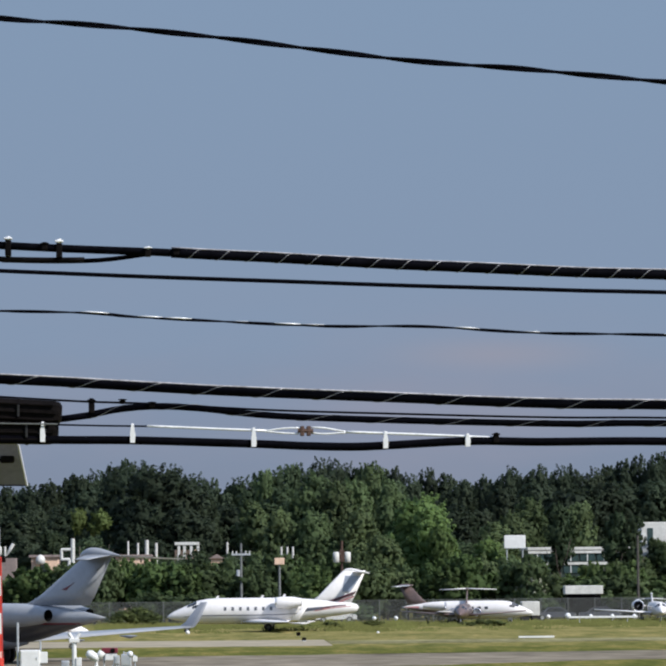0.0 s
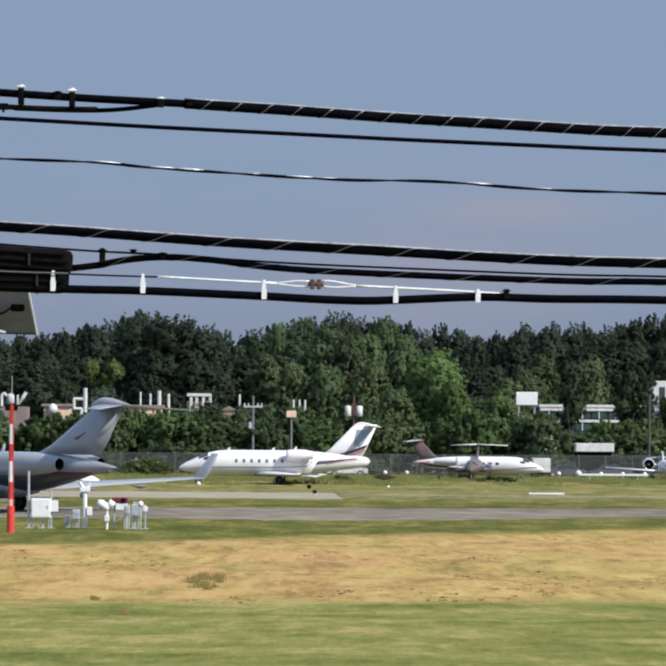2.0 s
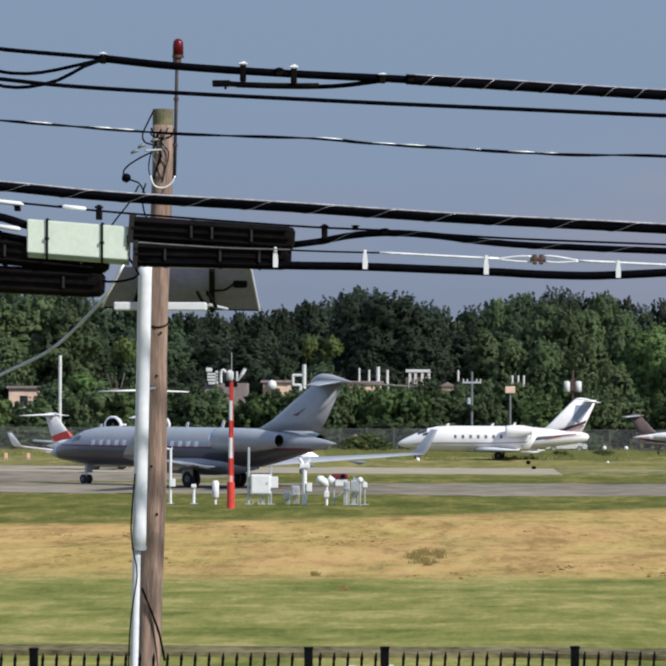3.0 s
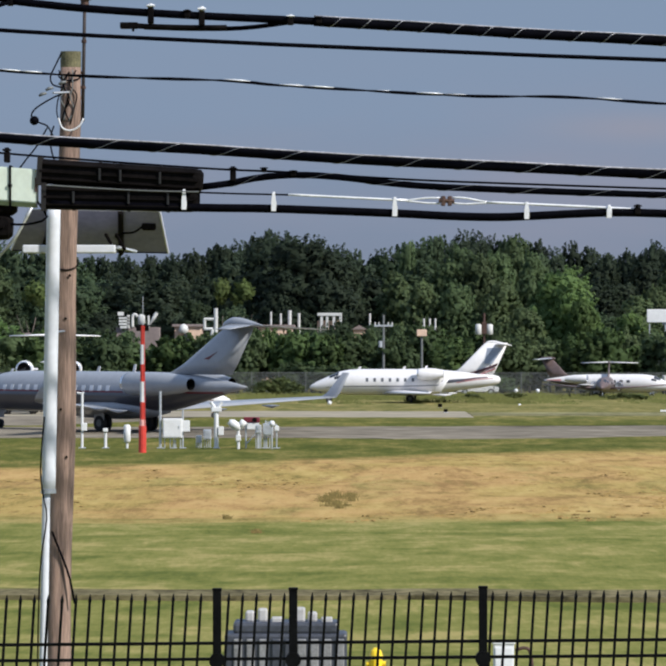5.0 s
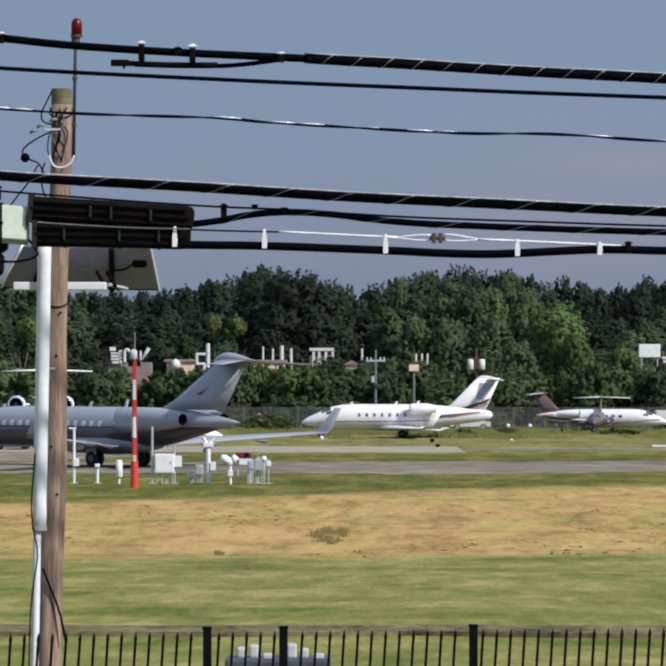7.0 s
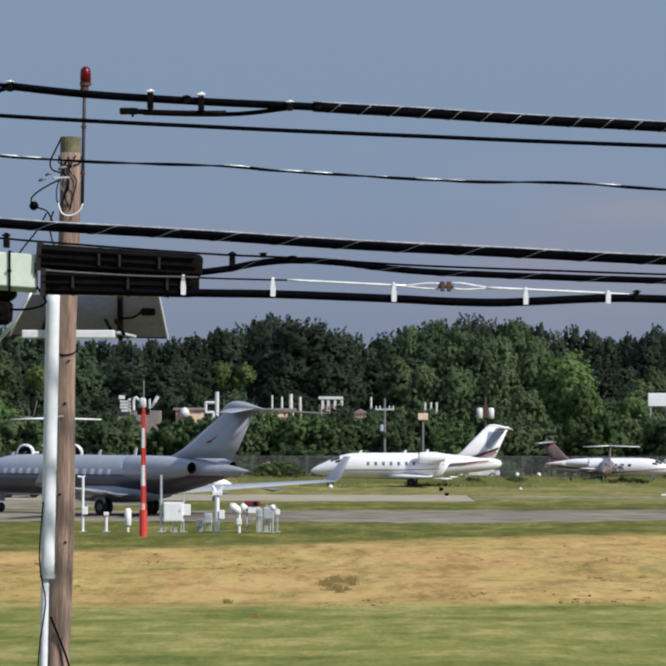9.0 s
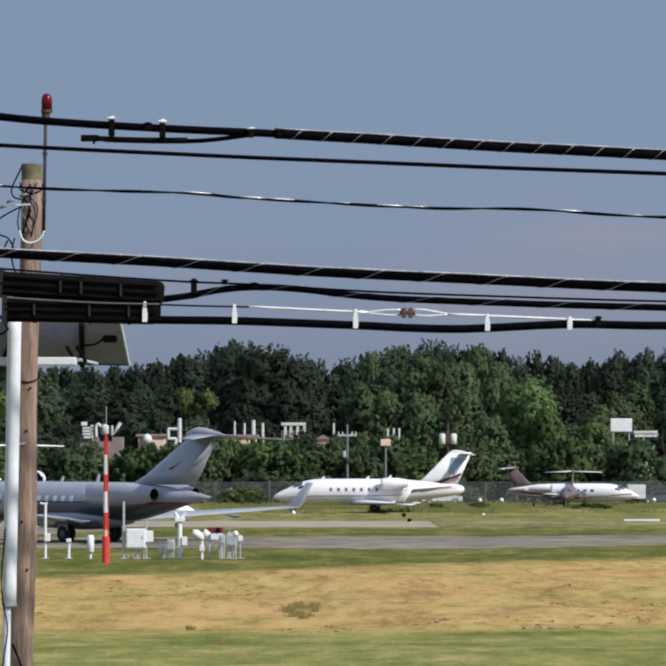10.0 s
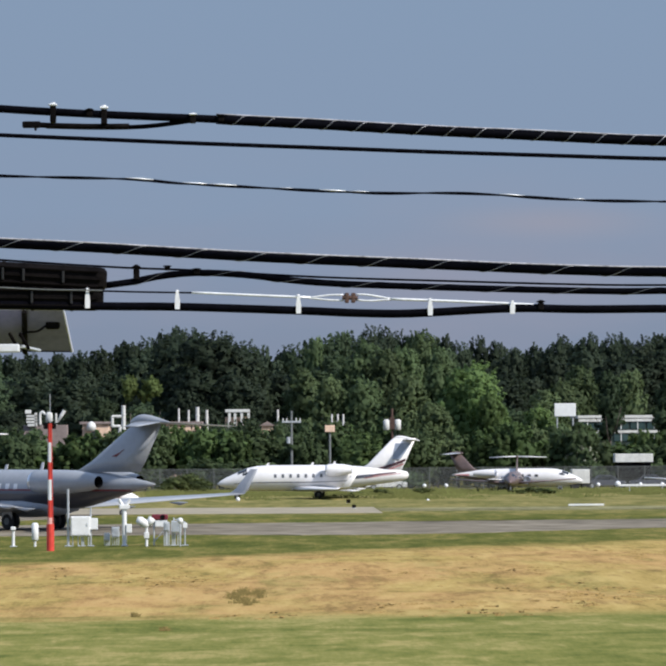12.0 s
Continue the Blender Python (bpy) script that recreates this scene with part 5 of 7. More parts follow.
def slim_pole(u, vtop, r, mat, label, arms=(), boxes=(), D=242.0, name="instrument_pole"):
    t = thing(name, ((u - 784) / 9962 * D, D, 0.0), label, "instrument pole", "airfield instruments")
    ztop = 6.5 + (1003 - vtop) / 9962 * D
    part("tube", tube(bmesh.new(), [(0, 0, 0), (0, 0, ztop)], r, 10), mat, t)
    part("base_plate", box(bmesh.new(), (-0.2, -0.2, 0.0), (0.2, 0.2, 0.05), 0.01), M_GALV, t)
    for dx, z, ln in arms:
        part("arm", tube(bmesh.new(), [(0, 0, ztop + z), (dx, 0, ztop + z + ln)], r * 0.75, 8), mat, t)
    for x0, x1, z0, z1 in boxes:
        part("case", box(bmesh.new(), (x0, -0.2, z0), (x1, 0.02, z1), 0.03), M_WHITE, t)
    return t


slim_pole(160, 1140, 0.075, M_WHITE, "slim white instrument pole with a small head and case", ((-0.3, -0.05, 0.06), (0.12, -0.02, 0.05)), ((-0.05, 0.28, 1.0, 1.45),))
slim_pole(344, 1136, 0.07, M_GALV, "plain grey steel pole", ())
slim_pole(215, 1224, 0.085, M_WHITE, "short white post with a rounded cap", (), ((-0.14, 0.14, 0.95, 1.15),))
slim_pole(476, 1178, 0.13, M_WHITE, "white post with a forked sensor head", ((-0.3, -0.1, 0.5), (0.32, -0.1, 0.5)), ((-0.28, 0.3, 2.1, 2.35), (0.1, 0.42, 0.75, 1.25)))
slim_pole(397, 1180, 0.05, M_GALV, "thin grey pole beside the cabinet", (), ((-0.05, 0.4, 0.95, 1.6),))


def white_canister():
    t = thing("sensor_canister", (-12.584, 242.0, 0.0), "white upright sensor canister on a short foot", "sensor", "airfield instruments")
    part("foot", tube(bmesh.new(), [(0, 0, 0), (0, 0, 0.4)], 0.07, 8), M_WHITE, t)
    part("canister", tube(bmesh.new(), [(0, 0, 0.32), (0, 0, 0.42), (0, 0, 1.25), (0, 0, 1.36)], [0.12, 0.2, 0.2, 0.12], 14), M_WHITE, t, smooth=True)


white_canister()


def cabinet(u0, u1, v0, v1, D=242.0, label="white equipment cabinet on steel legs", mat=None):
    mat = mat or M_WHITE
    x0, x1 = (u0 - 784) / 9962 * D, (u1 - 784) / 9962 * D
    z1, z0 = 6.5 + (1003 - v0) / 9962 * D, 6.5 + (1003 - v1) / 9962 * D
    c = (x0 + x1) / 2
    t = thing("equipment_cabinet", (c, D, 0.0), label, "cabinet", "airfield instruments")
    w = (x1 - x0) / 2
    case = part("case", box(bmesh.new(), (-w, -0.3, z0), (w, 0.3, z1), 0.03), mat, t)
    part("door", box(bmesh.new(), (-w + 0.06, -0.325, z0 + 0.06), (w - 0.06, -0.298, z1 - 0.06), 0.01), mat, case)
    part("handle", box(bmesh.new(), (w - 0.2, -0.36, (z0 + z1) / 2), (w - 0.15, -0.32, (z0 + z1) / 2 + 0.15)), M_GALV, case)
    for x in (-w * 0.8, -w * 0.25, w * 0.3, w * 0.8):
        part("leg", tube(bmesh.new(), [(x, 0, 0), (x, 0, z0 + 0.05)], 0.028, 8), M_GALV, t)
    return t


cabinet(350, 396, 1200, 1246)
cabinet(586, 610, 1212, 1240, 242.0, "small pale grey cabinet on thin legs", M_ALU)
cabinet(428, 442, 1240, 1258, 243.0, "low grey equipment case on legs", M_GALV)
cabinet(446, 464, 1226, 1250, 243.5, "low grey instrument case on legs", M_GALV)


def lamp_head():
    t = thing("flood_lamp", (-6.193, 241.0, 0.0), "white tilted lamp head on a post", "lamp", "airfield instruments")
    part("post", tube(bmesh.new(), [(0, 0, 0), (0, 0, 1.25)], 0.08, 10), M_WHITE, t)
    part("head", tube(bmesh.new(), [(-0.55, 0, 1.55), (-0.35, 0, 1.45), (-0.05, 0, 1.25), (0.1, 0, 1.1)], [0.16, 0.26, 0.24, 0.12], 12), M_WHITE, t, smooth=True)
    part("head", tube(bmesh.new(), [(0.35, 0, 1.6), (0.2, 0, 1.4), (0.1, 0, 1.15)], [0.2, 0.2, 0.1], 12), M_WHITE, t, smooth=True)
    part("knee_box", box(bmesh.new(), (-0.14, -0.15, 0.45), (0.14, 0.1, 0.8), 0.03), M_WHITE, t)


lamp_head()


def red_sensor():
    t = thing("obstruction_sensor", (-5.464, 243.0, 0.0), "low red-topped instrument on a steel frame", "sensor", "airfield instruments")
    for x in (-0.35, 0.35):
        part("leg", tube(bmesh.new(), [(x, 0, 0), (x, 0, 1.5)], 0.045, 8), M_GALV, t)
    part("hood", box(bmesh.new(), (-0.48, -0.25, 1.45), (0.45, 0.25, 1.78), 0.06), M_STRIPE, t, "dark red hood")
    part("lens", tube(bmesh.new(), [(0.15, -0.27, 1.62), (0.15, -0.22, 1.62)], 0.14, 12), M_CASE, t)
    part("body", box(bmesh.new(), (-0.3, -0.2, 1.05), (0.4, 0.2, 1.46), 0.04), M_WHITE, t)
    part("brace", tube(bmesh.new(), [(-0.35, 0, 0.2), (0.35, 0, 1.0)], 0.03, 6), M_GALV, t)


red_sensor()


def round_lamp(u, v, D, r, label="round white lamp on a short stem"):
    x, z = (u - 784) / 9962 * D, 6.5 + (1003 - v) / 9962 * D
    t = thing("edge_lamp", (x, D, 0.0), label, "lamp", "edge lamps")
    part("stem", tube(bmesh.new(), [(0, 0, 0), (0, 0, max(z, 0.1))], r * 0.25, 8), M_GALV, t)
    part("globe", tube(bmesh.new(), [(0, 0, z - r), (0, 0, z - r * 0.7), (0, 0, z), (0, 0, z + r * 0.7), (0, 0, z + r)], [r * 0.2, r * 0.75, r, r * 0.75, r * 0.2], 14), M_CLIP, t, smooth=True)


round_lamp(607, 1212, 240, 0.17)
cabinet(568, 582, 1215, 1236, 241.5, "small grey instrument case on thin legs", M_GALV)
slim_pole(592, 1205, 0.035, M_GALV, "thin grey steel stem among the instruments", ((0.35, -0.1, 0.02),))
slim_pole(618, 1214, 0.04, M_GALV, "thin grey steel stem among the instruments", ((-0.3, -0.05, 0.1),), ((-0.12, 0.14, 1.0, 1.3),))
slim_pole(376, 1248, 0.04, M_GALV, "thin grey steel stem below the cabinet", ())
for u in (1182, 1233, 1592, 1692, 1743, 1795):
    round_lamp(u, 1134, 452, 0.22)
round_lamp(1638, 1133, 450, 0.33)
round_lamp(743, 1163, 395, 0.2)
round_lamp(1190, 1168, 392, 0.14)


def runway_sign(u, v, D, w, hgt, mat, label):
    x, z = (u - 784) / 9962 * D, 6.5 + (1003 - v) / 9962 * D
    t = thing("marker_board", (x, D, 0.0), label, "marker board", "runway markers")
    part("board", box(bmesh.new(), (-w / 2, -0.06, max(z - hgt / 2, 0.05)), (w / 2, 0.06, z + hgt / 2), 0.02), mat, t)
    for s in (-0.35, 0.35):
        part("leg", tube(bmesh.new(), [(w * s, 0, 0), (w * s, 0, max(z, 0.1))], 0.04, 6), M_GALV, t)


runway_sign(1003, 1171, 378, 0.36, 0.5, M_CASE, "small black marker board in the grass")
runway_sign(1016, 1186, 353, 0.34, 0.62, M_CASE, "small black marker board by the runway")
runway_sign(1017, 1190, 352, 0.3, 0.3, M_WHITE, "small white marker board by the runway")
runway_sign(1722, 1136, 431, 7.0, 0.2, M_WHITE, "long low white barrier pole by the parked jets")
runway_sign(1563, 1183, 356, 3.0, 0.28, M_WHITE, "long low white barrier board on the grass")
for u in (-293, -228, -175):
    runway_sign(u, 1158, 392, 0.3, 0.5, shader("faded_orange_paint", (0.7, 0.4, 0.3), 0.5, 0, 0.1, 3), "small orange marker board on the far edge")


# ---------------------------------------------------------------- far buildings, poles and signs between the trees
M_TAN = shader("tan_stucco", (0.62, 0.44, 0.33), 0.85, 0, 0.1, 1.2, 0.2, 8)
M_ROOF = shader("grey_brown_roof", (0.2, 0.16, 0.15), 0.9, 0, 0.15, 2)
M_FARWHITE = shader("weathered_white_paint", (0.52, 0.52, 0.5), 0.6, 0, 0.14, 1.2)
M_OFFICE = shader("dark_green_glass_wall", (0.035, 0.05, 0.042), 0.3, 0, 0.2, 0.6)
M_TEAL = shader("teal_glazing", (0.035, 0.06, 0.06), 0.2, 0, 0.2, 1)


def bearing(u, D):
    return (u - 784) / 9962 * D


def height(v, D):
    return 6.5 + (1003 - v) / 9962 * D


def house(u0, u1, vtop, D, label, wall=M_TAN, gable=False, deep=8.0):
    x0, x1, zt = bearing(u0, D), bearing(u1, D), height(vtop, D)
    t = thing("house", ((x0 + x1) / 2, D, 0.0), label, "house", "far houses")
    w = (x1 - x0) / 2
    part("wall", box(bmesh.new(), (-w, 0, 0), (w, deep, zt), 0.03), wall, t)
    bm = bmesh.new()
    if gable:
        plate(bm, [(-w - 0.3, -0.3, zt), (w + 0.3, -0.3, zt), (0, -0.3, zt + w * 0.8)], (0, deep + 0.6, 0))
    else:
        box(bm, (-w - 0.3, -0.3, zt), (w + 0.3, deep + 0.3, zt + 0.3), 0.05)
    part("roof", bm, M_ROOF, t)
    n = max(1, int(w / 1.3))
    for k in range(n):
        x = -w + (k + 0.5) * 2 * w / n
        win = part("window", box(bmesh.new(), (x - 0.45, -0.05, zt - 2.1), (x + 0.45, 0.02, zt - 0.8), 0.02), M_GLASS, t)
        part("frame", box(bmesh.new(), (x - 0.55, -0.08, zt - 2.2), (x + 0.55, -0.03, zt - 2.1)), M_WHITE, win)
    return t


domed = house(378, 440, 984, 492, "low tan stucco house with a white dome among the trees")
part("vent_dome", tube(bmesh.new(), [(-0.45, -0.6, height(1000, 492)), (-0.45, -0.6, height(990, 492)), (-0.45, -0.6, height(982, 492)), (-0.45, -0.6, height(977, 492))], [0.5, 0.58, 0.45, 0.1], 14), M_FARWHITE, domed, "white vent dome", smooth=True)
house(575, 655, 985, 498, "long low tan house behind bushes")
house(800, 826, 990, 500, "tan gabled house half hidden by trees", gable=True)
house(-70, -22, 992, 492, "low tan house with a grey roof")
house(30, 72, 1005, 492, "small tan house behind bushes")
house(-222, -150, 1000, 488, "pinkish tan house behind trees", gable=False)
house(-420, -272, 1002, 488, "pinkish tan house behind trees")


def stack(u, v0, w, D=488):
    x, zt = bearing(u, D), height(v0, D)
    t = thing("vent_stack", (x, D, 0.0), "tall white vent stack among the trees", "vent stack", "white stacks")
    r = w / 9962 * D / 2
    part("pipe", tube(bmesh.new(), [(0, 0, 0), (0, 0, zt - 0.2)], r, 12), M_FARWHITE, t)
    part("cap", tube(bmesh.new(), [(0, 0, zt - 0.3), (0, 0, zt)], r * 0.5, 10), M_CASE, t)
    part("collar", tube(bmesh.new(), [(0, 0, zt - 1.3), (0, 0, zt - 1.15)], r * 1.15, 12), M_FARWHITE, t)


for u, v0, w in ((605, 944, 4.5), (628, 948, 5), (649, 941, 9), (671, 948, 6.5)):
    stack(u, v0, w, 502)
for u in (965, 979, 992):
    stack(u, 960, 5, 506)
stack(475, 936, 10, 482)
stack(-101, 917, 8, 470)
stack(838, 948, 5, 506)


def rooftop_ducts():
    D = 486
    t = thing("rooftop_unit", (bearing(293, D), D, 0.0), "cluster of white ducts on a low roof", "rooftop unit")
    part("plinth", box(bmesh.new(), (-2.6, 0, 0), (2.4, 3, height(985, D)), 0.05), M_ROOF, t)
    zb, k = height(985, D), D / 9962
    # louvred condenser, hooded vents, a drum and a tilted dish
    for u0, u1, v0, v1 in ((244, 258, 949, 958), (247, 272, 961, 966), (247, 272, 968, 973), (247, 272, 975, 980), (250, 270, 982, 988), (266, 272, 956, 988)):
        part("louvre", box(bmesh.new(), ((u0 - 293) * k, -0.4, height(v1, D)), ((u1 - 293) * k, 0.4, height(v0, D)), 0.03), M_FARWHITE, t)
    part("hooded_vent", tube(bmesh.new(), curve_through([(-0.68, 0, zb), (-0.68, 0, zb + 1.15), (-0.4, 0, zb + 1.5), (-0.12, -0.1, zb + 1.2)], 0.1), 0.17, 8), M_FARWHITE, t, smooth=True)
    part("drum", tube(bmesh.new(), [(0.35, 0, zb + 0.3), (0.35, 0, zb + 0.45), (0.35, 0, zb + 1.25), (0.35, 0, zb + 1.5)], [0.25, 0.42, 0.42, 0.2], 12), M_FARWHITE, t, smooth=True)
    part("post", tube(bmesh.new(), [(1.15, 0, zb), (1.15, 0, zb + 1.35)], 0.12, 8), M_FARWHITE, t)
    part("dish", tube(bmesh.new(), [(2.1, 0, zb + 1.65), (1.75, -0.1, zb + 1.05), (1.3, 0, zb + 0.3)], [0.22, 0.2, 0.08], 10), M_FARWHITE, t)


rooftop_ducts()


def zigzag_vent():
    D = 480
    t = thing("zigzag_duct", (bearing(458, D), D, 0.0), "white angular duct beside the tail of the jet", "duct")
    z0, z1 = height(1012, D), height(966, D)
    part("post", tube(bmesh.new(), [(0.2, 0, 0), (0.2, 0, z0)], 0.12, 8), M_GALV, t)
    for a, b in (((-0.5, z1), (0.6, z1)), ((-0.45, z1), (-0.45, (z0 + z1) / 2)), ((-0.5, (z0 + z1) / 2), (0.5, (z0 + z1) / 2)), ((0.45, (z0 + z1) / 2), (0.3, z0))):
        part("duct", tube(bmesh.new(), [(a[0], 0, a[1]), (b[0], 0, b[1])], 0.17, 8), M_FARWHITE, t)


zigzag_vent()


def shelter():
    D = 495
    x0, x1, zt = bearing(714, D), bearing(772, D), height(951, D)
    t = thing("shelter", ((x0 + x1) / 2, D, 0.0), "white flat-roofed shelter among the trees", "shelter")
    w = (x1 - x0) / 2
    part("roof", box(bmesh.new(), (-w, 0, zt - 0.35), (w, 2, zt), 0.04), M_FARWHITE, t)
    for x in (-w + 0.5, -w * 0.2, w * 0.35, w - 0.15):
        part("post", box(bmesh.new(), (x - 0.16, 0.1, 0), (x + 0.16, 0.4, zt - 0.3), 0.02), M_FARWHITE, t)
    part("back_wall", box(bmesh.new(), (-w, 1.8, 0), (w, 2.0, zt - 0.9), 0.02), M_TAN, t)


shelter()


def power_pole(u, vtop, D, arm, v_arm, label, paint=None):
    x, zt = bearing(u, D), height(vtop, D)
    t = thing("power_pole", (x, D, 0.0), label, "power pole", "far power poles")
    part("shaft", tube(bmesh.new(), [(0, 0, 0), (0, 0, zt)], [0.17, 0.12], 10), paint or M_DULL, t)
    za = height(v_arm, D)
    if arm:
        part("crossarm", box(bmesh.new(), (-arm, -0.12, za - 0.12), (arm, 0.12, za + 0.1), 0.02), M_GALV, t)
        for s in (-0.9, -0.5, 0.5, 0.9):
            part("insulator", tube(bmesh.new(), [(arm * s, 0, za + 0.1), (arm * s, 0, za + 0.4)], 0.07, 8), M_FARWHITE, t)
        part("transformer", tube(bmesh.new(), [(-0.35, -0.2, za - 2.4), (-0.35, -0.2, za - 1.7)], 0.22, 10), M_GALV, t)
    return t


power_pole(870, 955, 470, 1.05, 981, "grey power pole with a crossarm behind the white jet")
p2 = power_pole(960, 1003, 470, 0, 1003, "grey pole carrying a tan box")
part("box", box(bmesh.new(), (-0.55, -0.3, height(1006, 470)), (0.55, 0.3, height(990, 470)), 0.05), M_TAN, p2, "tan metal box")
power_pole(1805, 945, 465, 0, 960, "tall dark utility pole among the trees", shader("tarred_wood", (0.06, 0.055, 0.05), 0.9, 0, 0.25, 2, 0.4, 12))


def twin_tanks():
    D = 468
    t = thing("twin_tank", (bearing(1107, D), D, 0.0), "two white tanks with a red middle on a pole", "tank")
    z0, z1 = height(1003, D), height(977, D)
    part("pole", tube(bmesh.new(), [(0, 0.1, 0), (0, 0.1, z1 + 1.2)], 0.14, 8), M_RUST, t)
    for x in (-0.62, 0.62):
        part("tank", tube(bmesh.new(), [(x, 0, z0), (x, 0, z0 + 0.1), (x, 0, z1 - 0.1), (x, 0, z1)], [0.2, 0.36, 0.36, 0.2], 14), M_FARWHITE, t, smooth=True)
    part("bracket", box(bmesh.new(), (-0.28, -0.2, z0 + 0.1), (0.28, 0.3, z1 + 0.2), 0.04), M_RUST, t, "rust-red bracket")


twin_tanks()


def white_sign():
    D = 482
    t = thing("blank_sign", (bearing(1515, D), D, 0.0), "large blank white sign board on posts", "sign")
    z0, z1 = height(973, D), height(942, D)
    part("board", box(bmesh.new(), (-1.22, -0.1, z0), (1.22, 0.1, z1), 0.05), M_WHITE, t)
    for x in (-0.9, 0.9):
        part("post", tube(bmesh.new(), [(x, 0.15, 0), (x, 0.15, z1 - 0.1)], 0.08, 8), M_GALV, t)


white_sign()


def office_building():
    D = 501
    x0, x1 = bearing(1548, D), bearing(2100, D)
    t = thing("office_building", (x0, D, 0.0), "long low dark glass office building with white floor bands", "office building")
    w, zt = x1 - x0, height(978, D)
    part("wall", box(bmesh.new(), (0, 0, 0), (w, 12, zt), 0.05), M_OFFICE, t)
    for z in (height(1013, D), height(986, D)):
        part("floor_band", box(bmesh.new(), (-0.1, -0.25, z), (w, -0.003, z + 0.32), 0.03), M_FARWHITE, t)
    part("parapet", box(bmesh.new(), (-0.2, -0.3, zt), (w, 12.2, zt + 0.35), 0.05), M_FARWHITE, t)
    for z0, z1 in ((height(1004, D), height(986, D)), (height(1032, D), height(1013, D))):
        n = 14
        for k in range(n):
            a, b = w * k / n + 0.15, w * (k + 1) / n - 0.15
            win = part("window", box(bmesh.new(), (a, -0.12, z0), (b, 0.05, z1), 0.02), M_TEAL, t)
            part("mullion", box(bmesh.new(), ((a + b) / 2 - 0.05, -0.16, z0), ((a + b) / 2 + 0.05, -0.1, z1)), M_WHITE, win)
    xa, xb = bearing(1812, D) - x0, bearing(1900, D) - x0
    part("stair_tower", box(bmesh.new(), (xa, -1.0, 0), (xb, 4, height(914, D)), 0.08), M_FARWHITE, t)
    part("tower_window", box(bmesh.new(), (xa + 0.7, -1.05, height(965, D)), (xa + 1.4, -0.95, height(928, D)), 0.02), M_TEAL, t)


office_building()


def box_trailer(u0, u1, v0, v1, D, label):
    x0, x1, zt, zb = bearing(u0, D), bearing(u1, D), height(v0, D), height(v1, D)
    t = thing("trailer", ((x0 + x1) / 2, D, 0.0), label, "trailer", "parked trailers")
    w = (x1 - x0) / 2
    part("body", box(bmesh.new(), (-w, 0, max(zb, 0.7)), (w, 2.4, zt), 0.06), M_FARWHITE, t)
    part("chassis_shade", box(bmesh.new(), (-w * 0.9, 0.3, 0.45), (w * 0.9, 2.1, max(zb, 0.7)), 0.03), M_CASE, t)
    for x in (-w * 0.6, w * 0.6):
        part("wheel", tube(bmesh.new(), [(x, 0.1, 0.45), (x, 2.3, 0.45)], 0.45, 14), M_RUBBER, t)


# first one: the tall black block below its white top is painted shade
box_trailer(1632, 1722, 1062, 1082, 462, "white box trailer parked behind the far fence")
box_trailer(1530, 1572, 1098, 1142, 450, "small white box van body by the brown-tailed jet")
box_trailer(1760, 1810, 1085, 1120, 476, "white box trailer parked behind the far fence")


def parked_car(u, D, mat, label):
    t = thing("parked_car", (bearing(u, D), D, 0.0), label, "car", "parked cars")
    prof = [(-2.2, 0.35), (-2.2, 0.8), (-1.3, 0.92), (-0.7, 1.42), (0.8, 1.45), (1.5, 0.95), (2.2, 0.85), (2.25, 0.35)]
    body = bmesh.new()
    plate(body, [(x, -0.85, z) for x, z in prof], (0, 1.7, 0))
    part("body", body, mat, t)
    glass = bmesh.new()
    plate(glass, [(-1.05, -0.87, 0.95), (-0.62, -0.87, 1.36), (0.72, -0.87, 1.38), (1.2, -0.87, 0.97)], (0, 1.74, 0))
    part("window", glass, M_GLASS, t)
    for x in (-1.4, 1.4):
        w = part("wheel", tube(bmesh.new(), [(x, -0.88, 0.33), (x, 0.88, 0.33)], 0.33, 14), M_RUBBER, t)
        part("rim", tube(bmesh.new(), [(x, -0.9, 0.33), (x, 0.9, 0.33)], 0.2, 12), M_GALV, w)
    for x in (-2.2, 2.22):
        part("lamp", box(bmesh.new(), (x - 0.05, -0.7, 0.6), (x + 0.05, -0.4, 0.78), 0.01), M_CLIP, t)


for u, mat, lab in ((1092, M_WHITE, "white car parked behind the white jet"), (1606, M_SLATE, "dark blue car parked behind the far fence"), (1712, M_SLATE, "dark blue car parked behind the far fence"), (1960, M_GALV, "silver car parked behind the far fence")):
    parked_car(u, 462, mat, lab)


def far_fence():
    D = 458.0
    t = thing("far_fence", (0, D, 0.0), "grey chain-link fence on posts along the far boundary", "fence")
    x0, x1 = bearing(-900, D), bearing(2400, D)
    n = 52
    for k in range(n + 1):
        x = x0 + (x1 - x0) * k / n
        part("post", tube(bmesh.new(), [(x, 0, 0), (x, 0, 2.5)], 0.04, 8), M_DULL, t)
    part("top_rail", tube(bmesh.new(), [(x0, 0, 2.42), (x1, 0, 2.42)], 0.025, 6), M_DULL, t)
    bm = bmesh.new()
    step, s = 0.26, 0.021
    k, total = 0, int((x1 - x0 + 2.4) / step)
    for k in range(total):
        a = x0 - 2.4 + k * step
        for lean in (2.4, -2.4):
            b = a if lean > 0 else a + 2.4
            q = [bm.verts.new(p) for p in ((b - s, 0.02, 0.02), (b + s, 0.02, 0.02), (b + lean + s, 0.02, 2.42), (b + lean - s, 0.02, 2.42))]
            bm.faces.new(q)
    tagged(part("mesh", bm, M_DULL, t), kind="stuff")


far_fence()


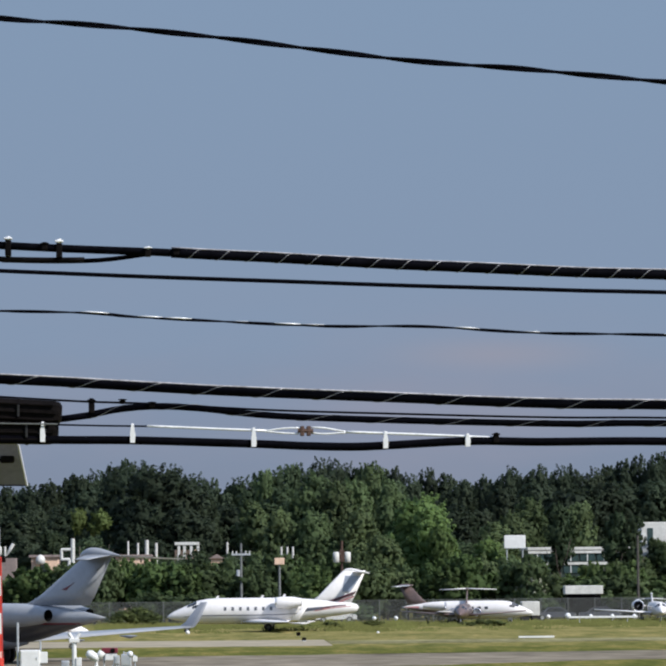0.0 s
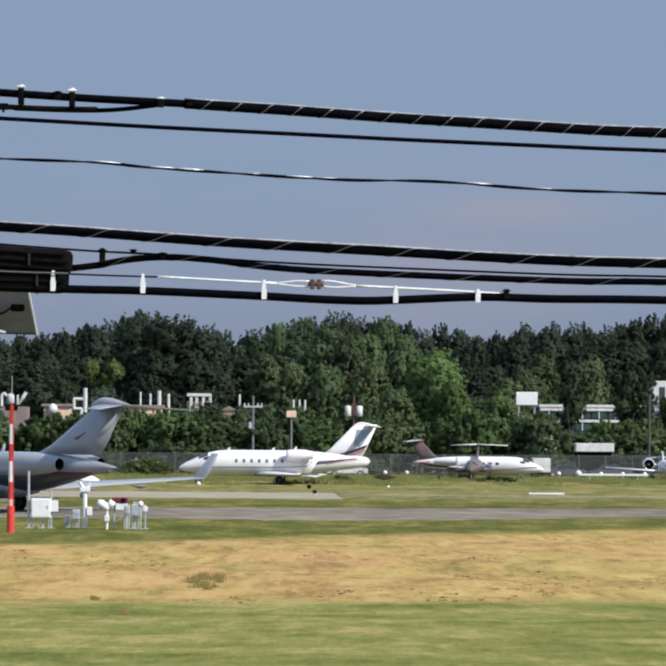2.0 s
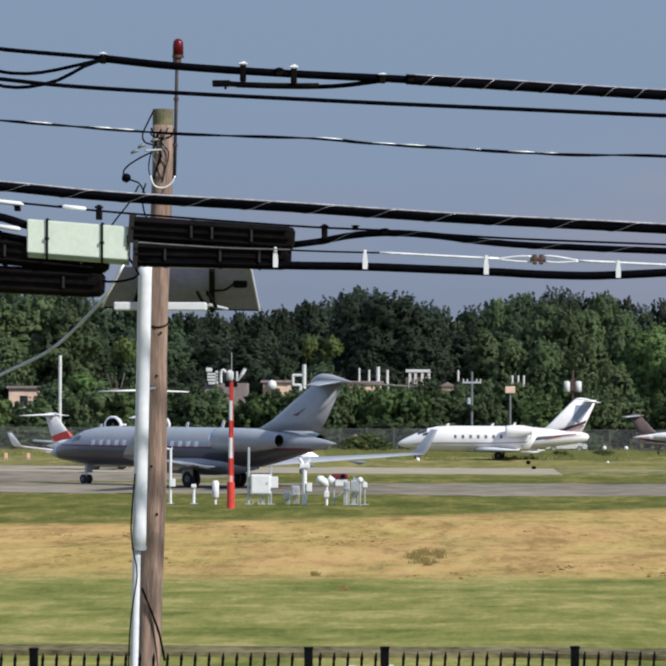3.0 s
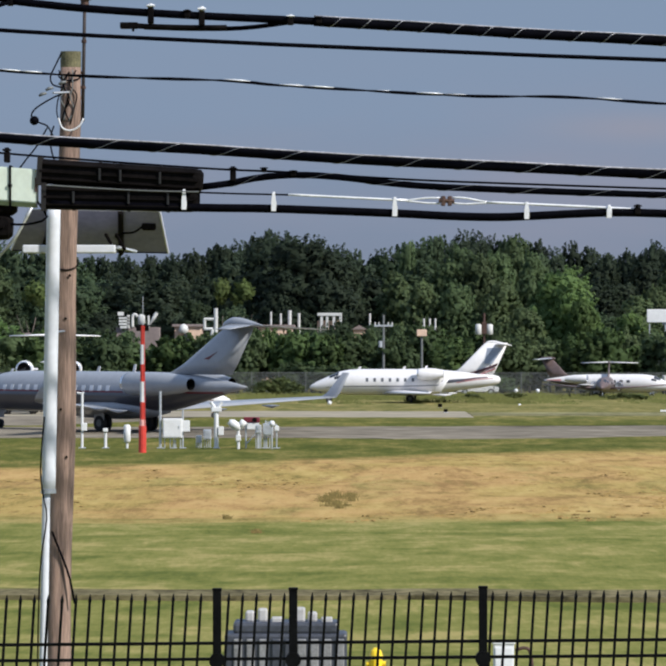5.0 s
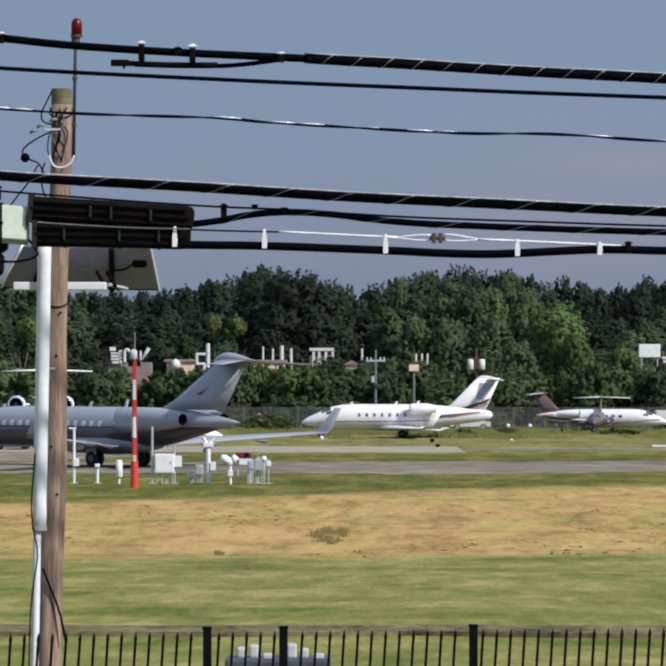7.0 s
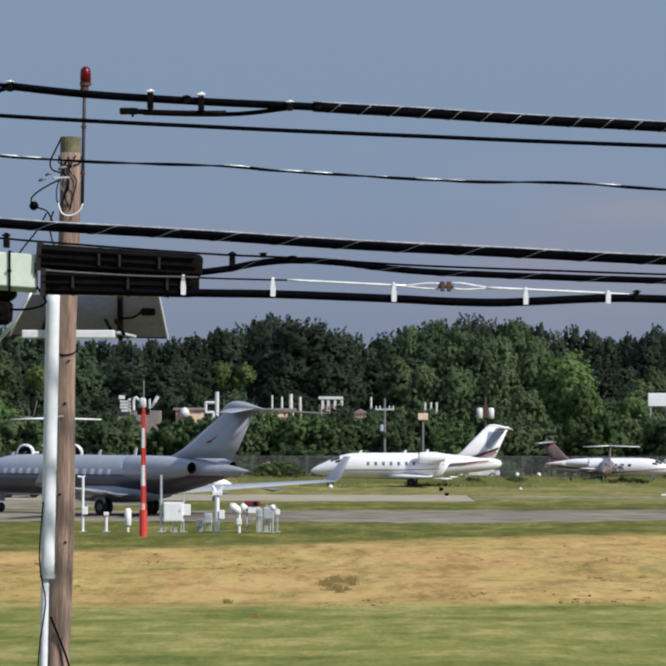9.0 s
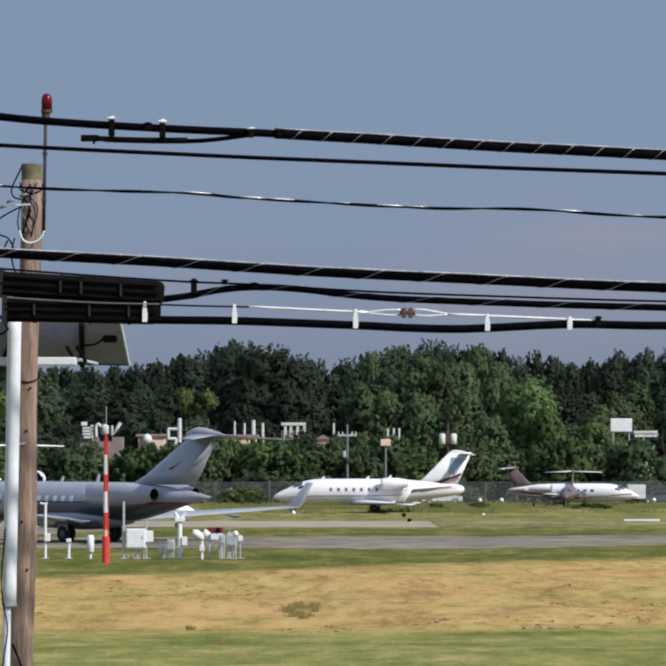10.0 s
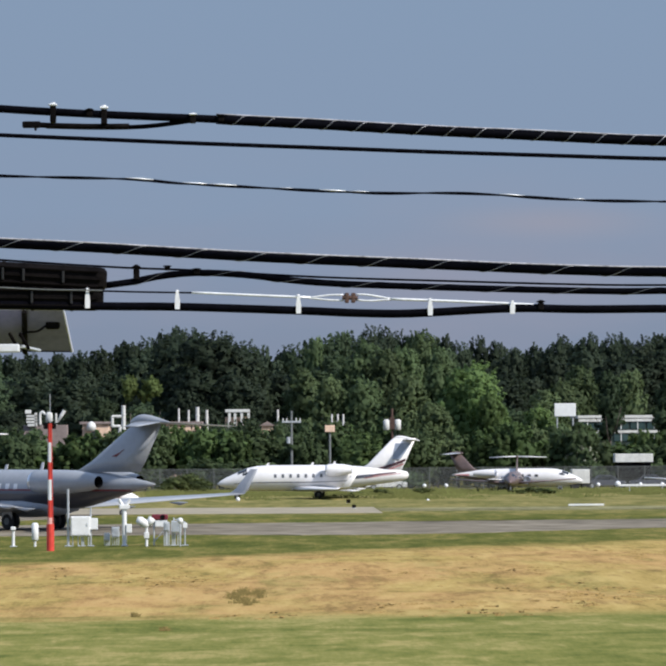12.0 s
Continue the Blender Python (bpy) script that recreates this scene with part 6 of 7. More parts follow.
# ---------------------------------------------------------------- trees
def leaf_material(name, dark, light):
    m = bpy.data.materials.new(name)
    m.use_nodes = True
    n, l = m.node_tree.nodes, m.node_tree.links
    b = n["Principled BSDF"]
    b.inputs["Roughness"].default_value = 0.75
    b.inputs["Specular IOR Level"].default_value = 0.2
    geo, info, tex = n.new("ShaderNodeNewGeometry"), n.new("ShaderNodeObjectInfo"), n.new("ShaderNodeTexNoise")
    tc = n.new("ShaderNodeTexCoord")
    tex.inputs["Scale"].default_value = 0.45
    tex.inputs["Detail"].default_value = 4.0
    l.new(tc.outputs["Object"], tex.inputs["Vector"])
    add = n.new("ShaderNodeMath")
    add.operation = "MULTIPLY_ADD"
    add.inputs[1].default_value = 0.3
    l.new(geo.outputs["Random Per Island"], add.inputs[0])
    sub = n.new("ShaderNodeMath")
    sub.operation = "MULTIPLY_ADD"
    sub.inputs[1].default_value, sub.inputs[2].default_value = 0.9, -0.08
    l.new(tex.outputs["Fac"], sub.inputs[0])
    l.new(sub.outputs[0], add.inputs[2])
    r = n.new("ShaderNodeValToRGB")
    r.color_ramp.elements[0].position, r.color_ramp.elements[1].position = 0.1, 0.95
    r.color_ramp.elements[0].color, r.color_ramp.elements[1].color = (*dark, 1), (*light, 1)
    l.new(add.outputs[0], r.inputs["Fac"])
    hsv, mv, mh = n.new("ShaderNodeHueSaturation"), n.new("ShaderNodeMapRange"), n.new("ShaderNodeMapRange")
    mv.inputs["To Min"].default_value, mv.inputs["To Max"].default_value = 0.72, 1.4
    mh.inputs["To Min"].default_value, mh.inputs["To Max"].default_value = 0.517, 0.498
    frac = n.new("ShaderNodeMath")
    frac.operation = "FRACT"
    big = n.new("ShaderNodeMath")
    big.operation, big.inputs[1].default_value = "MULTIPLY", 7.31
    l.new(info.outputs["Random"], big.inputs[0])
    l.new(big.outputs[0], frac.inputs[0])
    l.new(info.outputs["Random"], mv.inputs["Value"])
    l.new(frac.outputs[0], mh.inputs["Value"])
    l.new(mv.outputs[0], hsv.inputs["Value"])
    l.new(mh.outputs[0], hsv.inputs["Hue"])
    l.new(r.outputs["Color"], hsv.inputs["Color"])
    l.new(hsv.outputs["Color"], b.inputs["Base Color"])
    tr, mixs = n.new("ShaderNodeBsdfTranslucent"), n.new("ShaderNodeMixShader")
    l.new(hsv.outputs["Color"], tr.inputs["Color"])
    mixs.inputs[0].default_value = 0.55
    l.new(b.outputs[0], mixs.inputs[1])
    l.new(tr.outputs[0], mixs.inputs[2])
    l.new(mixs.outputs[0], n["Material Output"].inputs["Surface"])
    return m


M_LEAF = leaf_material("summer_foliage", (0.058, 0.084, 0.052), (0.086, 0.123, 0.058))
# darker copy of the summer foliage: the wood's shade put into leaf colour
M_LEAFSHADED = leaf_material("shaded_foliage", (0.04, 0.056, 0.04), (0.058, 0.079, 0.044))
M_LEAFSAGE = leaf_material("grey_green_foliage", (0.081, 0.112, 0.056), (0.124, 0.166, 0.072))
M_LEAFBRIGHT = leaf_material("fresh_green_foliage", (0.095, 0.145, 0.055), (0.17, 0.24, 0.082))
M_LEAFBUSH = leaf_material("green_bush_foliage", (0.075, 0.115, 0.045), (0.13, 0.185, 0.065))
M_LEAFLIGHT = leaf_material("pale_yellow_green_foliage", (0.1, 0.135, 0.045), (0.2, 0.24, 0.085))
M_BARK = shader("grey_brown_bark", (0.11, 0.09, 0.075), 0.95, 0, 0.25, 2, 0.6, 12, stretch=(3, 3, 0.4))


def crown_mesh(name, seed, half, z0, z1, masses, sprays, leaves, leaf, mat):
    """A crown of a few overlapping leafy masses; each mass carries many small sprays of leaves, so that the outline is ragged."""
    g = np.random.default_rng(seed)
    verts, faces, facing = [], [], []
    tall = z1 - z0
    big = []
    for k in range(masses):
        f = (k + 0.5) / masses
        a = k * 2.4 + g.uniform(-0.5, 0.5)
        reach = half * (0.55 if f < 0.75 else 0.25) * g.uniform(0.5, 1.0)
        r = half * g.uniform(0.5, 0.68) * (1.0 if f < 0.8 else 0.8)
        big.append((np.array([math.cos(a) * reach, math.sin(a) * reach, z0 + tall * (0.14 + 0.72 * f)]), np.array([r, r, r * g.uniform(0.75, 1.05)])))
    # coarse inner foliage that fills each mass up to just under its surface
    for c, r in big:
        for q in range(120):
            d = g.normal(size=3)
            d /= np.linalg.norm(d)
            pos = c + d * r * 0.86 * g.uniform(0, 1) ** 0.4
            a = np.cross(d, g.normal(size=3))
            a *= r[0] * 0.17 / (np.linalg.norm(a) + 1e-9)
            b = np.cross(d, a) + d * r[0] * g.uniform(-0.06, 0.06)
            base = len(verts)
            verts.extend([pos - a, pos - b, pos + a, pos + b])
            facing += [tuple(d + np.array([0, 0, 0.2]))] * 4
            faces.append([base, base + 1, base + 2, base + 3])
    # plumes of small leaves that point outwards and up
    per = leaves // (masses * sprays)
    for c, r in big:
        for q in range(sprays):
            n = g.normal(size=3)
            n /= np.linalg.norm(n)
            spot = c + n * r * g.uniform(0.84, 1.0)
            axis = 0.9 * n + np.array([0, 0, 0.45]) + 0.35 * g.normal(size=3)
            axis /= np.linalg.norm(axis)
            length, girth = half * g.uniform(0.1, 0.28), half * g.uniform(0.06, 0.12)
            f = g.uniform(0, 1, size=(per, 1))
            m = g.normal(size=(per, 3))
            m /= np.linalg.norm(m, axis=1)[:, None]
            pos = spot + axis * length * f + m * girth * (1.15 - 0.8 * f) * g.uniform(0.4, 1.2, size=(per, 1))
            nn = 0.5 * m + 0.9 * n + 0.5 * g.normal(size=(per, 3)) + np.array([0, 0, 0.45])
            nn /= np.linalg.norm(nn, axis=1)[:, None]
            a = np.cross(nn, g.normal(size=(per, 3)))
            a /= np.linalg.norm(a, axis=1)[:, None] + 1e-9
            b = np.cross(nn, a)
            w = leaf * g.uniform(0.55, 1.35, size=(per, 1))
            base = len(verts)
            verts.extend(np.stack([pos - a * w * 0.6 - b * w * 0.35, pos + a * w * 0.6 - b * w * 0.35, pos + b * w * 0.75], axis=1).reshape(-1, 3))
            soft = n + 0.22 * m + 0.1 * nn + np.array([0, 0, 0.2])
            soft /= np.linalg.norm(soft, axis=1)[:, None]
            facing += [tuple(v) for v in np.repeat(soft, 3, axis=0)]
            faces += [[base + 3 * i, base + 3 * i + 1, base + 3 * i + 2] for i in range(per)]
    verts = np.array(verts)
    verts[:, 2] = z0 + (verts[:, 2] - verts[:, 2].min()) * (z1 - z0) / (verts[:, 2].max() - verts[:, 2].min())
    me = bpy.data.meshes.new(name)
    me.from_pydata(verts.tolist(), [], faces)
    me.polygons.foreach_set("use_smooth", [True] * len(me.polygons))
    me.normals_split_custom_set_from_vertices(facing)
    me.materials.append(mat)
    return me


def trunk_mesh(name, seed, tall, r):
    rnd = random.Random(seed)
    bm = bmesh.new()
    pts = [(rnd.uniform(-0.12, 0.12) * k, rnd.uniform(-0.12, 0.12) * k, tall * k / 5 - 0.2) for k in range(6)]
    tube(bm, pts, [r * (1 - 0.13 * k) for k in range(6)], 9)
    for k in range(5):
        a = rnd.uniform(0, 6.28)
        z = tall * rnd.uniform(0.45, 0.85)
        ln = tall * rnd.uniform(0.25, 0.45)
        tube(bm, [(0, 0, z), (math.cos(a) * ln * 0.5, math.sin(a) * ln * 0.5, z + ln * 0.4), (math.cos(a) * ln * 0.8, math.sin(a) * ln * 0.8, z + ln * 0.95)], [r * 0.45, r * 0.3, r * 0.1], 6)
    return mesh_of(name, bm, M_BARK, True)


KINDS = []
for k, (half, z0, masses, sprays, leaf) in enumerate(((4.6, 2.5, 9, 56, 0.46), (5.2, 2.0, 10, 54, 0.48), (3.9, 2.0, 9, 50, 0.44), (4.9, 3.0, 8, 62, 0.48), (4.3, 1.5, 10, 52, 0.46), (5.6, 2.5, 11, 54, 0.48))):
    KINDS.append((trunk_mesh("trunk", 20 + k, 9.0, 0.34), crown_mesh("crown", 40 + k, half, z0, 18.0, masses, sprays, 8600, leaf * 0.95, M_LEAF)))
PALE = (trunk_mesh("trunk", 31, 12.0, 0.3), crown_mesh("crown", 71, 3.4, 13.2, 18.0, 4, 30, 3600, 0.38, M_LEAFLIGHT))
LOW = [(trunk_mesh("trunk", 60 + k, 2.2, 0.14), crown_mesh("crown", 80 + k, 3.0, 0.1, 5.0, 5, 26, 2800, 0.36, M_LEAF)) for k in range(3)]


M_WEEDGREEN = leaf_material("weedy_verge_foliage", (0.11, 0.135, 0.052), (0.19, 0.215, 0.08))
VERGE = (trunk_mesh("trunk", 65, 1.0, 0.05), crown_mesh("crown", 91, 3.0, 0.05, 5.0, 5, 24, 1500, 0.34, M_WEEDGREEN))


def recoloured(kind, mat):
    """The same tree in another foliage."""
    crown = kind[1].copy()
    crown.materials[0] = mat
    return (kind[0], crown)


SHADED = [recoloured(b, M_LEAFSHADED) for b in KINDS]
SAGE = [recoloured(b, M_LEAFSAGE) for b in KINDS]
FRESH = [recoloured(KINDS[k], M_LEAFBRIGHT) for k in (1, 3, 4)]
LOWSAGE = [recoloured(b, M_LEAFSAGE) for b in LOW]
LOWFRESH = [recoloured(b, M_LEAFBUSH) for b in LOW]


def tree(name, kind, x, y, tall, wide, turn, label, full=18.0, group="far tree line"):
    t = new(name)
    t.matrix_world = pose(x, y, 0, 0, 0, turn) @ Matrix.Diagonal((wide, wide, tall / full, 1))
    tagged(t, label, "tree" if full > 10 else "bush", group)
    for nm, me in zip(("trunk", "crown"), kind):
        o = new(nm, me)
        o.parent = t
    return t


rnd = random.Random(11)


def skyline(u):
    """Elevation of the tree tops along the far edge, as a smooth profile."""
    pts = ((-1000, 768), (-300, 748), (-70, 758), (20, 790), (150, 815), (400, 808), (500, 778), (570, 752), (690, 752), (760, 790), (850, 800), (930, 772), (990, 772), (1065, 742), (1120, 764), (1190, 762), (1270, 786), (1330, 778), (1390, 818), (1440, 790), (1560, 775), (1720, 776), (1800, 745), (1870, 748), (2500, 770))
    for (a, va), (b, vb) in zip(pts, pts[1:]):
        if a <= u <= b:
            return va + (vb - va) * (u - a) / (b - a)
    return 790


LABELS = ("broad dark green summer tree in the far tree line", "tall leafy deciduous tree behind the airfield", "dense green tree with an uneven crown")


def under_line(u, wide, sink=0.0):
    """Top of a tree whose rounded crown stays under the skyline over its whole width."""
    reach = 62 * wide
    return max(skyline(u + reach * f) - 60 * wide * (1 - math.sqrt(1 - f * f)) for f in (-0.9, -0.7, -0.5, -0.25, 0, 0.25, 0.5, 0.7, 0.9)) + sink


# bearings where trees take the darker leaf copy that stands for shade
def shaded_wood(u):
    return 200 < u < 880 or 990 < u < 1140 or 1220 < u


u = -950
while u < 2450:
    D = 600 + rnd.uniform(-12, 22)
    k, wide = rnd.randrange(6), rnd.uniform(0.5, 0.75)
    tree("tree", (SHADED if shaded_wood(u) else KINDS)[k], bearing(u, D), D, height(under_line(u, wide, rnd.uniform(-7, 5)), D), wide, rnd.uniform(0, 360), LABELS[k % 3])
    u += rnd.uniform(30, 42)
u = -950
while u < 2450:
    D = 560 + rnd.uniform(-14, 14)
    k, wide = rnd.randrange(6), rnd.uniform(0.75, 1.05)
    tree("tree", (SHADED if shaded_wood(u) or rnd.random() < 0.25 else KINDS)[k], bearing(u, D), D, height(under_line(u, wide, rnd.uniform(28, 75)), D), wide, rnd.uniform(0, 360), LABELS[k % 3])
    u += rnd.uniform(54, 84)
u = -950
while u < 2450:
    D = 522 + rnd.uniform(-12, 10) + (16 if 1500 < u < 1900 else 0)
    k = rnd.randrange(6)
    tree("tree", (SAGE if 900 < u < 1230 or u > 1480 else SHADED if 540 < u < 900 or rnd.random() < 0.3 else KINDS)[k], bearing(u, D), D, height(rnd.uniform(895, 985), D), rnd.uniform(0.55, 0.8), rnd.uniform(0, 360), LABELS[k % 3])
    u += rnd.uniform(60, 90)
# the broad dark trees left of the middle, shade put into their leaf colour
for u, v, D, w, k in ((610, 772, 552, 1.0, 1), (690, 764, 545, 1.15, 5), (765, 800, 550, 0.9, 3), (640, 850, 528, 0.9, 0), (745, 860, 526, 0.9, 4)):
    tree("broad_tree", SHADED[k], bearing(u, D), D, height(v, D), w, 70 * k + u, "broad very dark tree standing out of the wood, leaves coloured as shaded")
# trees that stand forward of the line
for u, v, D, w, k in ((1205, 930, 490, 0.62, 4), (972, 976, 500, 0.36, 2), (1000, 980, 499, 0.3, 0), (845, 972, 501, 0.3, 4), (760, 965, 482, 0.5, 4), (720, 985, 480, 0.5, 1), (265, 992, 482, 0.4, 2), (640, 1015, 478, 0.42, 3),
                      (1560, 985, 486, 0.5, 2), (230, 1000, 480, 0.5, 0), (180, 985, 485, 0.5, 5), (60, 1010, 480, 0.4, 4), (-120, 985, 482, 0.5, 3), (-250, 940, 490, 0.6, 2), (1500, 990, 482, 0.5, 1),
                      (1780, 1005, 480, 0.5, 0), (1900, 990, 482, 0.5, 1), (1565, 1000, 492, 0.34, 1), (1748, 1000, 486, 0.42, 4), (1795, 978, 496, 0.5, 5), (1850, 948, 499, 0.42, 2), (1905, 935, 498, 0.5, 3), (1970, 950, 498, 0.5, 1), (2050, 940, 498, 0.5, 0)):
    tree("tree", (SAGE if u > 900 else KINDS)[k], bearing(u, D), D, height(v, D), w, 40 * k + u, LABELS[k % 3])
for u, v, D, w, k in ((1285, 836, 498, 0.8, 0), (1325, 872, 494, 0.66, 1), (1345, 915, 490, 0.5, 2), (1260, 860, 500, 0.7, 2), (1450, 945, 485, 0.62, 2), (1405, 985, 483, 0.4, 1), (60, 985, 481, 0.55, 2), (110, 1000, 479, 0.5, 0), (-40, 960, 486, 0.6, 1), (700, 1000, 479, 0.45, 0)):
    tree("tree", FRESH[k], bearing(u, D), D, height(v, D), w, 35 * k + u, "fresh bright green tree standing before the wood")
for u, v, D, w, k in ((-275, 772, 512, 0.95, 1), (-180, 764, 515, 1.0, 5), (-90, 800, 510, 0.8, 3), (-230, 860, 500, 0.8, 0), (905, 850, 530, 0.7, 0), (925, 778, 552, 0.5, 2), (1010, 822, 536, 0.7, 4), (1062, 782, 540, 0.75, 5), (1100, 800, 534, 0.7, 1), (1140, 800, 538, 0.7, 2), (1185, 766, 544, 0.7, 3), (1225, 800, 530, 0.65, 0), (1050, 870, 518, 0.6, 1), (1150, 868, 516, 0.65, 0), (960, 868, 520, 0.6, 4), (1560, 850, 540, 0.7, 3), (1510, 880, 528, 0.6, 4), (1665, 860, 532, 0.7, 2)):
    tree("tree", SAGE[k], bearing(u, D), D, height(v, D), w, 50 * k + u, "tall grey-green tree standing before the wood")
for u, v, w in ((490, 866, 0.34), (542, 868, 0.46), (47, 872, 0.5)):
    tree("pale_tree", PALE, bearing(u, 494), 494, height(v, 494), w, u, "pale yellow-green tree on a bare forked trunk")
SLENDER = (PALE[0], crown_mesh("crown", 72, 3.2, 6.5, 18.0, 6, 30, 4600, 0.4, M_LEAF))
for u, v, D, w in ((1619, 862, 488, 0.6), (1755, 885, 487, 0.5), (1795, 895, 487, 0.5)):
    tree("slender_tree", SLENDER, bearing(u, D), D, height(v, D), w, u, "slender tree on a tall dark bare trunk")
BLOSSOM = recoloured(LOW[1], leaf_material("pale_blossoming_foliage", (0.1, 0.13, 0.06), (0.7, 0.7, 0.58)))
for u, v, D, w in ((1545, 1005, 477, 0.75), (1560, 1040, 474, 0.6)):
    tree("blossoming_bush", BLOSSOM, bearing(u, D), D, height(v, D), w, u, "pale blossoming bush before the office building", 5.0, "far bushes")
for u, v, D, w in ((642, 978, 486, 0.35), (672, 976, 487, 0.4), (700, 974, 488, 0.4), (735, 972, 489, 0.45), (768, 970, 489, 0.4)):
    tree("bush", LOW[u % 3], bearing(u, D), D, height(v, D), w, u, "dark green bush before the white shelter", 5.0, "far bushes")
for u, v, D, w in ((1690, 1002, 479, 0.8), (1735, 1008, 477, 0.85), (1790, 1000, 478, 0.85)):
    tree("bush", LOWFRESH[u % 3], bearing(u, D), D, height(v, D), w, u, "tall bright green bush before the office building", 5.0, "far bushes")
u = -950
while u < 2450:
    D = 466 + rnd.uniform(-3, 6)
    v = rnd.uniform(1062, 1108)
    if not (1130 < u < 1560 and v < 1085) and not 1600 < u < 1745:
        tree("bush", LOWSAGE[rnd.randrange(3)], bearing(u, D), D, height(v, D), rnd.uniform(0.7, 1.1), rnd.uniform(0, 360), "low green bush along the far fence", 5.0, "far bushes")
    u += rnd.uniform(55, 90)
u = -950
while u < 2450:
    D = 476 + rnd.uniform(-3, 4)
    v = rnd.uniform(985, 1030) if u < 350 else rnd.uniform(972, 1006) if u < 1550 else rnd.uniform(1020, 1062)
    tree("bush", (LOWSAGE if rnd.random() < 0.6 else LOWFRESH)[rnd.randrange(3)], bearing(u, D), D, height(v, D), rnd.uniform(0.8, 1.25), rnd.uniform(0, 360), "tall green bush before the houses", 5.0, "far bushes")
    u += rnd.uniform(38, 62)
# weedy scrub before the far fence
for u, v, D, w in ((590, 1108, 448, 0.5), (625, 1100, 450, 0.55), (660, 1115, 446, 0.45), (1180, 1138, 430, 0.4), (1080, 1140, 428, 0.4), (1440, 1138, 428, 0.45), (1400, 1144, 427, 0.4), (1030, 1146, 426, 0.4), (1470, 1141, 426, 0.4), (1890, 1135, 428, 0.4)):
    tree("weed_clump", VERGE, bearing(u, D), D, max(0.35, height(v, D)), w, u, "clump of tall green weeds in the grass", 5.0, "weed clumps")


def far_woods():
    """The wood behind the first rows, closing the view between the crowns."""
    g = np.random.default_rng(9)
    verts, faces = [], []
    for k in range(26000):
        x = g.uniform(-125, 125)
        y = g.uniform(628, 640)
        z = g.uniform(0, 1) ** 0.8 * (14.0 + 1.5 * math.sin(x * 0.11) + 1.2 * math.sin(x * 0.37 + 1))
        s = g.uniform(0.5, 1.0)
        a, b = g.normal(size=3) * s * 0.6, g.normal(size=3) * s * 0.6
        c = np.array([x, y, z])
        n = len(verts)
        verts += [tuple(c - a), tuple(c + b), tuple(c + a), tuple(c - b)]
        faces.append((n, n + 1, n + 2, n + 3))
    n = len(verts)
    for k in range(101):
        x = -130 + 2.6 * k
        top = 12.0 + 1.5 * math.sin(x * 0.11) + 1.2 * math.sin(x * 0.37 + 1) + 0.8 * math.sin(x * 1.7)
        verts += [(x, 641 + 2 * math.sin(x * 0.5), 0), (x, 641 + 2 * math.sin(x * 0.7), top)]
        if k:
            faces.append((n + 2 * k - 2, n + 2 * k, n + 2 * k + 1, n + 2 * k - 1))
    me = bpy.data.meshes.new("far_woods")
    me.from_pydata(verts, [], faces)
    me.materials.append(M_LEAF)
    tagged(new("far_woods", me), "deep dark green wood behind the tree line", "woods", kind="stuff")


far_woods()


# low tufts in the straw: blades that catch the light like the turf round them
def blades(name, clumps, mat, per, wide, tall, broad=0.06):
    """One mesh of thin grass blades in loose clumps at the given (x, y) places."""
    g = np.random.default_rng(len(clumps) + per)
    verts, faces = [], []
    for x, y, z in clumps:
        h, spread = tall * g.uniform(0.5, 1.2), wide * g.uniform(0.5, 1.2)
        for k in range(per):
            bx, by = x + g.normal() * spread, y + g.normal() * spread * 1.5
            w = g.uniform(0.3, 0.8) * broad
            n = len(verts)
            verts += [(bx - w, by, z - 0.02), (bx + w, by, z - 0.02), (bx + g.normal() * h * 0.5, by + g.normal() * 0.04, z + h * g.uniform(0.4, 1.0))]
            faces.append((n, n + 1, n + 2))
    me = bpy.data.meshes.new(name)
    me.from_pydata(verts, [], faces)
    me.polygons.foreach_set("use_smooth", [True] * len(faces))
    me.normals_split_custom_set_from_vertices([(0.05, -0.3, 0.95)] * len(verts))
    me.materials.append(mat)
    return new(name, me)


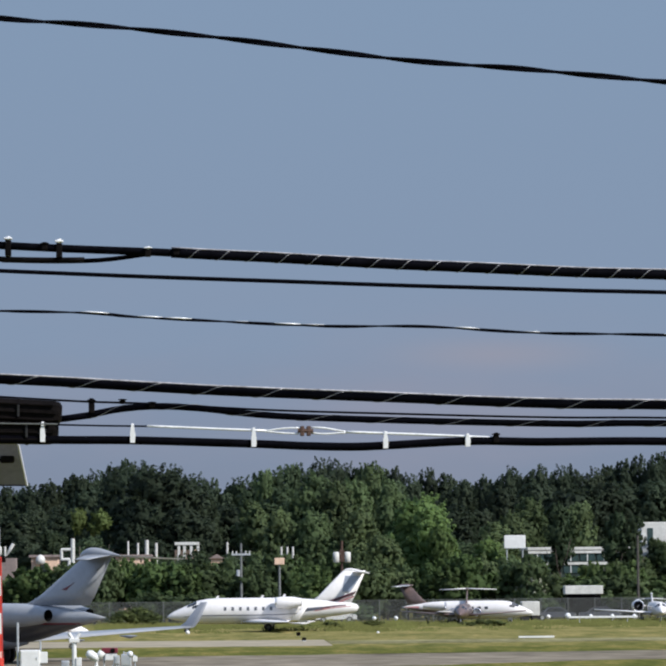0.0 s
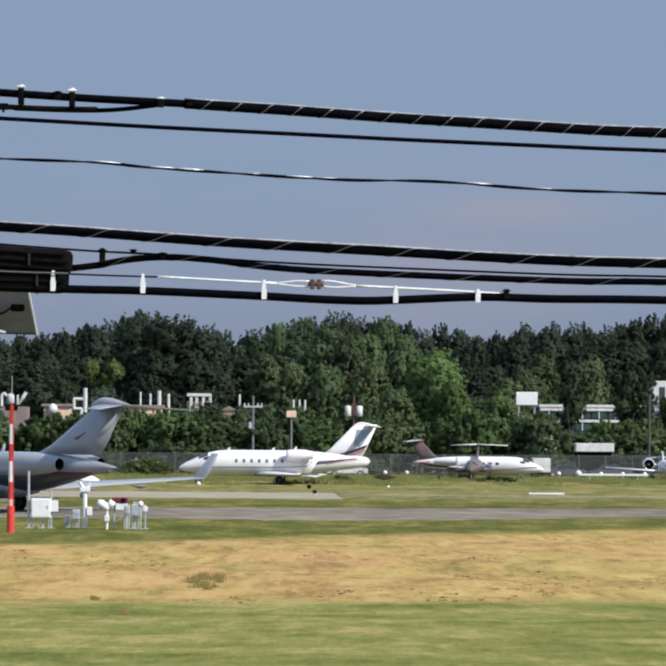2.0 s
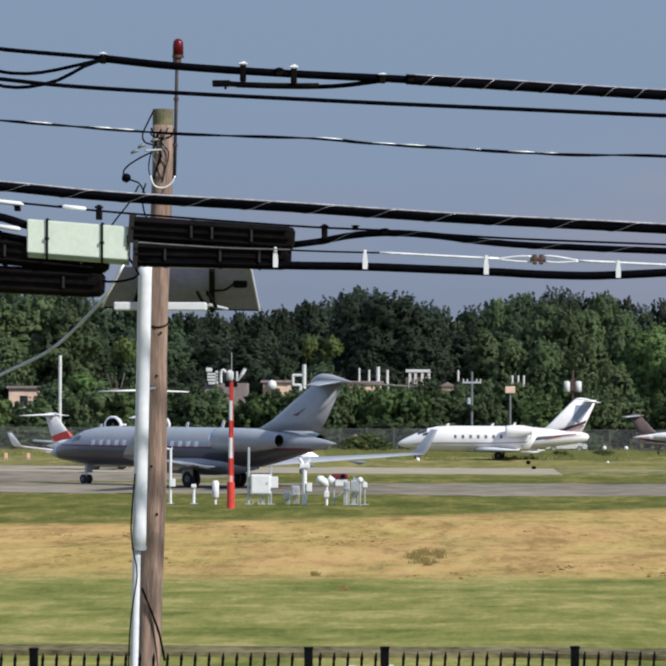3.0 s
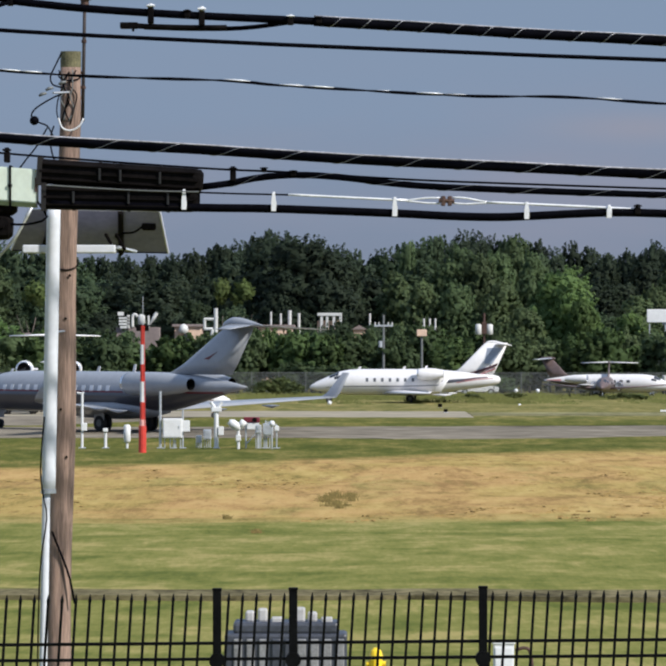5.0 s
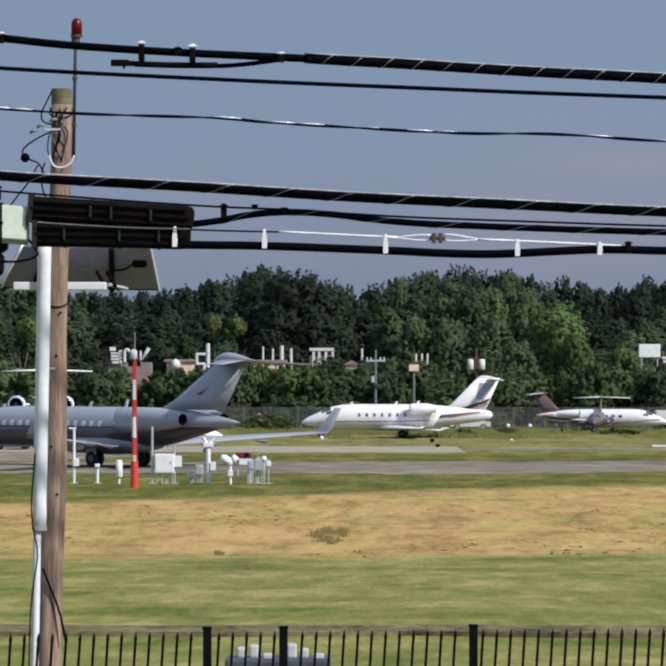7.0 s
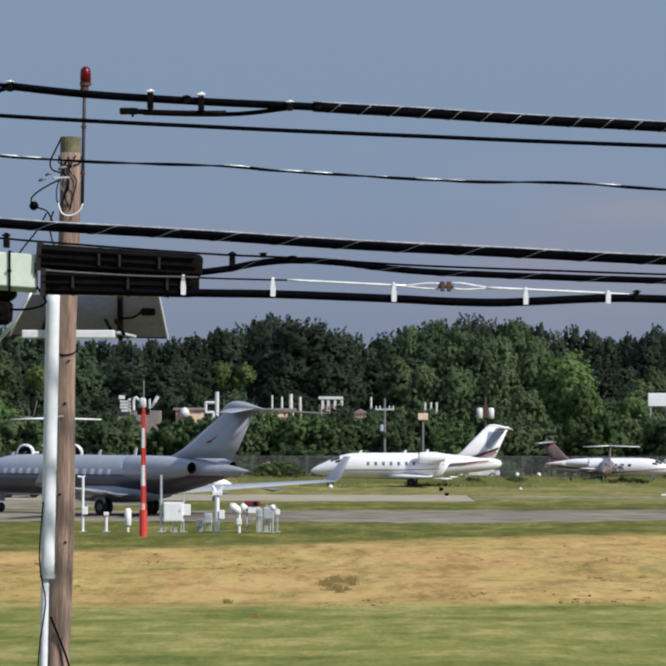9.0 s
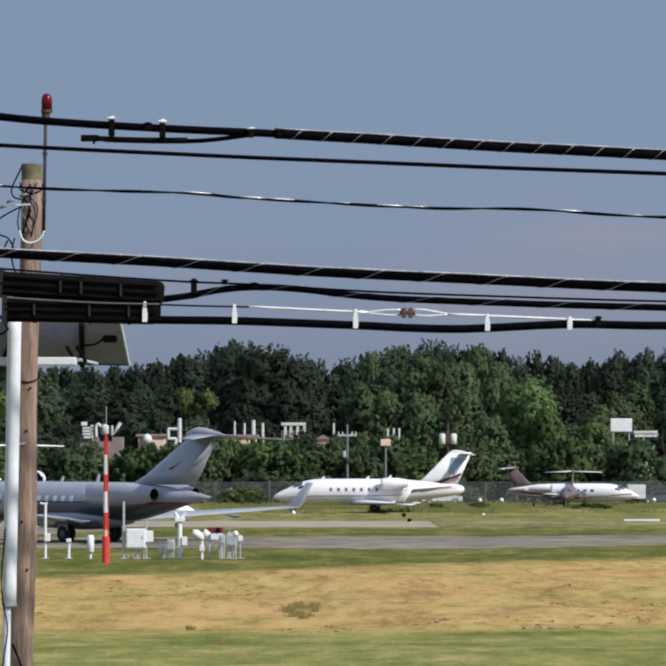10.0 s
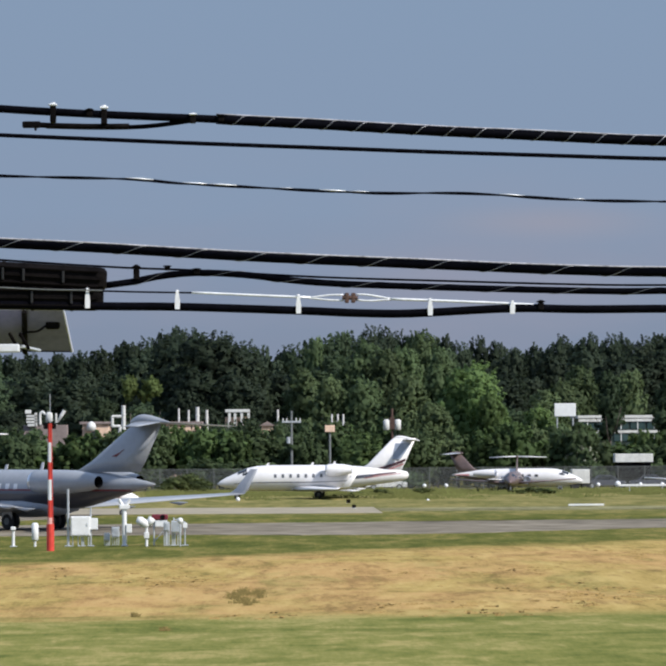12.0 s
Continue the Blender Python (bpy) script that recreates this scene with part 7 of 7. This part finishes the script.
M_TUFT = shader("brown_tuft_grass", (0.3, 0.205, 0.08), 0.95, 0, 0.12, 0.6, spec=0.02)
M_WEEDS = shader("olive_weed_stalks", (0.15, 0.115, 0.043), 0.95, 0, 0.25, 5.0, spec=0.02)


def grass_tufts():
    g = np.random.default_rng(4)
    spots = []
    while len(spots) < 380:
        y = g.uniform(146, 228)
        x = g.uniform(-0.12, 0.12) * y
        if y < 212 + 0.95 * max(-18, min(26, x)) and noise.noise((x * 0.12, y * 0.05, 2.0)) + 0.7 * noise.noise((x * 0.6, y * 0.12, 7.0)) > g.uniform(0.05, 0.7):
            spots.append((x, y, ground_height(x, y)))
    tagged(blades("grass_tufts", spots, M_TUFT, 12, 0.12, 0.07, 0.16), "low brown tufts standing in the dry grass", "grass", kind="stuff")


grass_tufts()


def weed_patches():
    """One weedy patch and two single clumps in the straw."""
    pick = random.Random(21)
    spots = []
    for k in range(18):
        D = 163.5 + pick.gauss(0, 4.5)
        x = bearing(757 + pick.gauss(0, 22), D)
        spots.append((x, D, ground_height(x, D)))
    tagged(blades("weed_patch", spots, M_WEEDS, 40, 0.16, 0.3, 0.04), "loose olive weed patch standing in the dry grass", "weeds", kind="stuff")
    spots = [(bearing(u, D), D, ground_height(bearing(u, D), D)) for u, D in ((570, 139.5), (500, 149))]
    tagged(blades("weed_clumps", spots, M_WEEDS, 60, 0.09, 0.2), "small dark weed clumps in the grass", "weeds", kind="stuff")


weed_patches()


def verge_weeds():
    """Uncut grass and weeds along the far verge, before the fence."""
    pick = random.Random(33)
    spots = []
    for k in range(620):
        D = pick.uniform(424, 455) if k % 4 else pick.uniform(398, 430)
        u = pick.uniform(540, 2100) if k % 6 else pick.uniform(-700, 400)
        spots.append((bearing(u, D), D, 0.0))
    mat = shader("uncut_verge_grass", (0.105, 0.112, 0.038), 0.95, 0, 0.2, 0.12, spec=0.02)
    tagged(blades("verge_weeds", spots, mat, 26, 0.55, 0.55, 0.13), "uncut olive grass and weeds along the far verge", "weeds", kind="stuff")


verge_weeds()
